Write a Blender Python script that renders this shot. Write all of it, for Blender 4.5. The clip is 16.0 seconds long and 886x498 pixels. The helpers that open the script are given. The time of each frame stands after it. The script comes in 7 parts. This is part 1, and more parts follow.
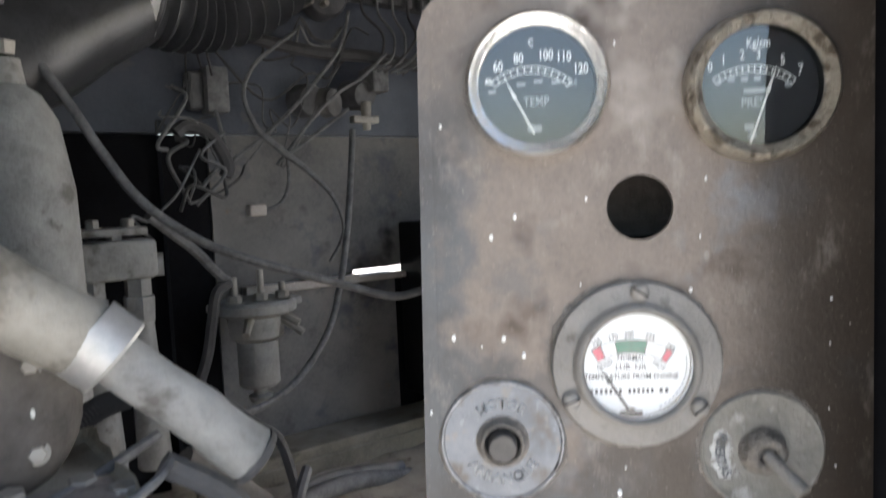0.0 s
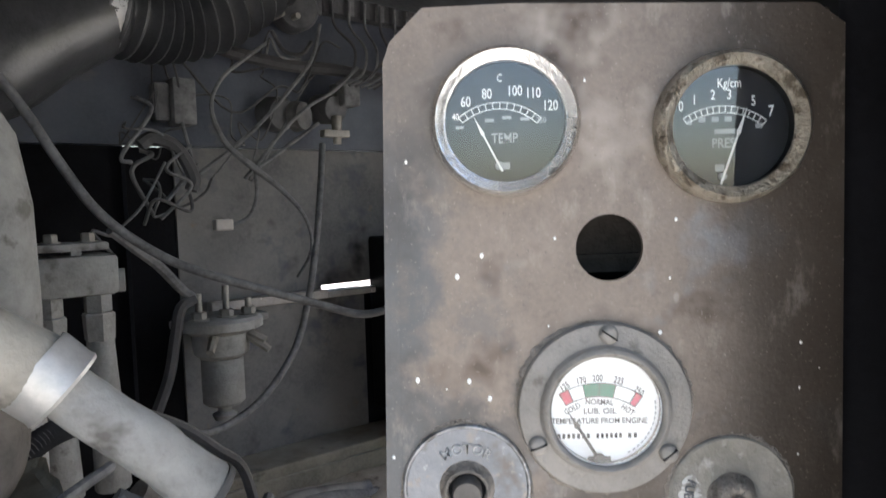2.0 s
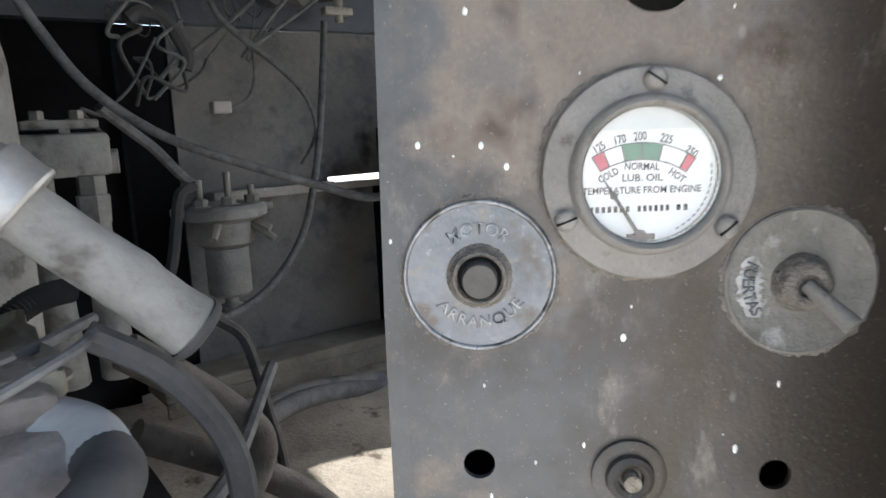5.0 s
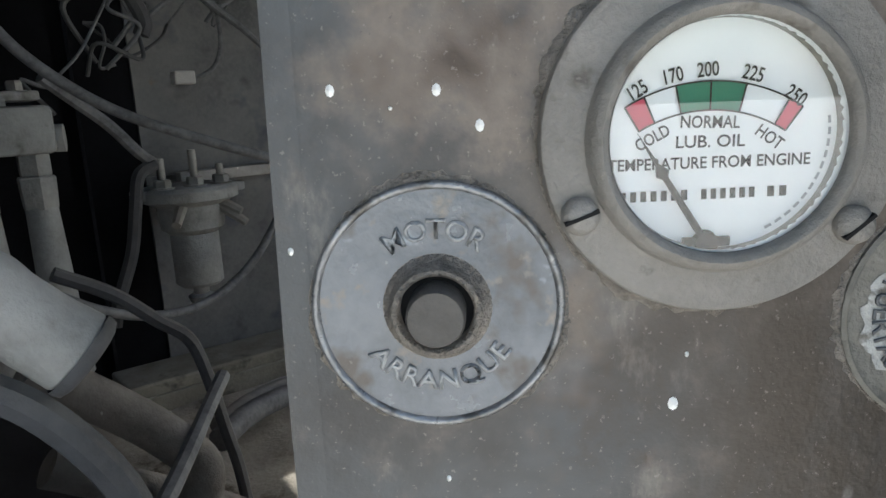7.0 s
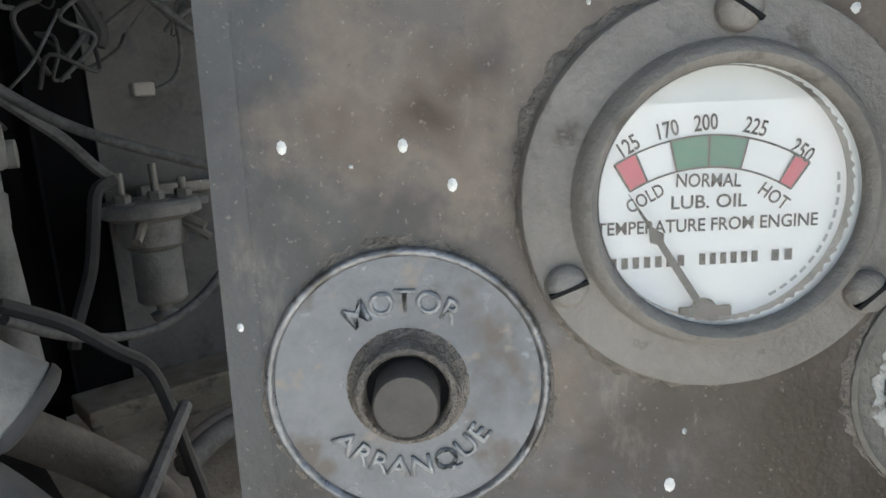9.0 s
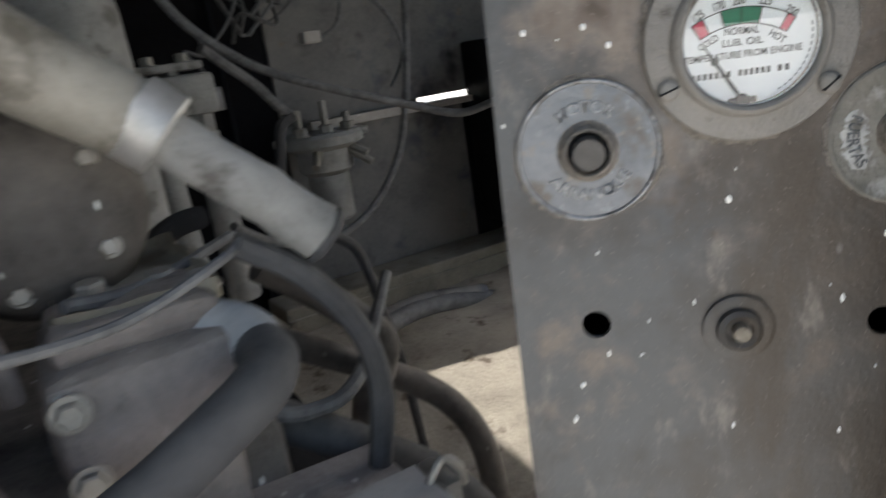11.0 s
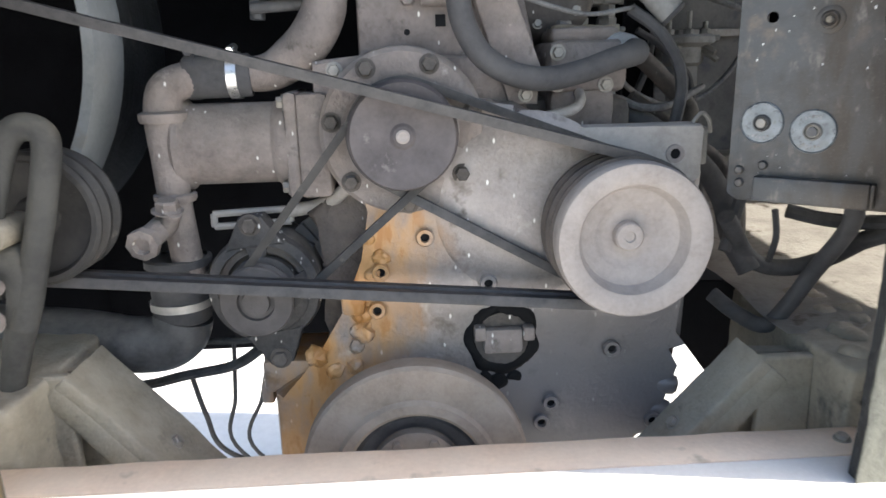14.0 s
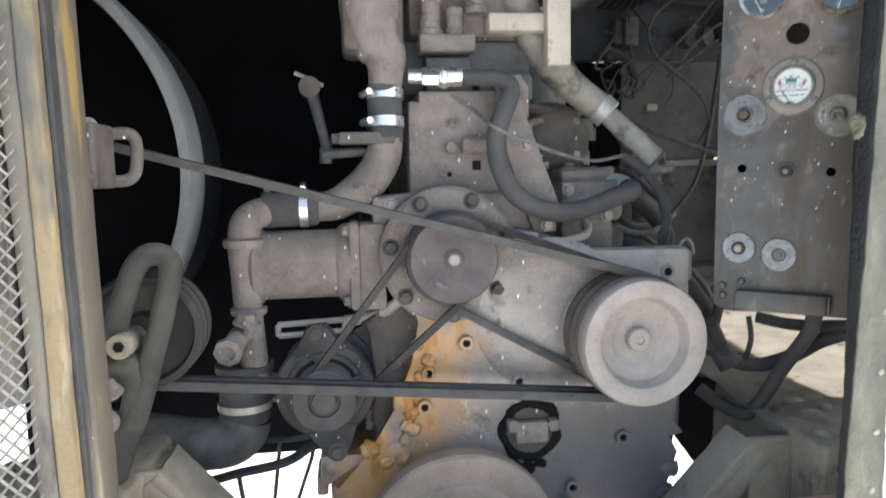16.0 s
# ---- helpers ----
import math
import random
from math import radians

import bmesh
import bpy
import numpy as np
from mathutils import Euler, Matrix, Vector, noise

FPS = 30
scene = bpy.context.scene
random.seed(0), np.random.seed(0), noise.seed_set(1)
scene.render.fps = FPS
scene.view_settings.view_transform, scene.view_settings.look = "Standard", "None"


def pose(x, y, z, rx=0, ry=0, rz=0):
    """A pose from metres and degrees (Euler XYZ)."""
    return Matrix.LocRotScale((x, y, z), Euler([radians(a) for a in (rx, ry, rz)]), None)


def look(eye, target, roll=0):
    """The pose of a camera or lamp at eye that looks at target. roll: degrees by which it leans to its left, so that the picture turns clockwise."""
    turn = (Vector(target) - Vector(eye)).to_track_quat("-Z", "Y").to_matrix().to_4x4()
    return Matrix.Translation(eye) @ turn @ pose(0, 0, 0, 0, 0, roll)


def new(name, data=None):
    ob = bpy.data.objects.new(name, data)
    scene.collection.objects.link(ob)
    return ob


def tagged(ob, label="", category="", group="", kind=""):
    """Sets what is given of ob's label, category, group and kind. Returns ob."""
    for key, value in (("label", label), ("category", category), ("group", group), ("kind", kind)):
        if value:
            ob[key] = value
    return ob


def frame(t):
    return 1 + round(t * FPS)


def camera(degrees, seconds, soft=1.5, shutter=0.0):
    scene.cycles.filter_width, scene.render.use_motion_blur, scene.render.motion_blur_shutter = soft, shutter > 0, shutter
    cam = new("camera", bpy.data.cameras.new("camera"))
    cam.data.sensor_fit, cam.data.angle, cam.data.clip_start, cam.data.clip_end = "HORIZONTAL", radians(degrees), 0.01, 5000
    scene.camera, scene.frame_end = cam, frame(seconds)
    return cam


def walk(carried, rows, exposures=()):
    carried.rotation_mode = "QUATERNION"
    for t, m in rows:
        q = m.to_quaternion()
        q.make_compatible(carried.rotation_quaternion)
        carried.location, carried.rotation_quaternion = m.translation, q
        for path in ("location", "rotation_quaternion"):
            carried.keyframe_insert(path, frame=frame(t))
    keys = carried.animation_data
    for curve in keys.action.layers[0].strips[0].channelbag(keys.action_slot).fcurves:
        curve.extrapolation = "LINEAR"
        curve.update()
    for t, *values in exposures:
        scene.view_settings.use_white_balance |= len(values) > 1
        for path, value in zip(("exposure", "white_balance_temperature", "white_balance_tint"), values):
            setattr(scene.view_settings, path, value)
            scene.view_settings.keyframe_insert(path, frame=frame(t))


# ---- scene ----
cam = camera(64.16, 16.0, soft=1.5, shutter=0.5)
PATH = [
    (0, (-0.1865, -0.2650, 1.4618), (0.4116, 0.5326, 1.3826), -2.51),
    (0.5, (-0.1800, -0.2614, 1.4883), (0.4324, 0.5287, 1.4598), -2.42),
    (1, (-0.1737, -0.2529, 1.4862), (0.4526, 0.5259, 1.4524), -1.46),
    (1.5, (-0.1760, -0.2549, 1.4837), (0.4541, 0.5205, 1.4430), -1.41),
    (2, (-0.1769, -0.2582, 1.4738), (0.4537, 0.5151, 1.4070), -1.76),
    (2.5, (-0.1790, -0.2651, 1.4602), (0.4477, 0.5080, 1.3619), -1.99),
    (3, (-0.1852, -0.2776, 1.4493), (0.4346, 0.4991, 1.3372), -1.87),
    (3.5, (-0.1871, -0.2869, 1.4483), (0.4318, 0.4900, 1.3331), -2.14),
    (4, (-0.1898, -0.2913, 1.4416), (0.4226, 0.4890, 1.3143), -2.67),
    (4.2, (-0.1867, -0.2830, 1.4316), (0.4229, 0.4975, 1.2936), -2.62),
    (6.3, (-0.0722, -0.1460, 1.3904), (0.5322, 0.6236, 1.1845), -3.00),
    (6.5, (-0.0705, -0.1460, 1.3911), (0.5334, 0.6235, 1.1836), -3.01),
    (7, (-0.0690, -0.1459, 1.3913), (0.5338, 0.6249, 1.1852), -3.15),
    (7.5, (-0.0608, -0.1381, 1.3866), (0.5485, 0.6292, 1.1866), -2.87),
    (8, (-0.0519, -0.1314, 1.3927), (0.5669, 0.6329, 1.2113), -3.21),
    (8.2, (-0.0497, -0.1296, 1.3962), (0.5731, 0.6311, 1.2132), -3.11),
    (10.3, (-0.0758, -0.1540, 1.4059), (0.5720, 0.5698, 1.1684), -4.10),
    (10.5, (-0.0845, -0.1761, 1.4077), (0.5079, 0.5902, 1.1589), -5.13),
    (10.7, (-0.1185, -0.2000, 1.4031), (0.4349, 0.5930, 1.1485), -6.97),
    (11, (-0.1707, -0.2367, 1.3930), (0.3073, 0.5995, 1.1239), -8.54),
    (11.3, (-0.2064, -0.2665, 1.3915), (0.2280, 0.5987, 1.1412), -7.53),
    (11.5, (-0.2118, -0.2990, 1.3939), (0.1341, 0.6019, 1.1317), -7.98),
    (11.6, (-0.2215, -0.3239, 1.3828), (0.0894, 0.5910, 1.1251), -6.87),
    (11.9, (-0.2365, -0.3788, 1.3242), (0.0240, 0.5551, 1.0793), -4.38),
    (12, (-0.2201, -0.3993, 1.3085), (-0.0098, 0.5398, 1.0367), -4.63),
    (12.2, (-0.2512, -0.4393, 1.2664), (-0.0401, 0.5044, 1.0116), -3.57),
    (12.5, (-0.2509, -0.4807, 1.2359), (-0.1042, 0.4724, 0.9711), -2.61),
    (13, (-0.3280, -0.5673, 1.2200), (-0.2605, 0.3851, 0.9229), -1.63),
    (13.5, (-0.3847, -0.6955, 1.2174), (-0.3545, 0.2662, 0.9450), -1.21),
    (14, (-0.3865, -0.8255, 1.2287), (-0.3437, 0.1411, 0.9760), -1.58),
    (14.5, (-0.3497, -0.9100, 1.2372), (-0.4054, 0.0619, 1.0087), -2.78),
    (15, (-0.4021, -0.9444, 1.2500), (-0.4670, 0.0366, 1.0670), -3.49),
    (15.5, (-0.4956, -0.9634, 1.2578), (-0.4422, 0.0235, 1.1057), -3.52),
    (16, (-0.5401, -0.9851, 1.2701), (-0.4125, 0.0012, 1.1652), -1.20),
]
EXPOSURES = [(0.0, 2.1, 6900, 10), (4.2, 2.1, 6900, 10), (6.3, 1.62, 6700, 4), (8.2, 1.50, 6750, 4), (10.3, 1.43, 7100, 7), (11.4, 1.5, 7050, 8), (12.0, 2.08, 6950, 7), (12.5, 2.0, 6900, 8), (13.1, 1.87, 6850, 9), (14.0, 1.69, 6850, 8), (16.0, 1.63, 6900, 7)]
walk(cam, [(t, look(eye, target, roll)) for t, eye, target, roll in PATH], EXPOSURES)

# ---- light: open shade behind the vehicle, sunlit ground beyond it ----
world = bpy.data.worlds.new("World")
scene.world = world
world.use_nodes = True
wn = world.node_tree
sky = wn.nodes.new("ShaderNodeTexSky")
sky.sky_type = "NISHITA"
sky.sun_disc = False
sky.sun_elevation = radians(51.0)
sky.sun_rotation = radians(98.9)
sky.dust_density = 2.0
wn.nodes["Background"].inputs["Strength"].default_value = 0.15
wn.links.new(sky.outputs["Color"], wn.nodes["Background"].inputs["Color"])
sun_data = bpy.data.lights.new("sun", "SUN")
sun_data.energy = 4.0
sun_data.angle = radians(0.5)
sun_data.color = (1.0, 0.95, 0.88)
sun = new("sun", sun_data)
sun.matrix_world = look((6.4, -1.0, 8.0), (0, 0, 0))


# ---- materials ----
def mat(name, c1, c2, rough=0.8, metal=0.0, scale=14.0, fine=160.0, bump=0.25, dust=None, dust_amount=0.5,
        specks=0.0, speck_scale=55.0, spots=None, spec=0.35, streak=1.0, coords="Position"):
    """Two-scale mottled surface; dust lies on faces that look up; specks are splashes of white paint;
    spots: (colour, scale, threshold) for stains."""
    m = bpy.data.materials.new(name)
    m.use_nodes = True
    nt = m.node_tree
    nodes, links = nt.nodes, nt.links
    bsdf = nodes["Principled BSDF"]
    geo = nodes.new("ShaderNodeNewGeometry")
    place = geo.outputs["Position"]
    if streak != 1.0:
        mp = nodes.new("ShaderNodeMapping")
        mp.inputs["Scale"].default_value = (1, 1, streak)
        links.new(place, mp.inputs["Vector"])
        stretched = mp.outputs["Vector"]
    else:
        stretched = place

    def noise_at(sc, detail, vec):
        n = nodes.new("ShaderNodeTexNoise")
        n.inputs["Scale"].default_value = sc
        n.inputs["Detail"].default_value = detail
        n.inputs["Roughness"].default_value = 0.62
        links.new(vec, n.inputs["Vector"])
        return n.outputs["Fac"]

    def ramp(fac, lo, hi):
        r = nodes.new("ShaderNodeMapRange")
        r.inputs["From Min"].default_value = lo
        r.inputs["From Max"].default_value = hi
        links.new(fac, r.inputs["Value"])
        return r.outputs["Result"]

    def mix(fac, a, b):
        x = nodes.new("ShaderNodeMix")
        x.data_type = "RGBA"
        links.new(fac, x.inputs["Factor"]) if not isinstance(fac, float) else None
        if isinstance(fac, float):
            x.inputs["Factor"].default_value = fac
        for sock, v in ((x.inputs["A"], a), (x.inputs["B"], b)):
            if isinstance(v, tuple):
                sock.default_value = (*v, 1)
            else:
                links.new(v, sock)
        return x.outputs["Result"]

    def times(a, k):
        x = nodes.new("ShaderNodeMath")
        x.operation = "MULTIPLY"
        links.new(a, x.inputs[0])
        if isinstance(k, float):
            x.inputs[1].default_value = k
        else:
            links.new(k, x.inputs[1])
        return x.outputs[0]

    big = noise_at(scale, 5, stretched)
    small = noise_at(fine, 4, place)
    col = mix(ramp(big, 0.34, 0.66), c1, c2)
    col = mix(times(ramp(small, 0.35, 0.75), 0.35), col, tuple(min(1, 1.25 * v) for v in c2))
    for colour, sc, lo in spots or ():
        col = mix(ramp(noise_at(sc, 4, stretched), lo, lo + 0.09), col, colour)
    rough_out = None
    if dust:
        sep = nodes.new("ShaderNodeSeparateXYZ")
        links.new(geo.outputs["Normal"], sep.inputs[0])
        up = ramp(sep.outputs["Z"], -0.15, 0.85)
        patch = ramp(noise_at(scale * 2.3, 5, place), 0.25, 0.7)
        col = mix(times(times(up, patch), dust_amount), col, dust)
    if specks > 0:
        vor = nodes.new("ShaderNodeTexVoronoi")
        vor.inputs["Scale"].default_value = speck_scale
        mp2 = nodes.new("ShaderNodeMapping")
        mp2.inputs["Scale"].default_value = (1.6, 1, 0.75)
        links.new(place, mp2.inputs["Vector"])
        links.new(mp2.outputs["Vector"], vor.inputs["Vector"])
        sep2 = nodes.new("ShaderNodeSeparateColor")
        links.new(vor.outputs["Color"], sep2.inputs[0])
        near = ramp(vor.outputs["Distance"], 0.24, 0.12)
        some = ramp(sep2.outputs[0], 1.0 - specks, 1.0 - specks + 0.02)
        col = mix(times(near, some), col, (0.78, 0.76, 0.72))
    links.new(col, bsdf.inputs["Base Color"])
    links.new(times(ramp(big, 0.0, 1.0), 1.0), bsdf.inputs["Roughness"])
    rr = nodes.new("ShaderNodeMapRange")
    rr.inputs["To Min"].default_value = max(0.03, rough - 0.13)
    rr.inputs["To Max"].default_value = min(1.0, rough + 0.13)
    links.new(small, rr.inputs["Value"])
    links.new(rr.outputs["Result"], bsdf.inputs["Roughness"])
    bsdf.inputs["Metallic"].default_value = metal
    bsdf.inputs["Specular IOR Level"].default_value = spec
    if bump > 0:
        b = nodes.new("ShaderNodeBump")
        b.inputs["Strength"].default_value = bump
        b.inputs["Distance"].default_value = 0.004
        add = nodes.new("ShaderNodeMath")
        add.operation = "ADD"
        links.new(small, add.inputs[0])
        links.new(big, add.inputs[1])
        links.new(add.outputs[0], b.inputs["Height"])
        links.new(b.outputs["Normal"], bsdf.inputs["Normal"])
    return m


DUST = (0.36, 0.32, 0.28)
CAST = mat("dusty_cast_iron", (0.130, 0.110, 0.102), (0.25, 0.215, 0.199), 0.8, scale=19, bump=0.6, dust=(0.36, 0.325, 0.295), dust_amount=0.6, specks=0.10, speck_scale=75, spots=[((0.09, 0.077, 0.068), 24, 0.63), ((0.38, 0.34, 0.31), 31, 0.67), ((0.065, 0.057, 0.052), 11, 0.69)], spec=0.45)
# grimy iron; on the block its darkness also stands for shade
CAST_DARK = mat("grimy_shaded_cast_iron", (0.045, 0.040, 0.037), (0.125, 0.110, 0.10), 0.75, scale=18, bump=0.4, dust=DUST, dust_amount=0.5, specks=0.07, speck_scale=80)
SPIGOT = mat("pale_blue_grey_alloy", (0.30, 0.32, 0.34), (0.42, 0.44, 0.455), 0.6, metal=0.1, scale=30, bump=0.2, dust=(0.45, 0.43, 0.40), dust_amount=0.4)
ALU = mat("dusty_aluminium", (0.32, 0.295, 0.272), (0.44, 0.41, 0.38), 0.7, metal=0.15, scale=20, bump=0.2, dust=(0.45, 0.41, 0.37), specks=0.07, speck_scale=80)
PULLEY = mat("dust_caked_pulley", (0.226, 0.199, 0.186), (0.305, 0.273, 0.256), 0.85, scale=20, bump=0.15, dust=(0.45, 0.41, 0.38), dust_amount=0.4)
PULLEY_GREY = mat("worn_grey_pulley", (0.062, 0.054, 0.056), (0.105, 0.093, 0.094), 0.6, metal=0.15, scale=25, bump=0.1, spots=[((0.16, 0.145, 0.14), 40, 0.64)])
PULLEY_DARK = mat("grimy_dark_pulley", (0.05, 0.046, 0.047), (0.085, 0.078, 0.078), 0.65, scale=30, bump=0.15, dust=(0.15, 0.14, 0.13), dust_amount=0.4)
DAMPER = mat("rusty_brown_damper", (0.20, 0.155, 0.122), (0.30, 0.243, 0.198), 0.85, scale=18, bump=0.3, dust=DUST, dust_amount=0.5)
RUBBER = mat("dusty_black_rubber", (0.035, 0.036, 0.04), (0.075, 0.075, 0.08), 0.75, scale=25, bump=0.25, dust=(0.17, 0.155, 0.132), dust_amount=0.6)
HOSE_GREY = mat("dust_grey_hose", (0.042, 0.042, 0.046), (0.074, 0.073, 0.076), 0.8, scale=18, bump=0.22, dust=(0.15, 0.142, 0.13), dust_amount=0.4)
ARM = mat("dusty_dark_arm", (0.030, 0.030, 0.030), (0.065, 0.064, 0.060), 0.8, scale=14, bump=0.3, dust=(0.25, 0.225, 0.175), dust_amount=0.55)
ALT = mat("speckled_black_housing", (0.028, 0.028, 0.031), (0.075, 0.072, 0.072), 0.6, scale=20, bump=0.4, dust=(0.18, 0.165, 0.15), dust_amount=0.4, specks=0.26, speck_scale=90)
# brown darkened for the shadow the sheave lies in
GROOVE = mat("shaded_brown_grooves", (0.055, 0.046, 0.041), (0.11, 0.093, 0.083), 0.8, scale=22, bump=0.3)
SHEAVE = mat("grimy_black_sheave", (0.016, 0.016, 0.017), (0.045, 0.042, 0.040), 0.6, scale=30, bump=0.2, spots=[((0.10, 0.09, 0.08), 34, 0.62)], spec=0.4)
# casting colour darkened to hold the shadow under the pump
SHOULDER = mat("shade_darkened_casting", (0.060, 0.050, 0.045), (0.16, 0.132, 0.115), 0.6, scale=13, bump=0.5, spots=[((0.03, 0.026, 0.024), 16, 0.58)], specks=0.04, speck_scale=80, spec=0.4)
BELT = mat("worn_rubber_belt", (0.026, 0.026, 0.028), (0.066, 0.062, 0.062), 0.6, scale=40, bump=0.1, spec=0.5)
# black of painted and oily parts; in holes it stands for shade
BLACK = mat("black_paint_oil_and_shade", (0.004, 0.004, 0.005), (0.011, 0.011, 0.012), 0.7, scale=12, bump=0.2, spec=0.15)
# near-black base colour stands in for the deep shade inside the bay
WALL_DARK = mat("shade_black_wall", (0.005, 0.005, 0.006), (0.012, 0.012, 0.014), 0.9, scale=6, bump=0.2, spec=0.08)
WALL_BLUE = mat("slate_blue_painted_sheet", (0.042, 0.050, 0.068), (0.080, 0.092, 0.118), 0.42, scale=7, bump=0.15, dust=DUST, dust_amount=0.3, spots=[((0.11, 0.11, 0.112), 9, 0.63)])
WALL_TAN = mat("dust_stained_sheet", (0.085, 0.086, 0.090), (0.205, 0.196, 0.187), 0.6, scale=6, bump=0.15, spots=[((0.075, 0.085, 0.105), 7, 0.56), ((0.024, 0.024, 0.027), 5, 0.57), ((0.20, 0.15, 0.11), 15, 0.64)], dust=DUST, dust_amount=0.3)
CRUST = mat("caked_dust_crust", (0.13, 0.115, 0.10), (0.27, 0.242, 0.215), 0.95, scale=180, fine=700, bump=0.8)
SOIL = mat("dust_covered_steel_shelf", (0.25, 0.235, 0.215), (0.39, 0.37, 0.34), 0.95, scale=12, fine=120, bump=0.7, spots=[((0.13, 0.11, 0.095), 17, 0.6)])
FRAME = mat("greasy_dusty_frame_steel", (0.158, 0.138, 0.108), (0.315, 0.278, 0.218), 0.85, scale=11, bump=0.5, dust=(0.42, 0.39, 0.335), dust_amount=0.6, spots=[((0.09, 0.08, 0.068), 14, 0.6)])
CHROME = mat("worn_chrome", (0.93, 0.93, 0.92), (0.84, 0.83, 0.81), 0.17, metal=1.0, scale=60, fine=300, bump=0.3, spots=[((0.42, 0.37, 0.32), 130, 0.67)])
BRASS_RIM = mat("pitted_tarnished_rim", (0.30, 0.27, 0.22), (0.47, 0.42, 0.35), 0.35, metal=0.85, scale=150, fine=500, bump=0.8, spots=[((0.16, 0.13, 0.10), 110, 0.52)])
ZINC = mat("bright_zinc_clamp", (0.62, 0.62, 0.62), (0.74, 0.74, 0.74), 0.3, metal=0.9, scale=60, bump=0.1)
ZINC_DUSTY = mat("dusty_zinc_clamp", (0.40, 0.39, 0.37), (0.52, 0.50, 0.48), 0.5, metal=0.6, scale=60, bump=0.1)
STEEL = mat("grey_bolt_steel", (0.25, 0.235, 0.215), (0.36, 0.34, 0.31), 0.55, metal=0.5, scale=60, bump=0.2, dust=DUST, dust_amount=0.5)
CREAM = mat("cream_enamel", (0.38, 0.34, 0.29), (0.52, 0.475, 0.41), 0.6, scale=18, bump=0.2, spots=[((0.2, 0.175, 0.15), 25, 0.6)])
WIRE_GREY = mat("grey_wire_insulation", (0.075, 0.076, 0.080), (0.165, 0.165, 0.168), 0.7, scale=40, bump=0.05)
WIRE_DARK = mat("dark_wire_insulation", (0.04, 0.04, 0.043), (0.09, 0.09, 0.09), 0.6, scale=40, bump=0.05)
DEVICE = mat("dusty_black_device", (0.045, 0.046, 0.05), (0.10, 0.10, 0.105), 0.5, scale=30, bump=0.2, dust=(0.2, 0.19, 0.18), dust_amount=0.5)
SHROUD = mat("blue_grey_shroud", (0.18, 0.195, 0.205), (0.27, 0.28, 0.285), 0.55, scale=12, bump=0.1, spots=[((0.25, 0.235, 0.21), 12, 0.62)])
POST = mat("worn_yellow_grey_post", (0.09, 0.082, 0.068), (0.14, 0.124, 0.10), 0.75, scale=8, streak=0.25, bump=0.3, spots=[((0.34, 0.225, 0.085), 11, 0.54), ((0.09, 0.094, 0.098), 13, 0.58)], dust=(0.42, 0.38, 0.32))
# thick flaking paint, coloured near-black to include the shade on inner faces
POST_GREY = mat("thick_shade_dark_paint", (0.012, 0.014, 0.016), (0.034, 0.037, 0.040), 0.6, scale=22, fine=140, streak=0.5, bump=0.9, dust=DUST, dust_amount=0.1, spots=[((0.075, 0.076, 0.072), 16, 0.64)], spec=0.25)
POST_OLIVE = mat("olive_grey_post_paint", (0.085, 0.085, 0.07), (0.17, 0.168, 0.14), 0.6, scale=16, fine=120, streak=0.4, bump=0.7, spots=[((0.30, 0.29, 0.26), 22, 0.63), ((0.04, 0.04, 0.036), 13, 0.6)])
PALE = mat("pale_dust_on_metal", (0.185, 0.182, 0.178), (0.315, 0.31, 0.30), 0.8, scale=22, bump=0.4, dust=(0.47, 0.455, 0.43), dust_amount=0.5, spots=[((0.12, 0.112, 0.104), 20, 0.58)])
PALE_STEEL = mat("dusty_tan_steel_pipe", (0.16, 0.148, 0.128), (0.30, 0.28, 0.245), 0.55, metal=0.1, scale=16, bump=0.35, dust=(0.45, 0.42, 0.37), dust_amount=0.5, spots=[((0.10, 0.088, 0.07), 17, 0.57), ((0.21, 0.165, 0.115), 9, 0.60)])
FLANGE = mat("dusty_grey_gauge_flange", (0.155, 0.145, 0.132), (0.225, 0.21, 0.195), 0.62, scale=45, fine=600, bump=0.3, dust=(0.36, 0.33, 0.30), dust_amount=0.45, spots=[((0.085, 0.074, 0.062), 60, 0.60), ((0.33, 0.31, 0.29), 120, 0.66)], spec=0.4)
PLUNGER = mat("grimy_dark_plunger", (0.055, 0.050, 0.046), (0.085, 0.078, 0.072), 0.5, scale=120, fine=700, bump=0.2)
MOSS = mat("mossy_caked_dust", (0.14, 0.136, 0.092), (0.30, 0.287, 0.212), 0.95, scale=70, fine=420, bump=0.9, spots=[((0.08, 0.075, 0.05), 60, 0.58)])
DUCT = mat("glossy_black_duct", (0.022, 0.023, 0.026), (0.045, 0.047, 0.052), 0.33, scale=20, bump=0.15, dust=(0.14, 0.133, 0.13), dust_amount=0.22, spec=0.6)
POST_SLATE = mat("grey_buff_post_paint", (0.12, 0.112, 0.098), (0.22, 0.20, 0.165), 0.7, scale=9, streak=0.3, bump=0.3, spots=[((0.30, 0.25, 0.17), 12, 0.56), ((0.07, 0.07, 0.068), 16, 0.60)])
POST_YELLOW = mat("worn_yellow_post_paint", (0.17, 0.13, 0.075), (0.31, 0.245, 0.145), 0.7, scale=7, streak=0.3, bump=0.3, spots=[((0.12, 0.115, 0.10), 10, 0.50), ((0.36, 0.33, 0.27), 19, 0.60)])
BAR = mat("scuffed_cream_sill", (0.66, 0.49, 0.37), (0.76, 0.61, 0.48), 0.75, scale=9, bump=0.2, dust=(0.62, 0.52, 0.42), spots=[((0.33, 0.26, 0.19), 13, 0.64)])
BUMPER = mat("white_bumper_paint", (0.82, 0.81, 0.79), (0.88, 0.87, 0.85), 0.5, scale=10, bump=0.05)
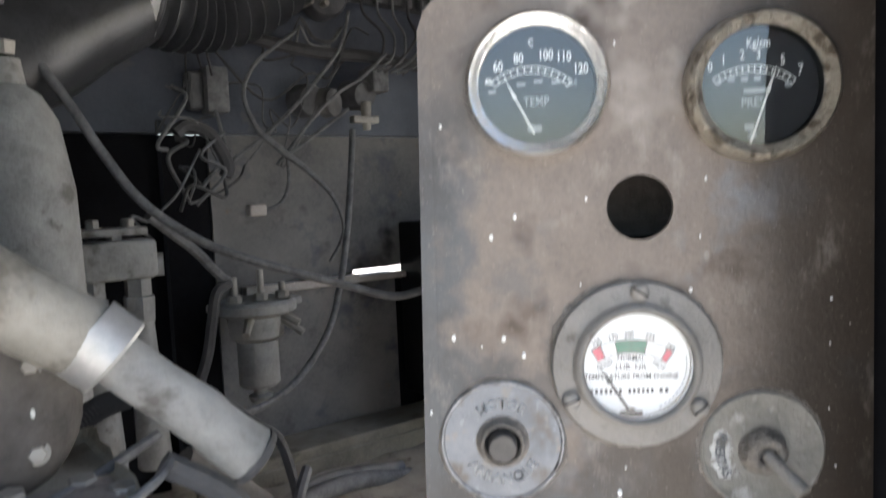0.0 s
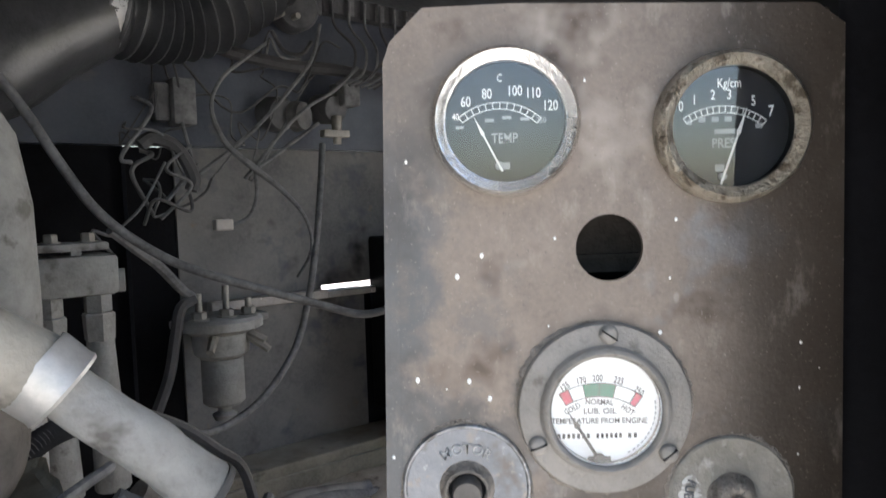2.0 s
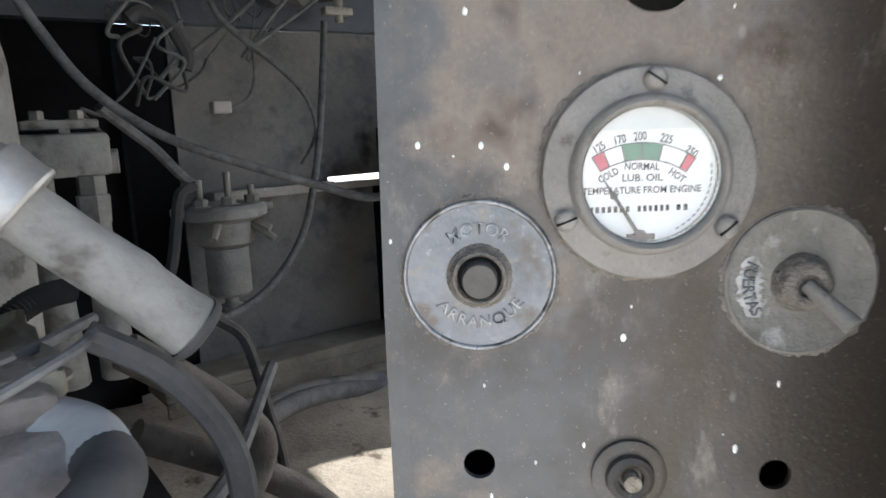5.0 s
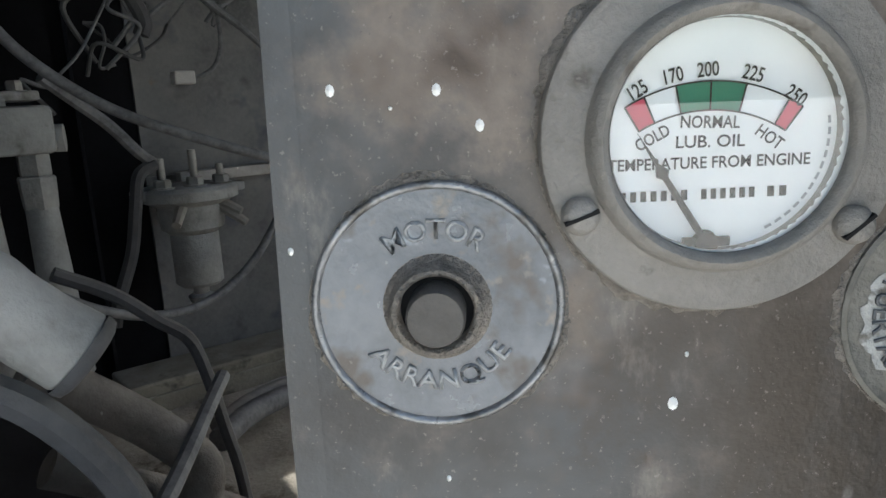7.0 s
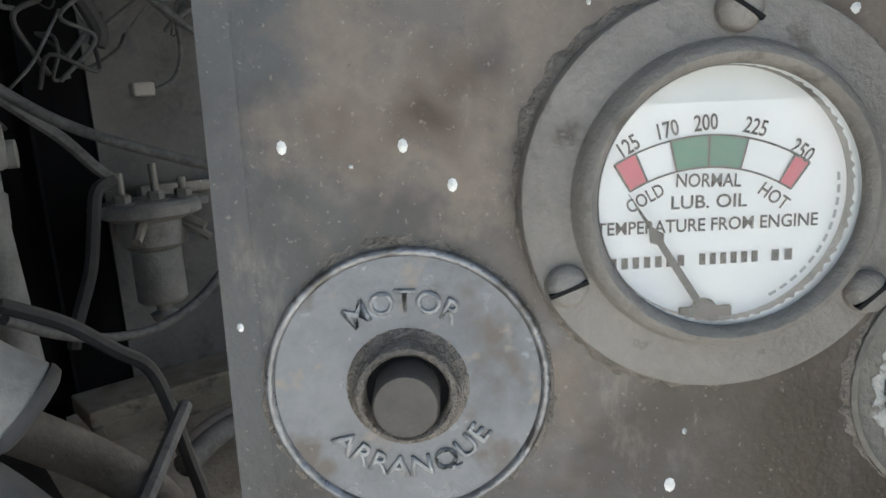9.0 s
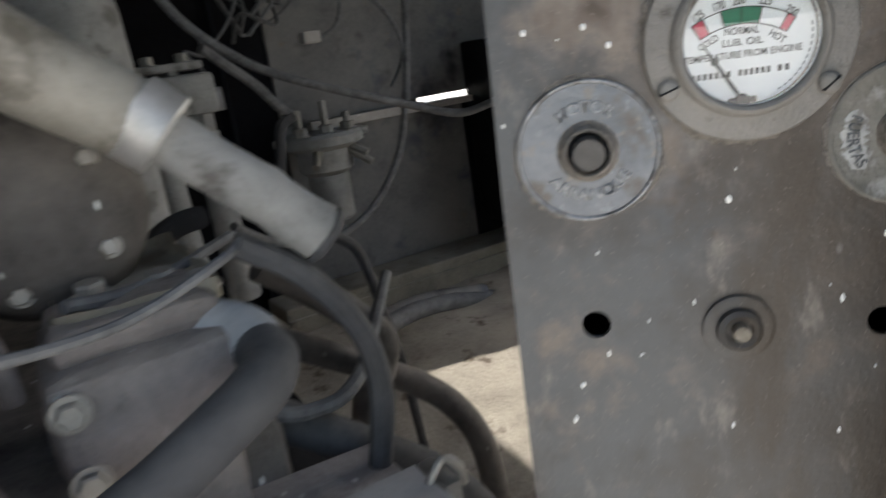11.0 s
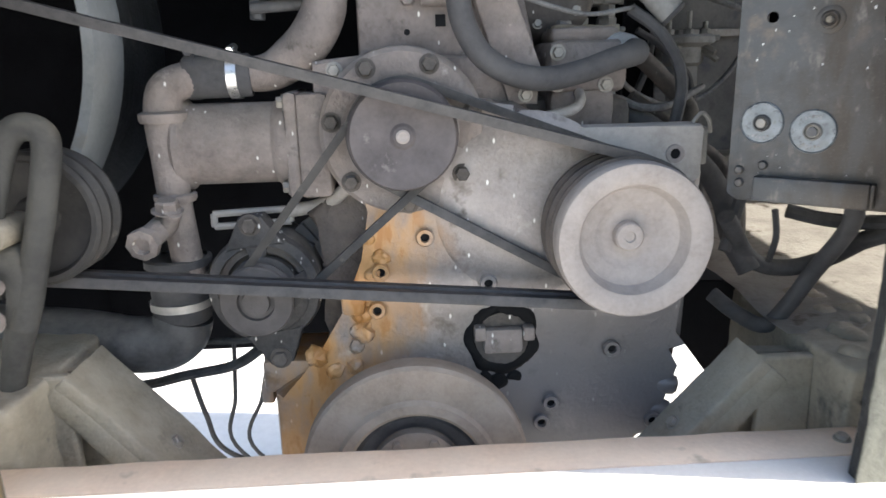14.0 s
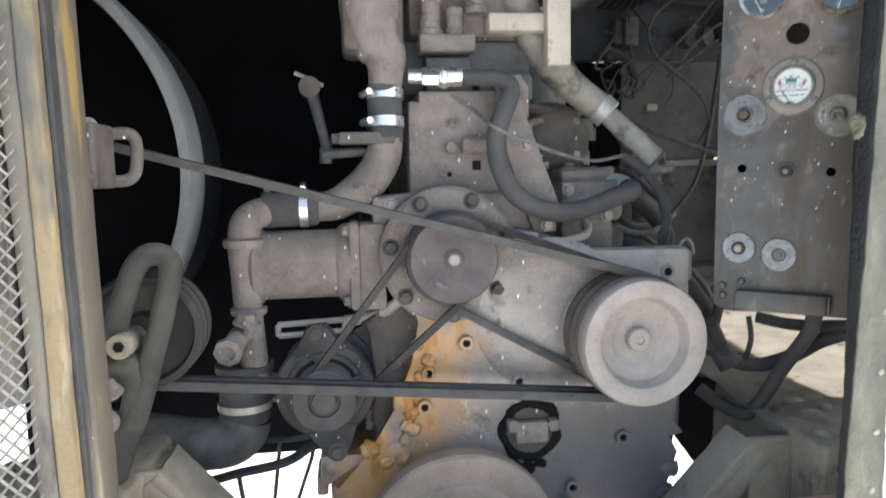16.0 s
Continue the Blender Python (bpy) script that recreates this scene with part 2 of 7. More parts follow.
MESHW = mat("dusty_white_expanded_metal", (0.42, 0.40, 0.37), (0.56, 0.54, 0.50), 0.7, scale=30, bump=0.1)
CONCRETE = mat("pale_concrete_ground", (0.53, 0.52, 0.50), (0.63, 0.62, 0.60), 0.9, scale=1.4, fine=30, bump=0.3)
DIAL_BLACK = mat("matt_black_dial", (0.012, 0.0125, 0.0145), (0.018, 0.019, 0.022), 0.6, scale=60, bump=0)
DIAL_WHITE = mat("white_dial", (0.84, 0.86, 0.86), (0.88, 0.90, 0.90), 0.6, scale=60, bump=0)
INK_WHITE = mat("white_dial_ink", (0.74, 0.74, 0.72), (0.8, 0.8, 0.78), 0.6, scale=60, bump=0)
INK_DIM = mat("faded_dial_ink", (0.26, 0.27, 0.28), (0.34, 0.35, 0.36), 0.6, scale=60, bump=0)
INK_BLACK = mat("black_dial_ink", (0.005, 0.005, 0.005), (0.01, 0.01, 0.01), 0.7, scale=60, bump=0, spec=0.1)
INK_GREEN = mat("green_dial_band", (0.0, 0.15, 0.082), (0.0, 0.175, 0.095), 0.6, scale=60, bump=0)
INK_RED = mat("red_dial_band", (0.50, 0.040, 0.085), (0.56, 0.05, 0.10), 0.6, scale=60, bump=0)
NAMEPLATE = mat("glossy_grey_nameplate", (0.085, 0.094, 0.108), (0.14, 0.15, 0.168), 0.24, metal=0.2, scale=40, bump=0.15, spots=[((0.075, 0.066, 0.060), 38, 0.52), ((0.17, 0.155, 0.14), 90, 0.60), ((0.30, 0.34, 0.39), 60, 0.66)], spec=0.6)
LETTER_PALE = mat("rubbed_raised_letters", (0.17, 0.178, 0.188), (0.34, 0.345, 0.35), 0.35, metal=0.2, scale=160, fine=500, bump=0.3, spots=[((0.09, 0.09, 0.092), 130, 0.60)])
LETTER_DARK = mat("grimy_raised_letters", (0.060, 0.064, 0.070), (0.105, 0.108, 0.115), 0.3, scale=60, bump=0.2)
NAMEPLATE_OLD = mat("dust_covered_nameplate", (0.13, 0.125, 0.11), (0.20, 0.19, 0.17), 0.6, scale=60, bump=0.4, spots=[((0.30, 0.295, 0.28), 70, 0.6)])
PLATE_BRIGHT = mat("polished_round_plate", (0.09, 0.102, 0.115), (0.19, 0.21, 0.23), 0.3, metal=0.4, scale=90, bump=0.12, spots=[((0.15, 0.16, 0.17), 75, 0.57)], spec=0.6)
PALE_WEAR = mat("rubbed_bare_alloy", (0.24, 0.24, 0.235), (0.42, 0.42, 0.41), 0.5, metal=0.1, scale=160, bump=0.3, spots=[((0.15, 0.14, 0.125), 110, 0.54)])
RIM_WORN = mat("worn_plate_rim", (0.12, 0.122, 0.128), (0.26, 0.262, 0.27), 0.3, metal=0.45, scale=120, bump=0.3, spots=[((0.09, 0.085, 0.08), 80, 0.53)], spec=0.6)


def panel_steel():
    """Painted steel: brown above, worn to slate grey low and along the edge, oil runs down one side, grit all over;
    shade is painted into the lower half.
    """
    m = mat("brown_grey_panel_steel", (0.095, 0.076, 0.063), (0.185, 0.153, 0.130), 0.43, metal=0.12, scale=13, fine=430, bump=0.13, specks=0.012, speck_scale=110,
            spots=[((0.25, 0.218, 0.19), 11, 0.57), ((0.066, 0.046, 0.034), 13, 0.56), ((0.17, 0.17, 0.178), 15, 0.60)], spec=0.4)
    nt = m.node_tree
    bsdf = nt.nodes["Principled BSDF"]
    old = bsdf.inputs["Base Color"].links[0].from_socket
    geo = nt.nodes.new("ShaderNodeNewGeometry")

    def math(op, a, b):
        x = nt.nodes.new("ShaderNodeMath")
        x.operation = op
        for i, v in enumerate((a, b)):
            if isinstance(v, (int, float)):
                x.inputs[i].default_value = v
            else:
                nt.links.new(v, x.inputs[i])
        return x.outputs[0]

    def grain(scale, detail, stretch=(1, 1, 1)):
        mp = nt.nodes.new("ShaderNodeMapping")
        mp.inputs["Scale"].default_value = stretch
        nt.links.new(geo.outputs["Position"], mp.inputs["Vector"])
        n = nt.nodes.new("ShaderNodeTexNoise")
        n.inputs["Scale"].default_value = scale
        n.inputs["Detail"].default_value = detail
        n.inputs["Roughness"].default_value = 0.65
        nt.links.new(mp.outputs["Vector"], n.inputs["Vector"])
        return n.outputs["Fac"]

    def band(v, lo, hi):
        r = nt.nodes.new("ShaderNodeMapRange")
        r.interpolation_type = "SMOOTHSTEP"
        r.inputs["From Min"].default_value, r.inputs["From Max"].default_value = lo, hi
        nt.links.new(v, r.inputs["Value"])
        return r.outputs["Result"]

    def mix(fac, a, colour):
        x = nt.nodes.new("ShaderNodeMix")
        x.data_type = "RGBA"
        nt.links.new(fac, x.inputs["Factor"])
        nt.links.new(a, x.inputs["A"])
        x.inputs["B"].default_value = (*colour, 1)
        return x.outputs["Result"]

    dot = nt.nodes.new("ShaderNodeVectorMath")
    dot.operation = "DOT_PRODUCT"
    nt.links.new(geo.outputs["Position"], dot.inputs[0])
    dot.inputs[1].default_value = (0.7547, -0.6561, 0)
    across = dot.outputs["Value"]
    sep = nt.nodes.new("ShaderNodeSeparateXYZ")
    nt.links.new(geo.outputs["Position"], sep.inputs[0])
    high = sep.outputs["Z"]
    blot = math("SUBTRACT", grain(17, 6), 0.5)
    # slate grey, worn through along the free edge and over the lower half, darkened there as shade
    edge = band(math("ADD", across, math("MULTIPLY", blot, 0.24)), 0.056, 0.012)
    low = band(math("ADD", high, math("MULTIPLY", blot, 0.45)), 1.385, 1.295)
    wear = math("MULTIPLY", math("MAXIMUM", math("MULTIPLY", edge, band(high, 1.55, 1.46)), low), band(grain(34, 6), 0.22, 0.50))
    col = mix(math("MULTIPLY", wear, 0.9), old, (0.070, 0.076, 0.082))
    # darker blotches put the lower half's shade into the colour
    dull = band(grain(9, 5), 0.44, 0.62)
    col = mix(math("MULTIPLY", math("MULTIPLY", dull, wear), 0.75), col, (0.046, 0.041, 0.038))
    # oil runs down the far side, widened to paint in its dark reflection
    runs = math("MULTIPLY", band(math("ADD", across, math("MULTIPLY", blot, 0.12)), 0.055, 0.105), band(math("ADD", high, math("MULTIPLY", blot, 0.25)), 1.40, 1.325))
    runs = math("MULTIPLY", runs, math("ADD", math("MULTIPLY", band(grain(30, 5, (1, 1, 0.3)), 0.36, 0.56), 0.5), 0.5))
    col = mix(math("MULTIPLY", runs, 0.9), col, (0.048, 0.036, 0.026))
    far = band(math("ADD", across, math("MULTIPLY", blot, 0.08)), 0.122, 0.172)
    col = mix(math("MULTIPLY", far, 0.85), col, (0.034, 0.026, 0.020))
    # pale rubbed streaks and grit
    rub = band(grain(48, 6, (1, 1, 0.45)), 0.57, 0.72)
    col = mix(math("MULTIPLY", rub, 0.42), col, (0.30, 0.268, 0.236))
    grit = band(grain(700, 2), 0.64, 0.74)
    col = mix(math("MULTIPLY", grit, 0.25), col, (0.40, 0.36, 0.32))
    dark = band(grain(420, 3), 0.66, 0.74)
    col = mix(math("MULTIPLY", dark, 0.5), col, (0.07, 0.06, 0.052))
    nt.links.new(col, bsdf.inputs["Base Color"])
    return m


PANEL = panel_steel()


def cover_paint():
    """Gear cover: dusty bare casting, an orange coolant stain running down one strip, slate-grey paint lower right."""
    m = mat("stained_gear_cover", (0.168, 0.148, 0.140), (0.325, 0.292, 0.277), 0.36, metal=0.15, scale=11, bump=0.35, specks=0.11, speck_scale=72,
            spots=[((0.12, 0.10, 0.088), 17, 0.60), ((0.46, 0.42, 0.39), 16, 0.60), ((0.085, 0.070, 0.062), 40, 0.66)], dust=(0.45, 0.4, 0.36), spec=0.5)
    nt = m.node_tree
    bsdf = nt.nodes["Principled BSDF"]
    old = bsdf.inputs["Base Color"].links[0].from_socket
    geo = nt.nodes.new("ShaderNodeNewGeometry")
    sep = nt.nodes.new("ShaderNodeSeparateXYZ")
    nt.links.new(geo.outputs["Position"], sep.inputs[0])
    ns = nt.nodes.new("ShaderNodeTexNoise")
    ns.inputs["Scale"].default_value = 11
    ns.inputs["Detail"].default_value = 5
    nt.links.new(geo.outputs["Position"], ns.inputs["Vector"])

    def math(op, a, b):
        x = nt.nodes.new("ShaderNodeMath")
        x.operation = op
        for i, v in enumerate((a, b)):
            if isinstance(v, (int, float)):
                x.inputs[i].default_value = v
            else:
                nt.links.new(v, x.inputs[i])
        return x.outputs[0]

    def band(v, lo, hi):
        r = nt.nodes.new("ShaderNodeMapRange")
        r.interpolation_type = "SMOOTHSTEP"
        r.inputs["From Min"].default_value, r.inputs["From Max"].default_value = lo, hi
        nt.links.new(v, r.inputs["Value"])
        return r.outputs["Result"]

    def mix(fac, a, colour):
        x = nt.nodes.new("ShaderNodeMix")
        x.data_type = "RGBA"
        nt.links.new(fac, x.inputs["Factor"])
        nt.links.new(a, x.inputs["A"])
        x.inputs["B"].default_value = (*colour, 1)
        return x.outputs["Result"]

    wob = math("MULTIPLY", math("SUBTRACT", ns.outputs["Fac"], 0.5), 0.16)
    xx = math("ADD", sep.outputs["X"], wob)
    # grey paint low on the right
    low = math("MULTIPLY", band(xx, -0.36, -0.27), band(math("ADD", sep.outputs["Z"], wob), 0.935, 0.885))
    col = mix(math("MULTIPLY", low, 0.85), old, (0.155, 0.147, 0.150))
    # orange run from under the pump down to the damper
    fine = nt.nodes.new("ShaderNodeTexNoise")
    fine.inputs["Scale"].default_value = 38
    fine.inputs["Detail"].default_value = 6
    mp = nt.nodes.new("ShaderNodeMapping")
    mp.inputs["Scale"].default_value = (1, 1, 0.35)
    nt.links.new(geo.outputs["Position"], mp.inputs["Vector"])
    nt.links.new(mp.outputs["Vector"], fine.inputs["Vector"])
    axis = math("SUBTRACT", xx, math("MULTIPLY", math("SUBTRACT", sep.outputs["Z"], 0.95), 0.25))
    strip = math("MULTIPLY", band(axis, -0.59, -0.51), band(axis, -0.335, -0.440))
    strip = math("MULTIPLY", strip, band(sep.outputs["Z"], 1.09, 1.02))
    drips = band(math("ADD", math("MULTIPLY", fine.outputs["Fac"], 0.5), math("MULTIPLY", ns.outputs["Fac"], 0.5)), 0.30, 0.54)
    strip = math("MULTIPLY", strip, drips)
    col = mix(math("MULTIPLY", strip, 0.95), col, (0.47, 0.255, 0.095))
    core = math("MULTIPLY", strip, band(fine.outputs["Fac"], 0.54, 0.63))
    col = mix(math("MULTIPLY", core, 0.75), col, (0.33, 0.145, 0.04))
    nt.links.new(col, bsdf.inputs["Base Color"])
    return m


COVER = cover_paint()


def glass_mat(name):
    m = bpy.data.materials.new(name)
    m.use_nodes = True
    b = m.node_tree.nodes["Principled BSDF"]
    b.inputs["Base Color"].default_value = (1, 1, 1, 1)
    b.inputs["Roughness"].default_value = 0.0
    b.inputs["Transmission Weight"].default_value = 1.0
    b.inputs["IOR"].default_value = 1.52
    return m


GLASS = glass_mat("gauge_glass")


# ---- building helpers ----
def thing(name, label, category, at=(0, 0, 0), group="", kind="", m=None):
    ob = new(name)
    ob.empty_display_size = 0.05
    ob.matrix_world = m if m is not None else Matrix.Translation(at)
    return tagged(ob, label, category, group, kind)


def link_mesh(name, me, parent=None):
    ob = new(name, me)
    if parent is not None:
        ob.parent = parent
    return ob


def part(name, bm, material, parent, label="", local=False):
    """One mesh under a thing. Vertices are given in world metres unless local."""
    me = bpy.data.meshes.new(name)
    bmesh.ops.recalc_face_normals(bm, faces=bm.faces)
    root = parent
    if not local and parent is not None:
        m = Matrix()
        while root is not None:
            m = root.matrix_basis @ m
            root = root.parent
        bm.transform(m.inverted())
    bm.to_mesh(me)
    bm.free()
    me.materials.append(material)
    ob = link_mesh(name, me, parent)
    if label:
        ob["label"] = label
    return ob


def smooth(ob, angle=40):
    """Shade smooth, with edges sharper than the angle kept hard."""
    me = ob.data
    bm = bmesh.new()
    bm.from_mesh(me)
    lim = radians(angle)
    for f in bm.faces:
        f.smooth = True
    for e in bm.edges:
        e.smooth = len(e.link_faces) == 2 and e.calc_face_angle(0) < lim
    bm.to_mesh(me)
    bm.free()
    return ob


def box(bm, lo, hi, bevel=0.0, m=None):
    c = [(a + b) / 2 for a, b in zip(lo, hi)]
    s = [abs(b - a) for a, b in zip(lo, hi)]
    res = bmesh.ops.create_cube(bm, size=1.0)
    vs = res["verts"]
    for v in vs:
        v.co = Vector((v.co.x * s[0] + c[0], v.co.y * s[1] + c[1], v.co.z * s[2] + c[2]))
    if bevel > 0:
        es = list({e for v in vs for e in v.link_edges})
        out = bmesh.ops.bevel(bm, geom=es, offset=bevel, segments=2, affect="EDGES", profile=0.5)
        vs = list({v for f in out["faces"] for v in f.verts} | {v for v in vs if v.is_valid})
    if m is not None:
        bmesh.ops.transform(bm, matrix=m, verts=[v for v in vs if v.is_valid])
    return vs


def frame_to(axis, roll=(0, 0, 1)):
    z = Vector(axis).normalized()
    r = Vector(roll)
    if abs(z.dot(r.normalized())) > 0.95:
        r = Vector((1, 0, 0))
    x = r.cross(z).normalized()
    y = z.cross(x)
    return Matrix((x, y, z)).transposed().to_4x4()


def lathe(bm, profile, origin, axis=(0, -1, 0), seg=48, close=False):
    """Turn (radius, height) pairs round an axis. Height runs along the axis."""
    m = Matrix.Translation(origin) @ frame_to(axis)
    rings = []
    for r, h in profile:
        if r < 1e-6:
            rings.append([bm.verts.new(m @ Vector((0, 0, h)))])
        else:
            rings.append([bm.verts.new(m @ Vector((r * math.cos(2 * math.pi * k / seg), r * math.sin(2 * math.pi * k / seg), h))) for k in range(seg)])
    pairs = list(zip(rings, rings[1:]))
    if close:
        pairs.append((rings[-1], rings[0]))
    for a, b in pairs:
        for k in range(seg):
            n = (k + 1) % seg
            if len(a) == 1 and len(b) == 1:
                continue
            if len(a) == 1:
                bm.faces.new((a[0], b[k], b[n]))
            elif len(b) == 1:
                bm.faces.new((a[k], a[n], b[0]))
            else:
                bm.faces.new((a[k], a[n], b[n], b[k]))
    return bm


def rod(bm, p0, p1, r0, r1=None, seg=20):
    p0, p1 = Vector(p0), Vector(p1)
    r1 = r0 if r1 is None else r1
    L = (p1 - p0).length
    return lathe(bm, [(0, 0), (r0 * 0.93, 0), (r0, min(L * 0.2, 0.07 * r0 + 0.0006)), (r1, L - min(L * 0.2, 0.07 * r1 + 0.0006)), (r1 * 0.93, L), (0, L)], p0, p1 - p0, seg)


def catmull(pts, per=8):
    p = [Vector(v) for v in pts]
    p = [2 * p[0] - p[1]] + p + [2 * p[-1] - p[-2]]
    out = []
    for i in range(1, len(p) - 2):
        for k in range(per):
            t = k / per
            a, b, c, d = p[i - 1:i + 3]
            out.append(0.5 * (2 * b + (c - a) * t + (2 * a - 5 * b + 4 * c - d) * t * t + (3 * b - a - 3 * c + d) * t ** 3))
    out.append(p[-2])
    return out


def sweep(bm, pts, radii, seg=14, caps=True, aspect=1.0):
    """A tube along points; radii: one number, or one a point."""
    n = len(pts)
    rs = [radii] * n if isinstance(radii, (int, float)) else list(radii)
    t0 = (pts[1] - pts[0]).normalized()
    ref = Vector((0, 0, 1)) if abs(t0.z) < 0.9 else Vector((1, 0, 0))
    nrm = (ref - t0 * ref.dot(t0)).normalized()
    rings = []
    for i in range(n):
        t = (pts[min(i + 1, n - 1)] - pts[max(i - 1, 0)]).normalized()
        nrm = (nrm - t * nrm.dot(t)).normalized()
        bi = t.cross(nrm)
        rings.append([bm.verts.new(pts[i] + rs[i] * (math.cos(2 * math.pi * k / seg) * nrm + aspect * math.sin(2 * math.pi * k / seg) * bi)) for k in range(seg)])
    for a, b in zip(rings, rings[1:]):
        for k in range(seg):
            bm.faces.new((a[k], a[(k + 1) % seg], b[(k + 1) % seg], b[k]))
    if caps:
        bm.faces.new(rings[0][::-1])
        bm.faces.new(rings[-1])
    return bm


def pipe(bm, pts, r, per=8, seg=14):
    path = catmull(pts, per)
    if isinstance(r, (list, tuple)):
        n = len(path) - 1
        k = len(r) - 1
        rr = []
        for i in range(len(path)):
            u = i / n * k
            j = min(int(u), k - 1)
            rr.append(r[j] + (r[j + 1] - r[j]) * (u - j))
        r = rr
    return sweep(bm, path, r, seg)


def slab(bm, outline, y0, y1, bevel=0.0):
    """Outline of (x, z) pairs, extruded from y0 (near) to y1."""
    a = [bm.verts.new((x, y0, z)) for x, z in outline]
    b = [bm.verts.new((x, y1, z)) for x, z in outline]
    n = len(a)
    f1 = bm.faces.new(a)
    bm.faces.new(b[::-1])
    for k in range(n):
        bm.faces.new((a[k], b[k], b[(k + 1) % n], a[(k + 1) % n]))
    if bevel:
        bmesh.ops.bevel(bm, geom=list(f1.edges), offset=bevel, segments=2, affect="EDGES", profile=0.5)
    return bm


def hexhead(bm, at, axis=(0, -1, 0), r=0.009, h=0.007, washer=True):
    if washer:
        lathe(bm, [(0, 0), (r * 1.35, 0), (r * 1.35, 0.0018), (0, 0.0018)], at, axis, 18)
    base = Vector(at) + Vector(axis).normalized() * (0.0018 if washer else 0)
    lathe(bm, [(0, 0), (r, 0), (r, h * 0.8), (r * 0.84, h), (0, h)], base, axis, 6)
    return bm


def cylinder_hole(bm, at, r, depth, axis=(0, 1, 0), rim=0.0):
    """A raised boss with a blind hole."""
    lathe(bm, [(r * 1.9, 0), (r * 1.9, -0.004), (r * 1.7, -0.006), (r, -0.006), (r, depth), (0, depth)], at, axis, 20)
    return bm


def glyphs(text, size, align="CENTER"):
    """A flat text mesh from the built-in font, in the xy plane."""
    cu = bpy.data.curves.new("lettering", "FONT")
    cu.body, cu.size, cu.align_x, cu.align_y = text, size, align, "CENTER"
    cu.resolution_u = 3
    cu.offset = size * 0.014
    ob = bpy.data.objects.new("lettering", cu)
    scene.collection.objects.link(ob)
    dg = bpy.context.evaluated_depsgraph_get()
    me = bpy.data.meshes.new_from_object(ob.evaluated_get(dg))
    bpy.data.objects.remove(ob)
    bpy.data.curves.remove(cu)
    return me


def lettering(bm, text, size, centre=(0, 0), bend=0.0, depth=0.0, wide=1.0, turn=0.0, align="CENTER", lift=0.0, span=0.0):
    """Adds letters to bm in the local xy plane; bend: radius of the arc they stand on (minus: hang below)."""
    me = glyphs(text, size, align)
    tmp = bmesh.new()
    tmp.from_mesh(me)
    bpy.data.meshes.remove(me)
    if depth > 0:
        got = bmesh.ops.extrude_face_region(tmp, geom=list(tmp.faces))
        for v in got["geom"]:
            if isinstance(v, bmesh.types.BMVert):
                v.co.z += depth
    if span > 0:
        xs = [v.co.x for v in tmp.verts]
        wide = span / (max(xs) - min(xs))
    rot = Matrix.Rotation(radians(turn), 4, "Z")
    for v in tmp.verts:
        x, y, z = v.co.x * wide, v.co.y, v.co.z + lift
        if bend > 0:
            a = x / bend
            x, y = (bend + y) * math.sin(a), (bend + y) * math.cos(a)
        elif bend < 0:
            a = x / -bend
            x, y = (-bend - y) * math.sin(a), -(-bend - y) * math.cos(a)
        p = rot @ Vector((x, y, z))
        v.co = (p.x + centre[0], p.y + centre[1], p.z)
    made = bpy.data.meshes.new("tmp")
    tmp.to_mesh(made)
    tmp.free()
    bm.from_mesh(made)
    bpy.data.meshes.remove(made)
    return bm


def clamp_band(bm, at, axis, r, width=0.013, screw=True, side=(0, -1, 0)):
    lathe(bm, [(r, -width / 2), (r + 0.0022, -width / 2), (r + 0.0022, width / 2), (r, width / 2)], at, axis, 28, close=True)
    if screw:
        ax = Vector(axis).normalized()
        s = Vector(side)
        s = (s - ax * s.dot(ax)).normalized()
        p = Vector(at) + s * (r + 0.006)
        t = ax.cross(s)
        rod(bm, p - t * 0.012, p + t * 0.012, 0.0055, seg=10)
        lathe(bm, [(0, 0), (0.0055, 0), (0.0055, 0.006), (0, 0.006)], p + t * 0.012, t, 6)
    return bm


# ---- the setting ----
def wall(name, boxes, material, label, category="wall"):
    bm = bmesh.new()
    for lo, hi in boxes:
        box(bm, lo, hi)
    ob = part(name, bm, material, None)
    return tagged(ob, label, category, kind="structure")


bm = bmesh.new()
g = 60.0
vs = [bm.verts.new((x, y, 0)) for x, y in ((-g, -g), (g, -g), (g, g), (-g, g))]
bm.faces.new(vs)
tagged(part("ground", bm, CONCRETE, None), "pale sunlit concrete ground under the parked bus", "ground", kind="structure")

# bulkhead ahead of the engine: three lapped sheets, with a slit of daylight between the lower two
wall("wall_north", [((0.268, 1.060, 1.305), (1.0, 1.090, 1.588)), ((0.268, 1.060, 1.294), (0.562, 1.090, 1.305))], WALL_TAN, "dust-stained tan steel sheet of the engine bay bulkhead")
wall("wall_north_upper", [((0.0, 1.025, 1.588), (1.0, 1.0595, 1.97))], WALL_BLUE, "slate-blue painted upper bulkhead sheet of the engine bay")
wall("wall_north_lower", [((0.268, 1.060, 0.93), (0.562, 1.090, 1.2935)), ((0.562, 1.060, 0.93), (0.668, 1.090, 1.2915))], WALL_TAN, "grimy lower bulkhead sheet with slate and tan stains")
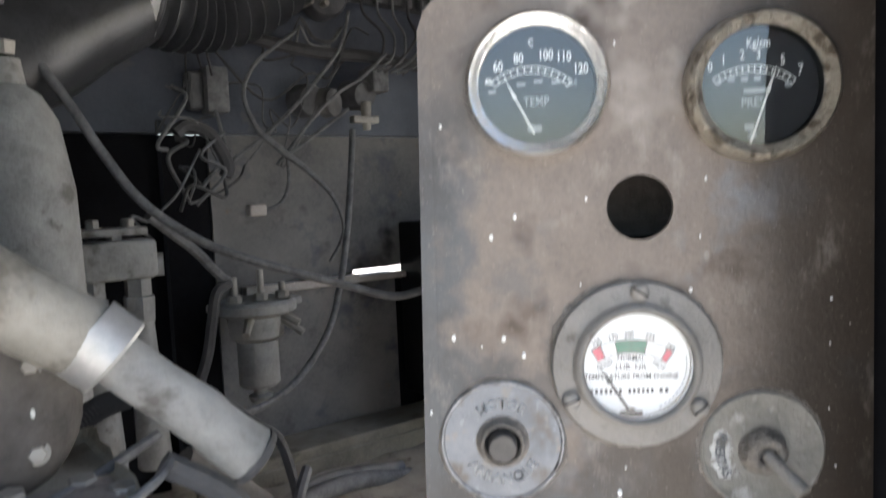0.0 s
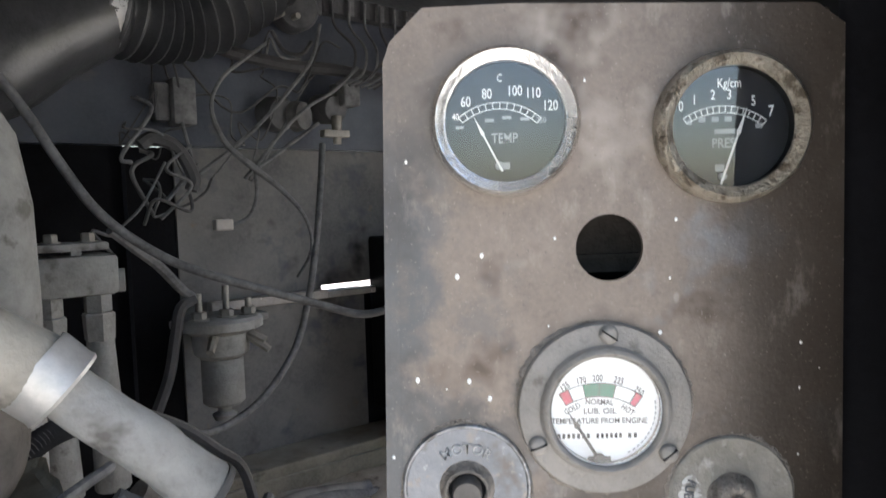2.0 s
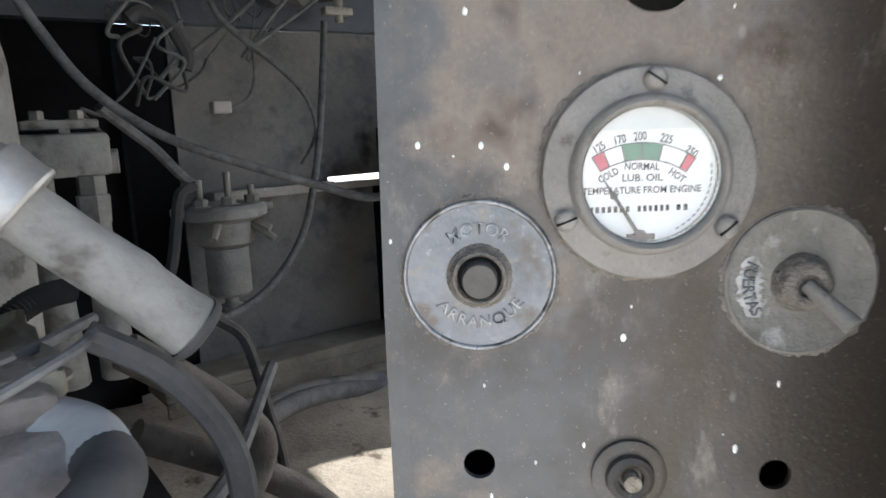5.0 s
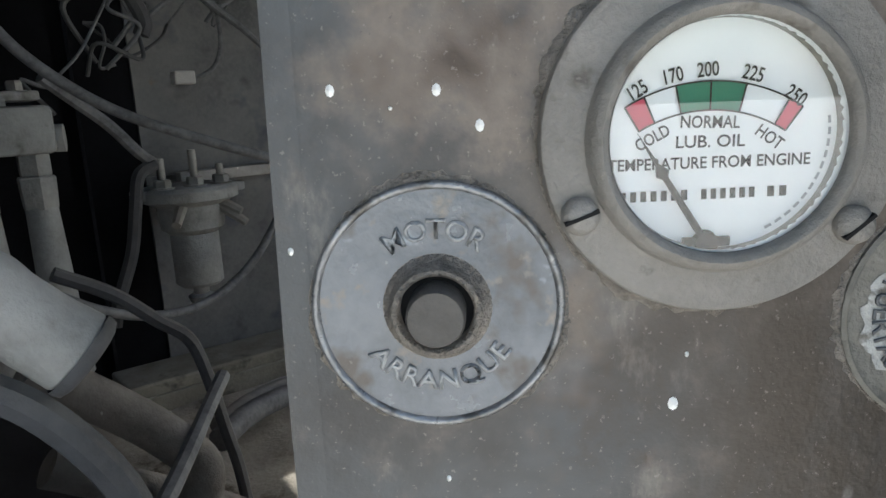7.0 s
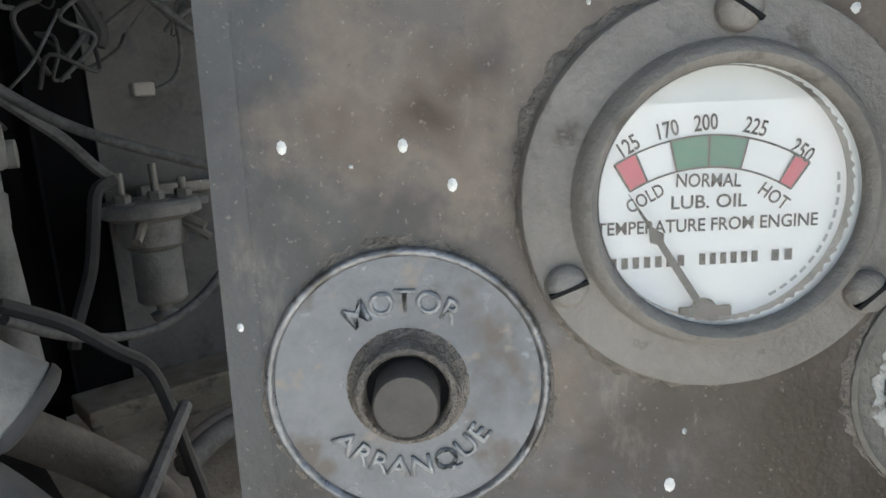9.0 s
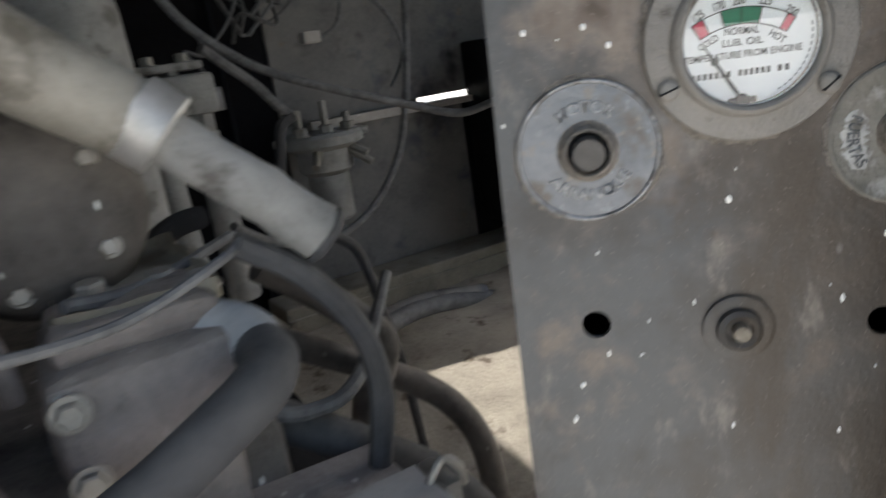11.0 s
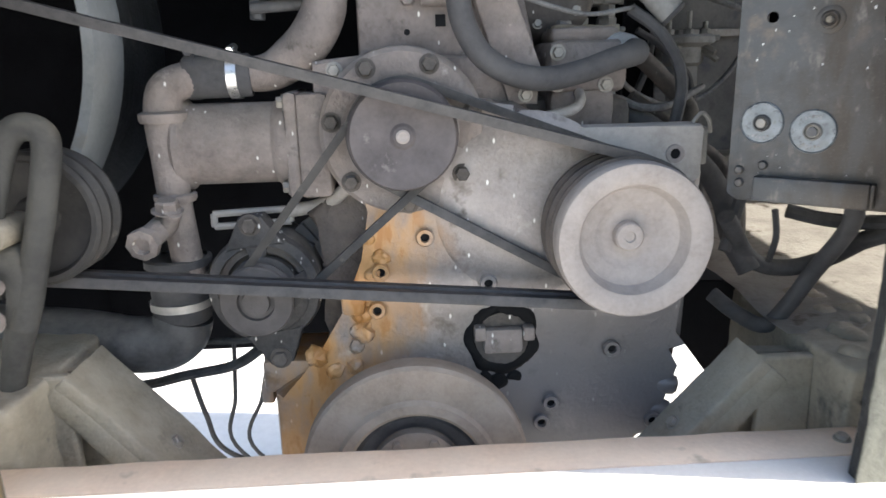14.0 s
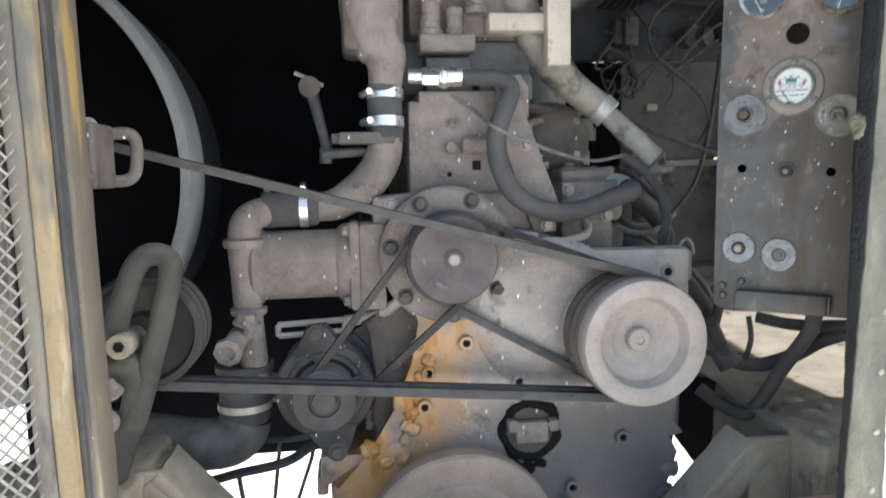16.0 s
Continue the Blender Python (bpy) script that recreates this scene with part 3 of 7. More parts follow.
# recess sheets, coloured black for the shade behind the engine
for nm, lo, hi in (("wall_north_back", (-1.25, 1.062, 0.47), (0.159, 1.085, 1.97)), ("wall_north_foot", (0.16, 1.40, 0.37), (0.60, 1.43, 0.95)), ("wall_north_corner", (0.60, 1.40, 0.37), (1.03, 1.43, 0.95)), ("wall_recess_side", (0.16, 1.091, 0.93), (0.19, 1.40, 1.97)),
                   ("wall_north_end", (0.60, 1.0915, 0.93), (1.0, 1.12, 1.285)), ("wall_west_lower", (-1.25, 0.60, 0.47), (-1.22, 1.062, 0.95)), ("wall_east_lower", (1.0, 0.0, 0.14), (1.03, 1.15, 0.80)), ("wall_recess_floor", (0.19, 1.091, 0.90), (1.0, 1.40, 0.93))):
    wall(nm, [(lo, hi)], WALL_DARK, "black sheet painted as the deep shade behind the engine")
# this strip and the west wall carry the same painted shade
wall("wall_north_recess", [((0.185, 1.065, 0.93), (0.2675, 1.0905, 1.588))], WALL_DARK, "black strip of the bulkhead painted as shade beside the recess")
wall("wall_west", [((-1.25, -0.10, 0.95), (-1.22, 1.062, 1.97))], WALL_DARK, "side wall painted shade-black beside the radiator fan")
# added wall, out of view; its opening lets sun reach the shelf
wall("wall_east", [((1.0, -0.15, 0.80), (1.03, -0.04, 2.0)), ((1.0, -0.04, 0.80), (1.03, 1.16, 0.92)), ((1.0, 0.55, 0.92), (1.03, 1.16, 2.0)), ((1.0, -0.04, 1.86), (1.03, 0.55, 2.0))], WALL_DARK, "unseen black side wall with an opening that lets sun onto the shelf")
# added roof, out of view; its south edge decides where sun falls
wall("ceiling", [((-1.9, -0.345, 1.97), (0.13, 1.10, 2.0)), ((0.13, -0.318, 1.97), (1.03, 1.10, 2.0))], WALL_DARK, "unseen black roof that keeps the sun off the engine bay", "ceiling")
# second box: an unseen beam, added to shade the post and opening
wall("wall_south", [((0.102, -0.2262, 0.45), (1.03, -0.2195, 2.0)), ((-1.9, -0.42, 1.88), (-0.05, -0.35, 2.0))], BUMPER, "white painted rear body sheet of the bus with an unseen shading beam")
wall("wall_southwest", [((-1.9, -0.26, 1.06), (-0.872, -0.235, 1.88))], POST_SLATE, "slate-grey rear body sheet beside the door post")
# shade-black lining, added to block light behind the gauge board
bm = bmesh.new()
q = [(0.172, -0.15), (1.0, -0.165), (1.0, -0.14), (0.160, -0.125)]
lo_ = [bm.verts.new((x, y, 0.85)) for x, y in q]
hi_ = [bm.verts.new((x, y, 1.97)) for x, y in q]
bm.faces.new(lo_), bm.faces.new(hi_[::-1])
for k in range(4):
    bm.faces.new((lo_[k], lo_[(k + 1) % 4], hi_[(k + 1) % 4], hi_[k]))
tagged(part("wall_southeast", bm, WALL_DARK, None), "black lining added behind the gauge board to block light", "wall", kind="structure")
# slanting black sheet, added to darken the gap between the engine and the frame rail
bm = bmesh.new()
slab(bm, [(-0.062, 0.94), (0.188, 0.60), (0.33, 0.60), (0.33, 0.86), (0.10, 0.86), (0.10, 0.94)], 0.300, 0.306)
tagged(part("dark_gap_sheet", bm, WALL_DARK, None), "black sheet added to darken the gap between the engine and the frame rail", "plate", kind="structure")
# slot light strip: pale folded edge of the lower sheet
bm = bmesh.new()
box(bm, (0.315, 1.033, 1.280), (0.564, 1.059, 1.298), 0.002)
box(bm, (0.564, 1.033, 1.280), (0.690, 1.059, 1.293), 0.002)
tagged(part("trim", bm, ALU, None), "pale dusty folded ledge between the bulkhead sheets", "ledge", kind="structure")
# ribs of the bulkhead foot
bm = bmesh.new()
box(bm, (0.17, 0.955, 0.955), (1.0, 1.059, 0.985), 0.004)
box(bm, (0.17, 0.948, 0.90), (1.0, 0.9545, 0.965), 0.002)
tagged(part("trim", bm, FRAME, None), "dusty angle iron along the foot of the bulkhead", "ledge", kind="structure")

# the dust-covered shelf beside the engine
bm = bmesh.new()
nx, ny = 26, 30
grid = [[bm.verts.new((0.10 + 0.90 * i / nx, 0.02 + 1.11 * j / ny, 0.875 + 0.07 * j / ny + 0.010 * noise.noise(Vector((i * 0.31, j * 0.31, 2.0))) + 0.004 * noise.noise(Vector((i * 1.3, j * 1.3, 5.0))))) for j in range(ny + 1)] for i in range(nx + 1)]
for i in range(nx):
    for j in range(ny):
        bm.faces.new((grid[i][j], grid[i + 1][j], grid[i + 1][j + 1], grid[i][j + 1]))
bmesh.ops.solidify(bm, geom=list(bm.faces), thickness=0.012)
shelf = tagged(part("floor", bm, SOIL, None), "steel shelf beside the engine under thick tan dust", "shelf", kind="structure")
smooth(shelf, 60)

# ---- rear frame: posts, sill, bumper ----
def left_post():
    root = thing("door_post", "worn yellow and grey steel door post of the engine bay", "post", (-0.84, -0.2, 0.8))
    lean = 0.016
    for nm, lo, hi in (("outer_channel", (-0.866, -0.253, 0.45), (-0.846, -0.19, 1.95)), ("yellow_edge", (-0.846, -0.256, 0.45), (-0.826, -0.19, 1.95)), ("inner_channel", (-0.829, -0.222, 0.45), (-0.817, -0.165, 1.95)), ("web", (-0.836, -0.19, 0.45), (-0.820, -0.180, 1.95))):
        bm = bmesh.new()
        box(bm, lo, hi, 0.004)
        bmesh.ops.subdivide_edges(bm, edges=[e for e in bm.edges if abs(e.verts[0].co.z - e.verts[1].co.z) > 0.5], cuts=40, use_grid_fill=True)
        for v in bm.verts:
            v.co.x += -(v.co.z - 1.15) * lean
            v.co += 0.0012 * noise.noise_vector(v.co * 19)
        smooth(part(nm, bm, POST_SLATE if nm == "outer_channel" else POST_YELLOW if nm == "yellow_edge" else POST, root), 45)
    bm = bmesh.new()
    box(bm, (-0.8255, -0.243, 0.45), (-0.8205, -0.223, 1.95), 0.001)
    for v in bm.verts:
        v.co.x += -(v.co.z - 1.15) * lean
    part("weather_seal", bm, RUBBER, root, "black rubber seal strip")
    for k in range(7):
        bm = bmesh.new()
        z = 0.86 + 0.14 * k
        lathe(bm, [(0, 0.0018), (0.0025, 0.0015), (0.0036, 0)], (-0.822 - (z - 1.15) * lean, -0.2222, z), (0, -1, 0), 12)
        part("rivet", bm, POST, root)
    return root


left_post()


def right_post():
    root = thing("door_post", "olive-grey dented steel post with flaking paint beside the gauge panel", "post", (0.078, -0.2, 0.8))
    lean = 0.038
    for nm, lo, hi, bv in (("post_channel", (0.070, -0.219, 0.45), (0.138, -0.187, 1.95), 0.004), ("front_strip", (0.0715, -0.2225, 0.45), (0.128, -0.2195, 1.95), 0.001)):
        bm = bmesh.new()
        box(bm, lo, hi, bv)
        bmesh.ops.subdivide_edges(bm, edges=[e for e in bm.edges if abs(e.verts[0].co.z - e.verts[1].co.z) > 0.5], cuts=150, use_grid_fill=True)
        bmesh.ops.subdivide_edges(bm, edges=[e for e in bm.edges if 0.02 < e.calc_length() and abs(e.verts[0].co.z - e.verts[1].co.z) < 0.001], cuts=5, use_grid_fill=True)
        for v in bm.verts:
            v.co += (0.0014 * noise.noise_vector(v.co * 23) + 0.0012 * noise.noise_vector(v.co * 80) + 0.0006 * noise.noise_vector(v.co * 210)) * Vector((1, 1, 0))
            low = max(0.0, 1.3 - v.co.z)
            if v.co.y > -0.2:
                v.co.y -= 0.042 * low
            if v.co.x < 0.09 and nm == "front_strip":
                v.co.x -= 0.012 * low
            v.co.x += (v.co.z - 1.3) * lean
        # channel gets the shade-dark paint, front strip the lit olive
        smooth(part(nm, bm, POST_GREY if nm == "post_channel" else POST_OLIVE, root), 50)
    bm = bmesh.new()
    box(bm, (0.078, -0.190, 1.26), (0.100, -0.177, 1.9), 0.002)
    for v in bm.verts:
        v.co.x += (v.co.z - 1.3) * lean
    part("weather_seal", bm, BLACK, root, "black rubber seal strip")
    for k in range(6):
        bm = bmesh.new()
        lathe(bm, [(0, 0.0022), (0.003, 0.0018), (0.0042, 0)], (0.103 + (0.72 + 0.075 * k - 1.3) * lean, -0.2225, 0.72 + 0.075 * k), (0, -1, 0), 12)
        smooth(part("rivet", bm, STEEL, root))
    return root


right_post()

knob = thing("hinge_knob", "round rusty hinge boss caked with mossy dust on the post", "hinge", (0.07, -0.2, 1.325))
bm = bmesh.new()
lathe(bm, [(0, 0.015), (0.010, 0.0145), (0.018, 0.011), (0.022, 0.005), (0.022, -0.002), (0.017, -0.007), (0, -0.007)], Vector((0.085, -0.198, 1.320)), (-0.75, -0.6, 0.15), 26)
bmesh.ops.subdivide_edges(bm, edges=bm.edges[:], cuts=3, use_grid_fill=True)
for v in bm.verts:
    v.co += 0.0042 * noise.noise_vector(v.co * 70) + 0.0018 * noise.noise_vector(v.co * 190)
smooth(part("boss", bm, MOSS, knob, "mossy crust of dust"), 75)
bm = bmesh.new()
kz = Vector((0.085, -0.198, 1.320))
rod(bm, (0.084, -0.206, kz.z - 0.05), (0.084, -0.206, kz.z + 0.045), 0.010, seg=16)
smooth(part("hinge_pin", bm, POST_GREY, knob), 50)

sill = thing("rear_sill", "scuffed cream-painted steel sill bar across the rear opening", "sill", (-0.37, -0.137, 0.78))
bm = bmesh.new()
box(bm, (-0.86, -0.167, 0.762), (0.12, -0.107, 0.811), 0.005)
bmesh.ops.subdivide_edges(bm, edges=[e for e in bm.edges if abs(e.verts[0].co.x - e.verts[1].co.x) > 0.5], cuts=30, use_grid_fill=True)
for v in bm.verts:
    v.co += 0.0018 * noise.noise_vector(v.co * 14)
smooth(part("bar", bm, BAR, sill), 40)
bm = bmesh.new()
hexhead(bm, (0.085, -0.137, 0.811), (0, 0, 1), 0.007, 0.005)
part("bolt", bm, STEEL, sill)

bumper = thing("bumper", "white painted steel bumper below the rear opening", "bumper", (-0.37, -0.35, 0.6))
bm = bmesh.new()
box(bm, (-0.803, -0.46, 0.45), (0.118, -0.1672, 0.812), 0.006)
smooth(part("bumper_shell", bm, BUMPER, bumper), 40)


# ---- expanded metal grille on the swung-open side door ----
def grille():
    root = thing("grille_door", "dusty white expanded-metal grille door standing open", "grille", (-0.91, -0.3, 0.5))
    bm = bmesh.new()
    a, b = Vector((-0.862, -0.262, 0)), Vector((-1.30, -0.385, 0))
    d = (b - a).normalized()
    n = Vector((d.y, -d.x, 0))
    L = (b - a).length
    pw, ph = 0.0142, 0.0082
    z0, z1 = 0.72, 1.42
    rows = int((z1 - z0) / ph)
    cols = int(L / pw)
    w = 0.0017
    for r in range(rows):
        for c in range(cols):
            s0 = (c + 0.5 * (r % 2)) * pw
            zc = z0 + r * ph
            for sg in (-1, 1):
                p0 = a + d * s0 + Vector((0, 0, zc))
                p1 = a + d * (s0 + sg * pw / 2) + Vector((0, 0, zc + ph))
                up = Vector((0, 0, w)) + n * 0.0014
                q = [bm.verts.new(p) for p in (p0 - up, p1 - up, p1 + up, p0 + up)]
                bm.faces.new(q)
    bmesh.ops.solidify(bm, geom=list(bm.faces), thickness=0.0012)
    part("expanded_metal", bm, MESHW, root)
    bm = bmesh.new()
    for z in (z0, z1):
        rod(bm, a + Vector((0, 0, z)), b + Vector((0, 0, z)), 0.010, seg=10)
    rod(bm, b + Vector((0, 0, z0)), b + Vector((0, 0, z1)), 0.010, seg=10)
    smooth(part("grille_frame", bm, MESHW, root))
    return root


grille()

# hook bracket on the post
hook = thing("hook_bracket", "bent steel hook bracket bolted to the door post", "bracket", (-0.84, -0.1, 1.3))
bm = bmesh.new()
pipe(bm, [(-0.842, -0.100, 1.322), (-0.816, -0.090, 1.326), (-0.800, -0.085, 1.326), (-0.793, -0.085, 1.313), (-0.797, -0.085, 1.279), (-0.813, -0.090, 1.270), (-0.842, -0.100, 1.276)], 0.0075, 6, 10)
smooth(part("hook", bm, CAST_DARK, hook))
bm = bmesh.new()
box(bm, (-0.862, -0.165, 1.262), (-0.815, -0.095, 1.335), 0.004)
part("foot_plate", bm, CAST_DARK, hook)
hexhead(bm := bmesh.new(), (-0.835, -0.120, 1.333), (0.4, -1, 0), 0.008, 0.007)
part("bolt", bm, STEEL, hook)


# ---- frame rails and engine mounts ----
def rail(x0, x1, label):
    root = thing("frame_rail", label, "frame", ((x0 + x1) / 2, 0, 0.7))
    bm = bmesh.new()
    box(bm, (x0, -0.10, 0.58), (x1, 0.22, 0.876), 0.006)
    bmesh.ops.subdivide_edges(bm, edges=[e for e in bm.edges if e.calc_length() > 0.1], cuts=18, use_grid_fill=True)
    for v in bm.verts:
        v.co += 0.008 * noise.noise_vector(v.co * 9) + 0.004 * noise.noise_vector(v.co * 31)
    smooth(part("beam", bm, FRAME, root), 60)
    # clods of caked dust on top
    rnd = random.Random(int(1000 * abs(x0)))
    for k in range(14):
        bm = bmesh.new()
        r = rnd.uniform(0.010, 0.024)
        at = Vector((rnd.uniform(x0, x1), rnd.uniform(-0.09, 0.2), 0.874))
        lathe(bm, [(0, 0.6 * r), (0.5 * r, 0.5 * r), (0.9 * r, 0.2 * r), (1.1 * r, -0.3 * r), (0, -0.3 * r)], at, (rnd.uniform(-0.3, 0.3), -0.2, 1), 9)
        for v in bm.verts:
            v.co += 0.006 * noise.noise_vector(v.co * 42)
        smooth(part("dust_clod", bm, FRAME, root), 60)
    return root


rail(-1.02, -0.83, "dust-caked steel frame rail beside the radiator")
rail(0.115, 0.26, "dust-caked steel frame rail below the gauge panel")


def gusset(name, label, apex, foot, y0, y1, back):
    """A folded bracket: a solid sloping web with a rolled flange along its slope and a standing end plate."""
    root = thing(name, label, "mount", apex)
    ax, az = apex[0], apex[2]
    fx, fz = foot[0], foot[2]
    d = Vector((fx - ax, 0, fz - az)).normalized()
    n = Vector((-d.z, 0, d.x))
    if n.z < 0:
        n = -n
    A, F = Vector((ax, 0, az)), Vector((fx, 0, fz))
    bm = bmesh.new()
    slab(bm, [(p.x, p.z) for p in (A - n * 0.012, F - n * 0.012, Vector((fx - 0.1 * (1 if d.x > 0 else -1), 0, fz - 0.05)), Vector((ax + back, 0, fz - 0.05)), Vector((ax + back, 0, az - 0.01)))], y0 + 0.045, y1 - 0.006)
    part("web", bm, FRAME, root)
    bm = bmesh.new()
    o = [A + n * 0.004, F + n * 0.004, F - n * 0.014, A - n * 0.014]
    slab(bm, [(p.x, p.z) for p in o], y0 - 0.004, y1, 0.003)
    slab(bm, [(p.x, p.z) for p in (A - n * 0.012, F - n * 0.012, F - n * 0.040, A - n * 0.040)], y0 - 0.004, y0 + 0.006, 0.002)
    bmesh.ops.subdivide_edges(bm, edges=[e for e in bm.edges if e.calc_length() > 0.1], cuts=8, use_grid_fill=True)
    for v in bm.verts:
        v.co += 0.0025 * noise.noise_vector(v.co * 25)
    smooth(part("flange", bm, FRAME, root), 45)
    bm = bmesh.new()
    box(bm, (min(ax, ax + back) - 0.004, y0 - 0.002, fz - 0.05), (max(ax, ax + back) + 0.004, y0 + 0.014, az + 0.004), 0.004)
    part("end_plate", bm, FRAME, root)
    bm = bmesh.new()
    p = A.lerp(F, 0.62)
    hexhead(bm, (p.x, (y0 + y1) / 2, p.z + 0.004), n, 0.008, 0.006)
    part("bolt", bm, STEEL, root)
    return root


gusset("engine_mount", "dusty triangular steel engine mount bracket beside the alternator", (-0.812, 0.03, 0.874), (-0.645, 0.03, 0.675), -0.02, 0.085, -0.035)
gusset("engine_mount", "dusty triangular steel engine mount bracket below the gauge panel", (0.049, 0.01, 0.860), (-0.108, 0.01, 0.690), -0.025, 0.046, 0.06)

# ---- engine ----
engine = thing("engine", "dust-covered diesel engine block with stained front gear cover", "engine", (-0.35, 0.4, 0.7))
bm = bmesh.new()
cover = [(-0.585, 0.62), (-0.585, 0.795), (-0.515, 0.835), (-0.475, 0.90), (-0.455, 0.98), (-0.430, 1.045), (-0.455, 1.10), (-0.48, 1.16), (-0.42, 1.20), (-0.25, 1.18),
         (-0.17, 1.135), (-0.005, 1.127), (0.0, 1.08), (-0.012, 0.99), (-0.014, 0.853), (-0.025, 0.847), (-0.022, 0.834), (-0.032, 0.812), (-0.036, 0.76), (-0.034, 0.728), (-0.053, 0.722), (-0.070, 0.700), (-0.10, 0.682), (-0.14, 0.62)]
slab(bm, cover, 0.08, 0.20, 0.012)
smooth(part("gear_cover", bm, COVER, engine), 35)
bm = bmesh.new()
slab(bm, [(-0.490, 1.095), (-0.507, 1.13), (-0.507, 1.237), (-0.44, 1.243), (-0.255, 1.238), (-0.225, 1.16), (-0.30, 1.06)], 0.112, 0.20, 0.006)
smooth(part("front_plate", bm, CAST, engine), 35)
bm = bmesh.new()
lathe(bm, [(0.070, 0.0), (0.070, 0.034), (0.078, 0.038), (0.100, 0.038), (0.106, 0.032), (0.108, 0.0)], (-0.393, 0.115, 1.146), (0, -1, 0), 60)
smooth(part("pump_flange", bm, CAST, engine), 35)
bm = bmesh.new()
# rounded gear bulge between the pump and the accessory drive
lathe(bm, [(0, 0.009), (0.08, 0.008), (0.115, 0.005), (0.125, 0.0)], (-0.235, 0.082, 1.045), (0, -1, 0), 48)
lathe(bm, [(0.0, 0.014), (0.092, 0.013), (0.099, 0.008), (0.102, 0.0)], (-0.121, 0.082, 1.018), (0, -1, 0), 56)
smooth(part("gear_bulge", bm, COVER, engine), 60)
# cover bosses, each with a bolt hole
for x, z in ((-0.370, 1.010), (-0.287, 0.944), (-0.117, 0.842), (-0.201, 0.764), (-0.214, 0.735), (-0.437, 0.912), (-0.43, 0.965), (-0.055, 0.73), (-0.475, 0.80)):
    bm = bmesh.new()
    cylinder_hole(bm, (x, 0.076, z), 0.0062, 0.012)
    smooth(part("bolt_boss", bm, COVER, engine), 35)
    # black disc painted as the dark inside the hole
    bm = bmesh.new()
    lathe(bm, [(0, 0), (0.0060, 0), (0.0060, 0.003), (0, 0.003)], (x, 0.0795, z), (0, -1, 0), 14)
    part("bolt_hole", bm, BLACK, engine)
# open inspection port with a blackened rim
px, pz = -0.268, 0.862
for dx, dz, r in ((-0.024, -0.058, 0.011), (-0.004, -0.062, 0.013), (0.016, -0.056, 0.010)):
    bm = bmesh.new()
    lathe(bm, [(0, 0.0022), (0.6 * r, 0.002), (r, 0.0)], (px + dx, 0.0797, pz + dz), (0, -1, 0), 18)
    bmesh.ops.subdivide_edges(bm, edges=bm.edges[:], cuts=1)
    for v in bm.verts:
        v.co += 0.45 * r * noise.noise_vector(v.co * 70) * Vector((1, 0, 1))
    part("oil_blot", bm, BLACK, engine, "black oil blot below the port")
bm = bmesh.new()
lathe(bm, [(0.036, 0.0), (0.038, 0.004), (0.046, 0.0045), (0.051, 0.001), (0.051, -0.004), (0.036, -0.004)], (px, 0.0795, pz), (0, -1, 0), 36, close=True)
bmesh.ops.subdivide_edges(bm, edges=bm.edges[:], cuts=1)
for v in bm.verts:
    v.co += (0.008 * noise.noise_vector(v.co * 34) + 0.003 * noise.noise_vector(v.co * 120)) * Vector((1, 0, 1))
smooth(part("port_rim", bm, BLACK, engine, "oil-blackened rim of an open inspection port"), 50)
bm = bmesh.new()
lathe(bm, [(0, 0), (0.038, 0), (0.038, 0.002), (0, 0.002)], (px, 0.0785, pz), (0, -1, 0), 30)
part("port_recess", bm, CAST_DARK, engine)
bm = bmesh.new()
box(bm, (px - 0.028, 0.060, pz - 0.016), (px + 0.026, 0.078, pz + 0.020), 0.006)
box(bm, (px - 0.040, 0.058, pz + 0.004), (px - 0.024, 0.078, pz + 0.024), 0.004)
box(bm, (px + 0.026, 0.058, pz + 0.002), (px + 0.042, 0.078, pz + 0.022), 0.004)
smooth(part("port_casting", bm, CAST, engine), 35)
# crusted rust lumps down the cover's stained edge
for x, z, r in ((-0.460, 0.906, 0.017), (-0.457, 0.883, 0.020), (-0.440, 0.959, 0.015), (-0.430, 0.985, 0.014), (-0.473, 0.829, 0.016), (-0.521, 0.847, 0.020), (-0.452, 0.932, 0.013), (-0.468, 0.860, 0.014), (-0.446, 1.010, 0.012), (-0.50, 0.822, 0.015)):
    bm = bmesh.new()
    r *= 0.8
    lathe(bm, [(0, 0.42 * r), (0.45 * r, 0.38 * r), (0.8 * r, 0.2 * r), (r, -0.05 * r), (0.95 * r, -0.3 * r), (0, -0.3 * r)], (x, 0.078, z), (0, -1, 0), 20)
    bmesh.ops.subdivide_edges(bm, edges=bm.edges[:], cuts=1)
    for v in bm.verts:
        v.co += 0.45 * r * noise.noise_vector(v.co * 60) + 0.18 * r * noise.noise_vector(v.co * 190)
    smooth(part("rust_lump", bm, COVER, engine), 70)
# recessed shoulder of the cover between the pump and the alternator
bm = bmesh.new()
slab(bm, [(-0.498, 0.955), (-0.505, 1.0), (-0.530, 1.036), (-0.50, 1.056), (-0.44, 1.085), (-0.39, 1.06), (-0.40, 1.0), (-0.44, 0.93), (-0.47, 0.84), (-0.52, 0.83), (-0.505, 0.88)], 0.128, 0.20, 0.010)
bmesh.ops.subdivide_edges(bm, edges=[e for e in bm.edges if e.calc_length() > 0.03], cuts=3, use_grid_fill=True)
for v in bm.verts:
    v.co += 0.003 * noise.noise_vector(v.co * 22)
# the shoulder's shadow is painted in by its darker material
smooth(part("cover_shoulder", bm, SHOULDER, engine, "recessed shoulder with its shade in the colour"), 50)
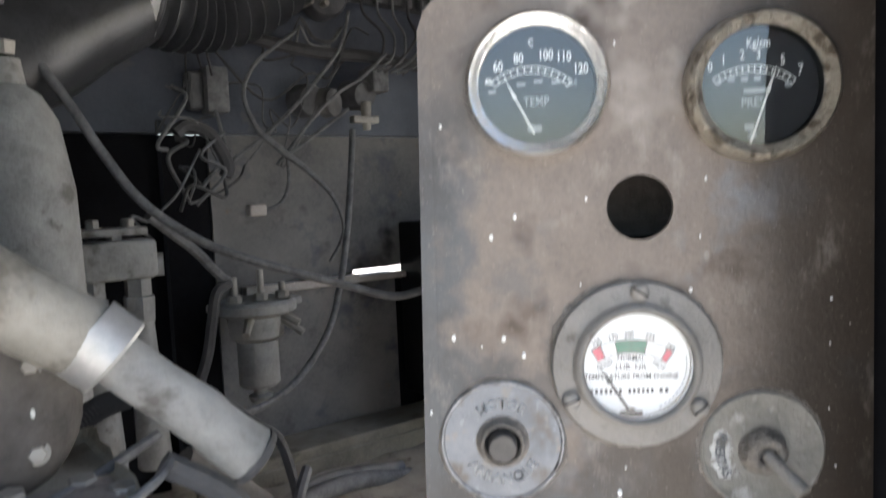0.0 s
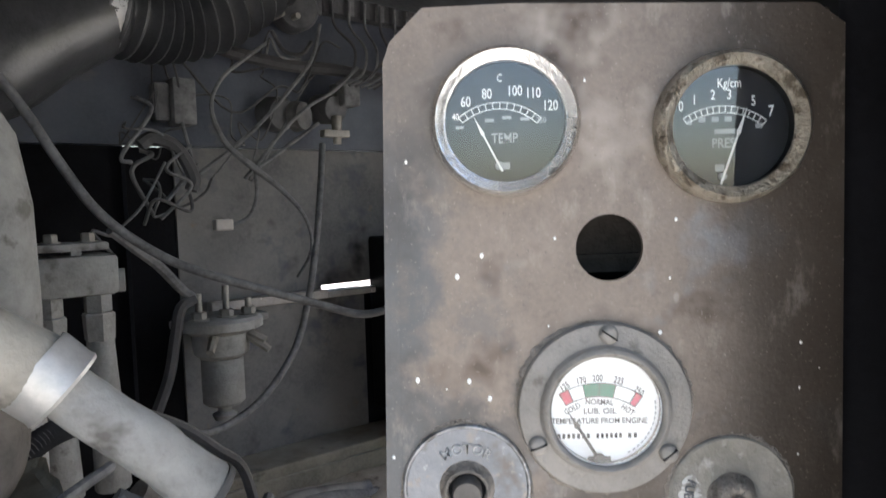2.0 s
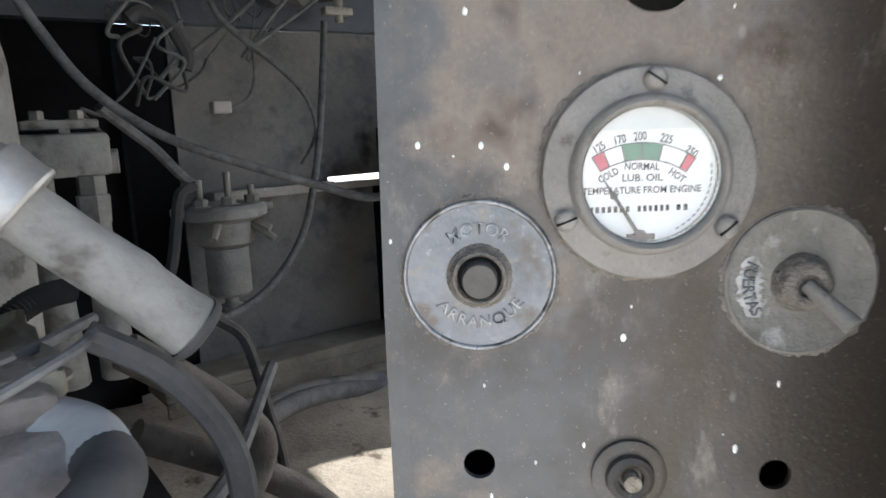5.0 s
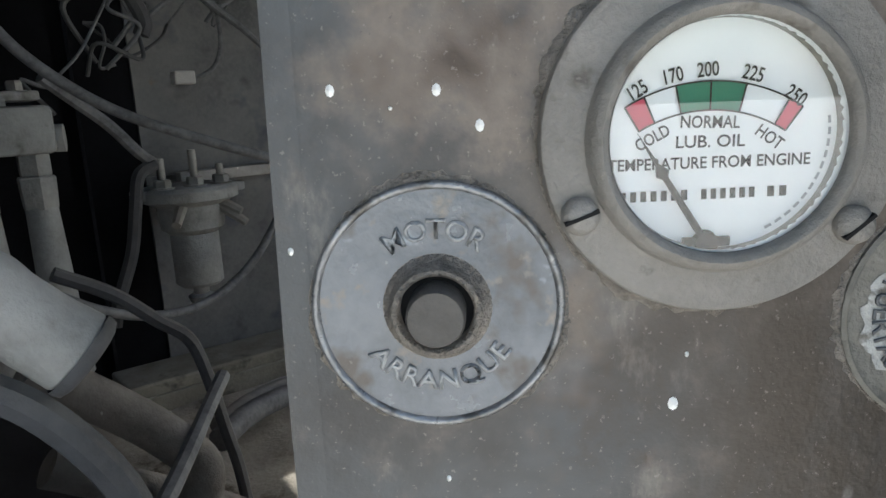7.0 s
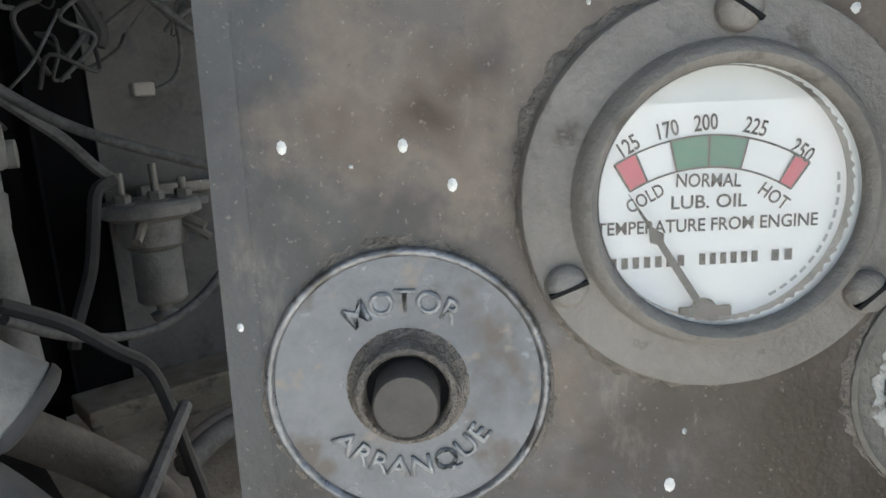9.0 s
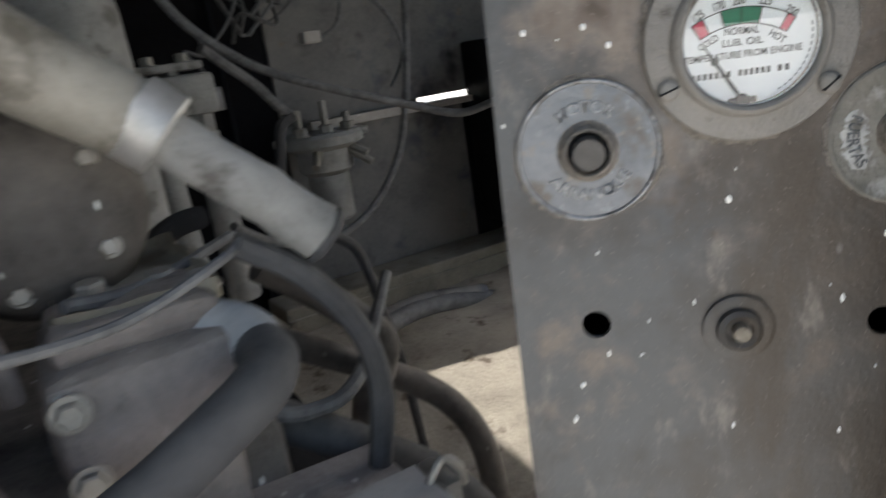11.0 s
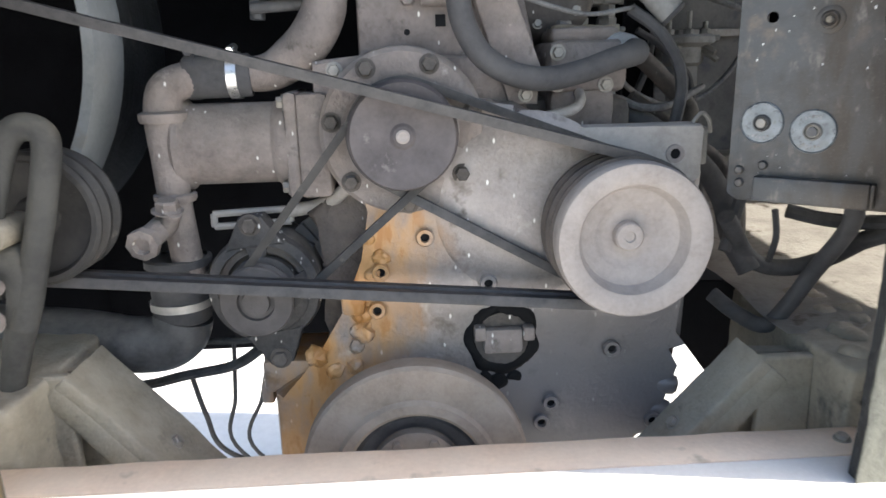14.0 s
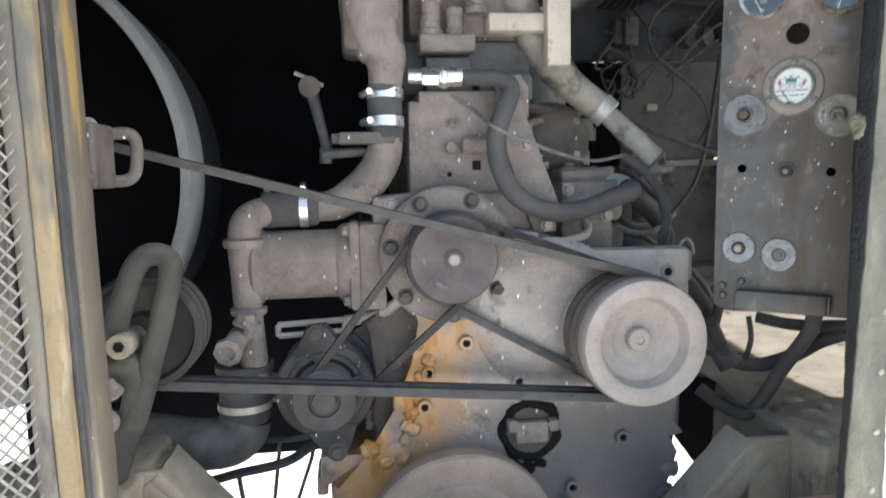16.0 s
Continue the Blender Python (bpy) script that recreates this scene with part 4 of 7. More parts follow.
# side bolts on the cover's edge
for z, tip in ((0.778, -0.0155), (0.738, -0.0245)):
    bm = bmesh.new()
    lathe(bm, [(0, 0.0), (0.0150, 0.0), (0.0155, 0.012), (0.0140, 0.026), (0.0105, 0.032), (0.0045, 0.0325), (0.0040, 0.027), (0, 0.027)], (tip - 0.032, 0.094, z), (1, -0.25, 0), 20)
    for v in bm.verts:
        v.co += 0.0022 * noise.noise_vector(v.co * 60)
    smooth(part("edge_bolt", bm, COVER, engine), 45)
bm = bmesh.new()
box(bm, (-0.50, 0.085, 0.845), (-0.455, 0.105, 0.875), 0.004)
smooth(part("cover_lug", bm, COVER, engine), 35)
bm = bmesh.new()
box(bm, (-0.485, 0.070, 0.905), (-0.452, 0.10, 0.945), 0.008)
smooth(part("cover_lug", bm, COVER, engine), 35)
bm = bmesh.new()
box(bm, (-0.60, 0.09, 0.79), (-0.50, 0.20, 0.838), 0.006)
box(bm, (-0.607, 0.10, 0.77), (-0.59, 0.18, 0.80), 0.003)
smooth(part("side_flange", bm, COVER, engine), 35)
# ragged sump edge
bm = bmesh.new()
box(bm, (-0.56, 0.10, 0.55), (-0.10, 0.9, 0.66), 0.02)
smooth(part("sump", bm, CAST_DARK, engine), 35)
# crankcase and cylinder block behind the cover
bm = bmesh.new()
box(bm, (-0.52, 0.20, 0.62), (-0.06, 1.05, 1.18), 0.02)
box(bm, (-0.43, 0.22, 1.16), (-0.235, 1.05, 1.40), 0.02)
# dark iron here paints in the shade deep behind the cover
smooth(part("cylinder_block", bm, CAST_DARK, engine), 35)
bm = bmesh.new()
box(bm, (-0.447, 0.13, 1.235), (-0.266, 0.26, 1.385), 0.007)
box(bm, (-0.43, 0.128, 1.372), (-0.285, 0.24, 1.40), 0.005)
smooth(part("water_manifold", bm, CAST, engine), 35)
# both holes are black shapes painted as shade
bm = bmesh.new()
box(bm, (-0.346, 0.127, 1.291), (-0.333, 0.134, 1.276))
part("square_hole", bm, BLACK, engine)
bm = bmesh.new()
lathe(bm, [(0, 0), (0.004, 0), (0.004, 0.002), (0, 0.002)], (-0.383, 0.131, 1.270), (0, -1, 0), 12)
part("drilled_hole", bm, BLACK, engine)
bm = bmesh.new()
rod(bm, (-0.364, 0.118, 1.314), (-0.315, 0.118, 1.313), 0.014, seg=18)
hexhead(bm, (-0.381, 0.129, 1.312), (0, -1, 0), 0.011, 0.012)
smooth(part("sensor_boss", bm, CAST, engine), 35)
for px_, pz_ in ((-0.478, 1.225), (-0.275, 1.222)):
    bm = bmesh.new()
    hexhead(bm, (px_, 0.111, pz_), (0, -1, 0), 0.008, 0.007)
    part("bolt", bm, STEEL, engine)
for k in range(7):
    a = radians(67 + 51.4 * k)
    bm = bmesh.new()
    hexhead(bm, (-0.393 + 0.091 * math.cos(a), 0.0775, 1.146 + 0.091 * math.sin(a)), (0, -1, 0), 0.0095, 0.010)
    part("bolt", bm, CAST_DARK, engine)
# cylinder head with its top covers
bm = bmesh.new()
box(bm, (-0.45, 0.20, 1.40), (-0.23, 1.04, 1.49), 0.01)
box(bm, (-0.415, 0.15, 1.39), (-0.34, 0.25, 1.455), 0.006)
box(bm, (-0.33, 0.15, 1.385), (-0.24, 0.24, 1.43), 0.008)
smooth(part("cylinder_head", bm, DEVICE, engine), 35)
bm = bmesh.new()
box(bm, (-0.44, 0.19, 1.49), (-0.24, 1.04, 1.58), 0.02)
smooth(part("rocker_cover", bm, CAST, engine), 35)
bm = bmesh.new()
box(bm, (-0.312, 0.150, 1.496), (-0.207, 0.200, 1.525), 0.004)
smooth(part("top_cap", bm, CREAM, engine, "cream-painted cap on the head"), 35)
bm = bmesh.new()
lo, hi = (-0.222, 0.130, 1.439), (-0.183, 0.160, 1.593)
box(bm, lo, hi, 0.004)
smooth(part("lifting_plate", bm, CREAM, engine, "cream-painted upright lifting plate"), 35)
# rocker posts, injector unions and leak-off pipe on the head's near end
for x, z0, z1, r in ((-0.405, 1.488, 1.552, 0.017), (-0.365, 1.488, 1.532, 0.013), (-0.330, 1.525, 1.585, 0.015)):
    bm = bmesh.new()
    lathe(bm, [(0, 0), (1.25 * r, 0), (1.25 * r, 0.010), (r, 0.014), (r, z1 - z0 - 0.012), (1.15 * r, z1 - z0 - 0.010), (1.1 * r, z1 - z0), (0, z1 - z0)], (x, 0.165, z0), (0, 0, 1), 14)
    smooth(part("head_union", bm, CAST, engine), 35)
bm = bmesh.new()
box(bm, (-0.425, 0.140, 1.462), (-0.335, 0.185, 1.490), 0.005)
smooth(part("head_ledge", bm, CAST, engine), 35)
bm = bmesh.new()
pipe(bm, [(-0.405, 0.160, 1.545), (-0.395, 0.150, 1.565), (-0.370, 0.145, 1.560), (-0.345, 0.150, 1.540), (-0.330, 0.155, 1.535)], 0.0045, 6, 8)
smooth(part("leak_off_pipe", bm, CAST_DARK, engine))
bm = bmesh.new()
slab(bm, [(-0.312, 1.420), (-0.270, 1.424), (-0.256, 1.405), (-0.256, 1.356), (-0.300, 1.372)], 0.118, 0.130, 0.003)
smooth(part("corner_bracket", bm, CAST, engine), 35)
# slanting strut from the head to the pump drive
bm = bmesh.new()
s0, s1 = Vector((-0.298, 0.110, 1.383)), Vector((-0.240, 0.110, 1.184))
slab(bm, [(s0.x - 0.012, s0.z + 0.01), (s0.x + 0.022, s0.z + 0.005), (s1.x + 0.026, s1.z + 0.04), (s1.x + 0.022, s1.z - 0.008), (s1.x - 0.014, s1.z - 0.008), (s0.x - 0.006, s0.z - 0.06)], 0.10, 0.125, 0.003)
strut = part("strut", bm, CAST, engine)
smooth(strut, 35)
for p in (s0 + Vector((0.006, -0.011, -0.008)), s0.lerp(s1, 0.35) + Vector((0.012, -0.011, 0)), s1 + Vector((0.006, -0.011, 0.004))):
    bm = bmesh.new()
    hexhead(bm, p, (0, -1, 0), 0.007, 0.006)
    part("bolt", bm, STEEL, strut)
# accessory drive bracket
bm = bmesh.new()
slab(bm, [(-0.27, 1.10), (-0.20, 1.139), (-0.16, 1.1455), (-0.008, 1.1455), (-0.004, 1.139), (-0.006, 1.075), (-0.06, 1.05)], 0.0785, 0.125, 0.003)
smooth(part("drive_bracket", bm, ALU, engine, "dust-coated flat bracket"), 35)
bm = bmesh.new()
lathe(bm, [(0.0068, 0), (0.0125, 0), (0.012, 0.003), (0.0068, 0.0035)], (-0.0415, 0.079, 1.1085), (0, -1, 0), 20, close=True)
smooth(part("bolt_boss", bm, PULLEY, engine), 35)
# the hole's dark is a black disc
bm = bmesh.new()
lathe(bm, [(0, 0), (0.0068, 0), (0.0068, 0.001), (0, 0.001)], (-0.0415, 0.0785, 1.1085), (0, -1, 0), 14)
part("bolt_hole", bm, BLACK, engine)
bm = bmesh.new()
box(bm, (-0.002, 0.098, 1.090), (0.010, 0.135, 1.140), 0.003)
pipe(bm, [(-0.012, 0.10, 1.146), (0.000, 0.10, 1.158), (0.010, 0.10, 1.148), (0.015, 0.105, 1.132)], 0.0028, 6, 8)
smooth(part("bracket_clip", bm, STEEL, engine), 35)

# fuel pump housing to the side of the strut
fuel_pump = thing("fuel_pump", "dusty cast fuel pump housing bolted beside the engine", "pump", (-0.15, 0.2, 1.2))
for nm, lo, hi, bv in (("housing", (-0.192, 0.160, 1.186), (-0.080, 0.300, 1.256), 0.014), ("pedestal", (-0.188, 0.166, 1.118), (-0.098, 0.300, 1.190), 0.008), ("cap", (-0.182, 0.185, 1.252), (-0.086, 0.275, 1.274), 0.008)):
    bm = bmesh.new()
    box(bm, lo, hi, bv)
    bmesh.ops.subdivide_edges(bm, edges=bm.edges[:], cuts=4, use_grid_fill=True)
    for v in bm.verts:
        v.co += 0.0025 * noise.noise_vector(v.co * 40)
    smooth(part(nm, bm, CAST, fuel_pump), 50)
for p in ((-0.180, 0.159, 1.240), (-0.113, 0.159, 1.196), (-0.180, 0.159, 1.198)):
    bm = bmesh.new()
    hexhead(bm, p, (0, -1, 0), 0.008, 0.006)
    part("bolt", bm, STEEL, fuel_pump)
bm = bmesh.new()
pipe(bm, [(-0.245, 0.125, 1.148), (-0.229, 0.120, 1.153), (-0.195, 0.120, 1.1595), (-0.166, 0.122, 1.166), (-0.152, 0.140, 1.176), (-0.148, 0.165, 1.186)], 0.0070, 6, 12)
smooth(part("fuel_tube", bm, ALU, fuel_pump, "pale bent fuel tube"))
bm = bmesh.new()
pipe(bm, [(-0.122, 0.215, 1.250), (-0.098, 0.202, 1.250), (-0.080, 0.180, 1.246), (-0.0765, 0.156, 1.2395)], [0.021, 0.0185, 0.0175, 0.0165], 7, 22)
smooth(part("hose_spigot", bm, SPIGOT, fuel_pump, "pale bluish elbow spigot"), 40)
# ---- pulleys and belts ----
def vgrooves(r, y0, y1, n, depth=0.012):
    """Profile of a sheave's rim with n grooves, from y0 to y1 (heights)."""
    prof = []
    w = (y1 - y0) / n
    for k in range(n):
        a = y0 + k * w
        prof += [(r, a), (r, a + 0.12 * w), (r - depth, a + 0.40 * w), (r - depth, a + 0.60 * w), (r, a + 0.88 * w), (r, a + w)]
    return prof


AX, AZ = -0.1245, 1.0215
acc = thing("accessory_pulley", "large dust-caked cream accessory drive pulley with dished face", "pulley", (AX, 0.0, AZ))
bm = bmesh.new()
lathe(bm, [(0.0, 0.0), (0.082, 0.0)] + vgrooves(0.096, 0.004, 0.088, 3, 0.014) + [(0.09, 0.090), (0.082, 0.090), (0.080, 0.070), (0.0, 0.070)], (AX, 0.086, AZ), (0, -1, 0), 72)
# shadow behind the pulley face is part of this colour
smooth(part("grooved_sheave", bm, GROOVE, acc, "brown grooved rear sheave, darkened as if in shadow"), 28)
bm = bmesh.new()
lathe(bm, [(0.088, 0.0905), (0.0932, 0.092), (0.0938, 0.098), (0.0938, 0.117), (0.0915, 0.1215), (0.086, 0.1225), (0.072, 0.1205), (0.067, 0.117), (0.064, 0.108), (0.060, 0.099), (0.054, 0.0945), (0.044, 0.0925), (0.040, 0.090), (0.034, 0.0855), (0.029, 0.0845), (0.0, 0.0845)], (AX, 0.086, AZ), (0, -1, 0), 72)
smooth(part("dished_face", bm, PULLEY, acc), 28)
bm = bmesh.new()
lathe(bm, [(0.0185, 0.084), (0.0175, 0.0955), (0.0155, 0.098), (0.007, 0.098), (0.006, 0.0955), (0.0, 0.0955)], (AX, 0.086, AZ), (0, -1, 0), 40)
smooth(part("hub", bm, PULLEY, acc), 28)
PX, PZ = -0.393, 1.146
pump = thing("water_pump_pulley", "worn grey water pump pulley with a flat dished face", "pulley", (PX, 0.024, PZ))
bm = bmesh.new()
lathe(bm, [(0.0, 0.0), (0.060, 0.0)] + vgrooves(0.068, 0.002, 0.036, 2, 0.011) + [(0.0645, 0.040), (0.0655, 0.050), (0.0635, 0.0525), (0.052, 0.0515), (0.034, 0.047), (0.016, 0.0475), (0.012, 0.050), (0.0, 0.0505)], (PX, 0.078, PZ), (0, -1, 0), 64)
smooth(part("sheave", bm, PULLEY_GREY, pump), 28)
bm = bmesh.new()
lathe(bm, [(0, 0), (0.0085, 0), (0.0085, 0.003), (0.006, 0.0045), (0.003, 0.003), (0, 0.003)], (PX, 0.0278, PZ), (0, -1, 0), 20)
smooth(part("hub_nut", bm, PULLEY, pump))
damper = thing("vibration_damper", "rust-brown crankshaft vibration damper at the engine's foot", "damper", (-0.392, -0.02, 0.712))
bm = bmesh.new()
lathe(bm, [(0, 0), (0.132, 0), (0.146, 0.004), (0.149, 0.010), (0.149, 0.038), (0.145, 0.044), (0.112, 0.050), (0.108, 0.050), (0.104, 0.058), (0.093, 0.059), (0.088, 0.054), (0.087, 0.030), (0, 0.030)], (-0.392, 0.040, 0.712), (0, -1, 0), 80)
smooth(part("inertia_ring", bm, DAMPER, damper), 28)
bm = bmesh.new()
lathe(bm, [(0.087, 0), (0.087, 0.010), (0.080, 0.013), (0.064, 0.004), (0.060, 0.0)], (-0.392, 0.009, 0.712), (0, -1, 0), 60)
smooth(part("rubber_insert", bm, RUBBER, damper), 40)
bm = bmesh.new()
lathe(bm, [(0.058, 0), (0.058, 0.012), (0.045, 0.015), (0.03, 0.012), (0.022, 0.026), (0.0, 0.026)], (-0.392, 0.0095, 0.712), (0, -1, 0), 50)
smooth(part("hub", bm, DAMPER, damper), 35)
for k in range(6):
    bm = bmesh.new()
    hexhead(bm, (-0.392 + 0.048 * math.cos(k * 1.047), -0.004, 0.712 + 0.048 * math.sin(k * 1.047)), (0, -1, 0), 0.007, 0.006, False)
    part("bolt", bm, DAMPER, damper)

IX, IZ = -0.823, 1.068
idler = thing("idler_pulley", "black grooved idler pulley behind a slotted tensioner arm", "pulley", (IX, 0.02, IZ))
bm = bmesh.new()
lathe(bm, [(0, 0), (0.068, 0.0)] + vgrooves(0.079, 0.002, 0.062, 2, 0.012) + [(0.075, 0.066), (0.069, 0.066), (0.065, 0.054), (0.042, 0.048), (0, 0.048)], (IX, 0.054, IZ), (0, -1, 0), 64)
smooth(part("sheave", bm, SHEAVE, idler), 28)
bm = bmesh.new()
lathe(bm, [(0.027, 0.047), (0.025, 0.050), (0.022, 0.064), (0.012, 0.064), (0.011, 0.061), (0, 0.061)], (IX, 0.054, IZ), (0, -1, 0), 30)
smooth(part("hub", bm, SHEAVE, idler), 28)
arm = thing("tensioner_arm", "dusty black slotted belt tensioner arm with a rounded top", "bracket", (-0.83, -0.04, 1.05))
bm = bmesh.new()
pipe(bm, [(-0.846, -0.052, 1.069), (-0.833, -0.052, 1.113), (-0.816, -0.050, 1.158), (-0.799, -0.050, 1.175), (-0.779, -0.050, 1.174), (-0.771, -0.050, 1.157), (-0.782, -0.050, 1.107), (-0.798, -0.050, 1.051), (-0.814, -0.050, 0.998), (-0.829, -0.050, 0.953)], 0.0150, 6, 14)
smooth(part("slotted_loop", bm, ARM, arm))
bm = bmesh.new()
rod(bm, (-0.833, -0.01, 1.064), (-0.833, -0.075, 1.064), 0.0165, seg=22)
smooth(part("adjuster_sleeve", bm, FRAME, arm), 35)
bm = bmesh.new()
lathe(bm, [(0, 0), (0.007, 0), (0.007, 0.002), (0, 0.002)], (-0.833, -0.0752, 1.064), (0, -1, 0), 6)
part("socket", bm, BLACK, arm)
bm = bmesh.new()
hexhead(bm, (-0.852, -0.06, 1.011), (0, -1, 0), 0.014, 0.014)
smooth(part("bolt", bm, CAST, arm), 35)
bm = bmesh.new()
hexhead(bm, (-0.858, -0.06, 0.965), (0, -1, 0), 0.012, 0.010)
smooth(part("bolt", bm, CAST, arm), 35)
bm = bmesh.new()
pipe(bm, [(-0.865, -0.040, 0.998), (-0.836, -0.045, 1.029), (-0.822, -0.045, 0.997), (-0.848, -0.040, 0.918), (-0.864, -0.040, 0.864)], [0.020, 0.024, 0.02, 0.016, 0.014], 6, 12)
smooth(part("arm_foot", bm, ARM, arm))

FX, FZ = -1.09, 1.315
fan = thing("fan_pulley", "black grooved radiator fan pulley behind the door post", "pulley", (FX, 0.03, FZ))
bm = bmesh.new()
lathe(bm, [(0, 0), (0.055, 0.0)] + vgrooves(0.066, 0.002, 0.058, 2, 0.012) + [(0.05, 0.062), (0.02, 0.055), (0, 0.055)], (FX, 0.076, FZ), (0, -1, 0), 48)
smooth(part("sheave", bm, DEVICE, fan), 28)
bm = bmesh.new()
rod(bm, (FX, 0.07, FZ), (FX, 0.25, FZ), 0.02, seg=16)
box(bm, (FX - 0.11, 0.18, FZ - 0.03), (FX + 0.03, 0.24, FZ + 0.03), 0.004)
part("fan_shaft", bm, DEVICE, fan)


def belt(circles, y, width, thick, name, label, material):
    """A closed V-belt round (x, z, r) circles in turn, counter-clockwise seen from the rear."""
    n = len(circles)
    tang = []
    for i in range(n):
        x0, z0, r0 = circles[i]
        x1, z1, r1 = circles[(i + 1) % n]
        d = Vector((x1 - x0, z1 - z0))
        L = d.length
        base = math.atan2(d.y, d.x)
        a = base - math.acos(max(-1, min(1, (r0 - r1) / L)))
        tang.append(a)
    path = []
    for i in range(n):
        x, z, r = circles[i]
        a0, a1 = tang[i - 1], tang[i]
        while a1 < a0:
            a1 += 2 * math.pi
        steps = max(2, int((a1 - a0) / 0.12))
        for k in range(steps + 1):
            a = a0 + (a1 - a0) * k / steps
            path.append((x + r * math.cos(a), z + r * math.sin(a), math.cos(a), math.sin(a)))
    bm = bmesh.new()
    rings = []
    for x, z, nx_, nz_ in path:
        sec = ((-0.5, 0.0), (0.5, 0.0), (0.5, -0.25), (0.33, -1.0), (-0.33, -1.0), (-0.5, -0.25))
        rings.append([bm.verts.new((x + nx_ * t * thick, y + w * width, z + nz_ * t * thick)) for w, t in sec])
    m = len(rings)
    for i in range(m):
        a, b = rings[i], rings[(i + 1) % m]
        for k in range(6):
            bm.faces.new((a[k], a[(k + 1) % 6], b[(k + 1) % 6], b[k]))
    me = bpy.data.meshes.new(name)
    bmesh.ops.recalc_face_normals(bm, faces=bm.faces)
    bm.to_mesh(me)
    bm.free()
    me.materials.append(material)
    ob = new(name, me)
    smooth(ob, 30)
    return tagged(ob, label, "belt", "drive belts")


loop = [(AX, AZ, 0.0985), (FX, FZ, 0.070), (IX, IZ, 0.083)]
belt(loop, 0.010, 0.019, 0.012, "drive_belt", "dusty black fan drive belt from the accessory pulley to the idler", BELT)
belt(loop, 0.035, 0.019, 0.012, "drive_belt", "dusty black fan drive belt beside its twin", BELT)
belt([(AX, AZ, 0.094), (PX, PZ, 0.071)], 0.062, 0.016, 0.011, "drive_belt", "dusty black belt from the accessory pulley to the water pump", BELT)
ALX, ALZ = -0.5885, 0.941
belt([(PX, PZ, 0.066), (ALX, ALZ, 0.039)], 0.0530, 0.013, 0.010, "drive_belt", "thin black alternator belt from the water pump pulley", SHEAVE)


# ---- alternator ----
def alternator():
    root = thing("alternator", "grimy black alternator with white paint specks and slotted end housing", "alternator", (ALX, 0.12, ALZ))
    bm = bmesh.new()
    lathe(bm, [(0.0, 0.0), (0.066, 0.0), (0.073, 0.01), (0.073, 0.085), (0.068, 0.105), (0.060, 0.116), (0.052, 0.118), (0.050, 0.108), (0.046, 0.106)], (ALX, 0.215, ALZ), (0, -1, 0), 48)
    smooth(part("rear_housing", bm, CAST_DARK, root), 35)
    # front plate with two arc windows in its upper half
    bm = bmesh.new()
    lathe(bm, [(0.060, 0.0), (0.076, 0.0), (0.0775, 0.008), (0.074, 0.018), (0.062, 0.021)], (ALX, 0.112, ALZ), (0, -1, 0), 56, close=True)
    lathe(bm, [(0.0, 0.0), (0.046, 0.0), (0.046, 0.020), (0.040, 0.024), (0.0, 0.024)], (ALX, 0.112, ALZ), (0, -1, 0), 40)
    for a0, a1 in ((82, 108), (164, 384)):
        n = max(3, int((a1 - a0) / 9))
        rim_in = [(ALX + 0.0445 * math.cos(radians(a0 + (a1 - a0) * k / n)), ALZ + 0.0445 * math.sin(radians(a0 + (a1 - a0) * k / n))) for k in range(n + 1)]
        rim_out = [(ALX + 0.0625 * math.cos(radians(a0 + (a1 - a0) * k / n)), ALZ + 0.0625 * math.sin(radians(a0 + (a1 - a0) * k / n))) for k in range(n + 1)]
        slab(bm, rim_in + rim_out[::-1], 0.0925, 0.112)
    smooth(part("front_housing", bm, ALT, root), 35)
    # black disc stands for the shade behind the windows
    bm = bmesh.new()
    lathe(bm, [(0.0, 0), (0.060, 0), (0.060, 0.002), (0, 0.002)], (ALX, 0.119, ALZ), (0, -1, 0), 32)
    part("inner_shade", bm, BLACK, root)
    for name, x, z in (("upper_lug", -0.598, 1.032), ("lower_lug", -0.573, 0.844)):
        bm = bmesh.new()
        d = Vector((x - ALX, 0, z - ALZ)).normalized()
        s = Vector((-d.z, 0, d.x))
        a = Vector((ALX, 0, ALZ)) + d * 0.060
        b = Vector((x, 0, z)) + d * 0.010
        o = [a - s * 0.040, a + s * 0.040, b + s * 0.015, b - s * 0.015]
        slab(bm, [(p.x, p.z) for p in o], 0.0895, 0.122, 0.004)
        smooth(part(name, bm, ALT, root), 35)
        bm = bmesh.new()
        hexhead(bm, (x, 0.0893, z), (0, -1, 0), 0.011, 0.009)
        part("bolt", bm, CAST_DARK, root)
    bm = bmesh.new()
    lathe(bm, [(0, 0), (0.043, 0)] + vgrooves(0.047, 0.002, 0.024, 1, 0.012) + [(0.045, 0.026), (0.024, 0.028), (0.023, 0.022), (0.018, 0.022), (0.017, 0.029), (0, 0.029)], (ALX, 0.066, ALZ), (0, -1, 0), 40)
    smooth(part("pulley", bm, PULLEY_DARK, root), 30)
    # cooling fan beside the pulley end
    bm = bmesh.new()
    c = Vector((ALX + 0.078, 0.17, ALZ + 0.035))
    lathe(bm, [(0, 0), (0.052, 0), (0.052, 0.004), (0, 0.004)], c, (0, -1, 0), 40)
    fan_disc = part("cooling_fan", bm, DEVICE, root)
    smooth(fan_disc, 35)
    for k in range(14):
        bm = bmesh.new()
        box(bm, (0.018, -0.016, -0.0018), (0.050, -0.002, 0.0018), 0.0, Matrix.Translation(c) @ Matrix.Rotation(k * math.pi / 7, 4, "Y"))
        part("blade", bm, DEVICE, fan_disc)
    return root


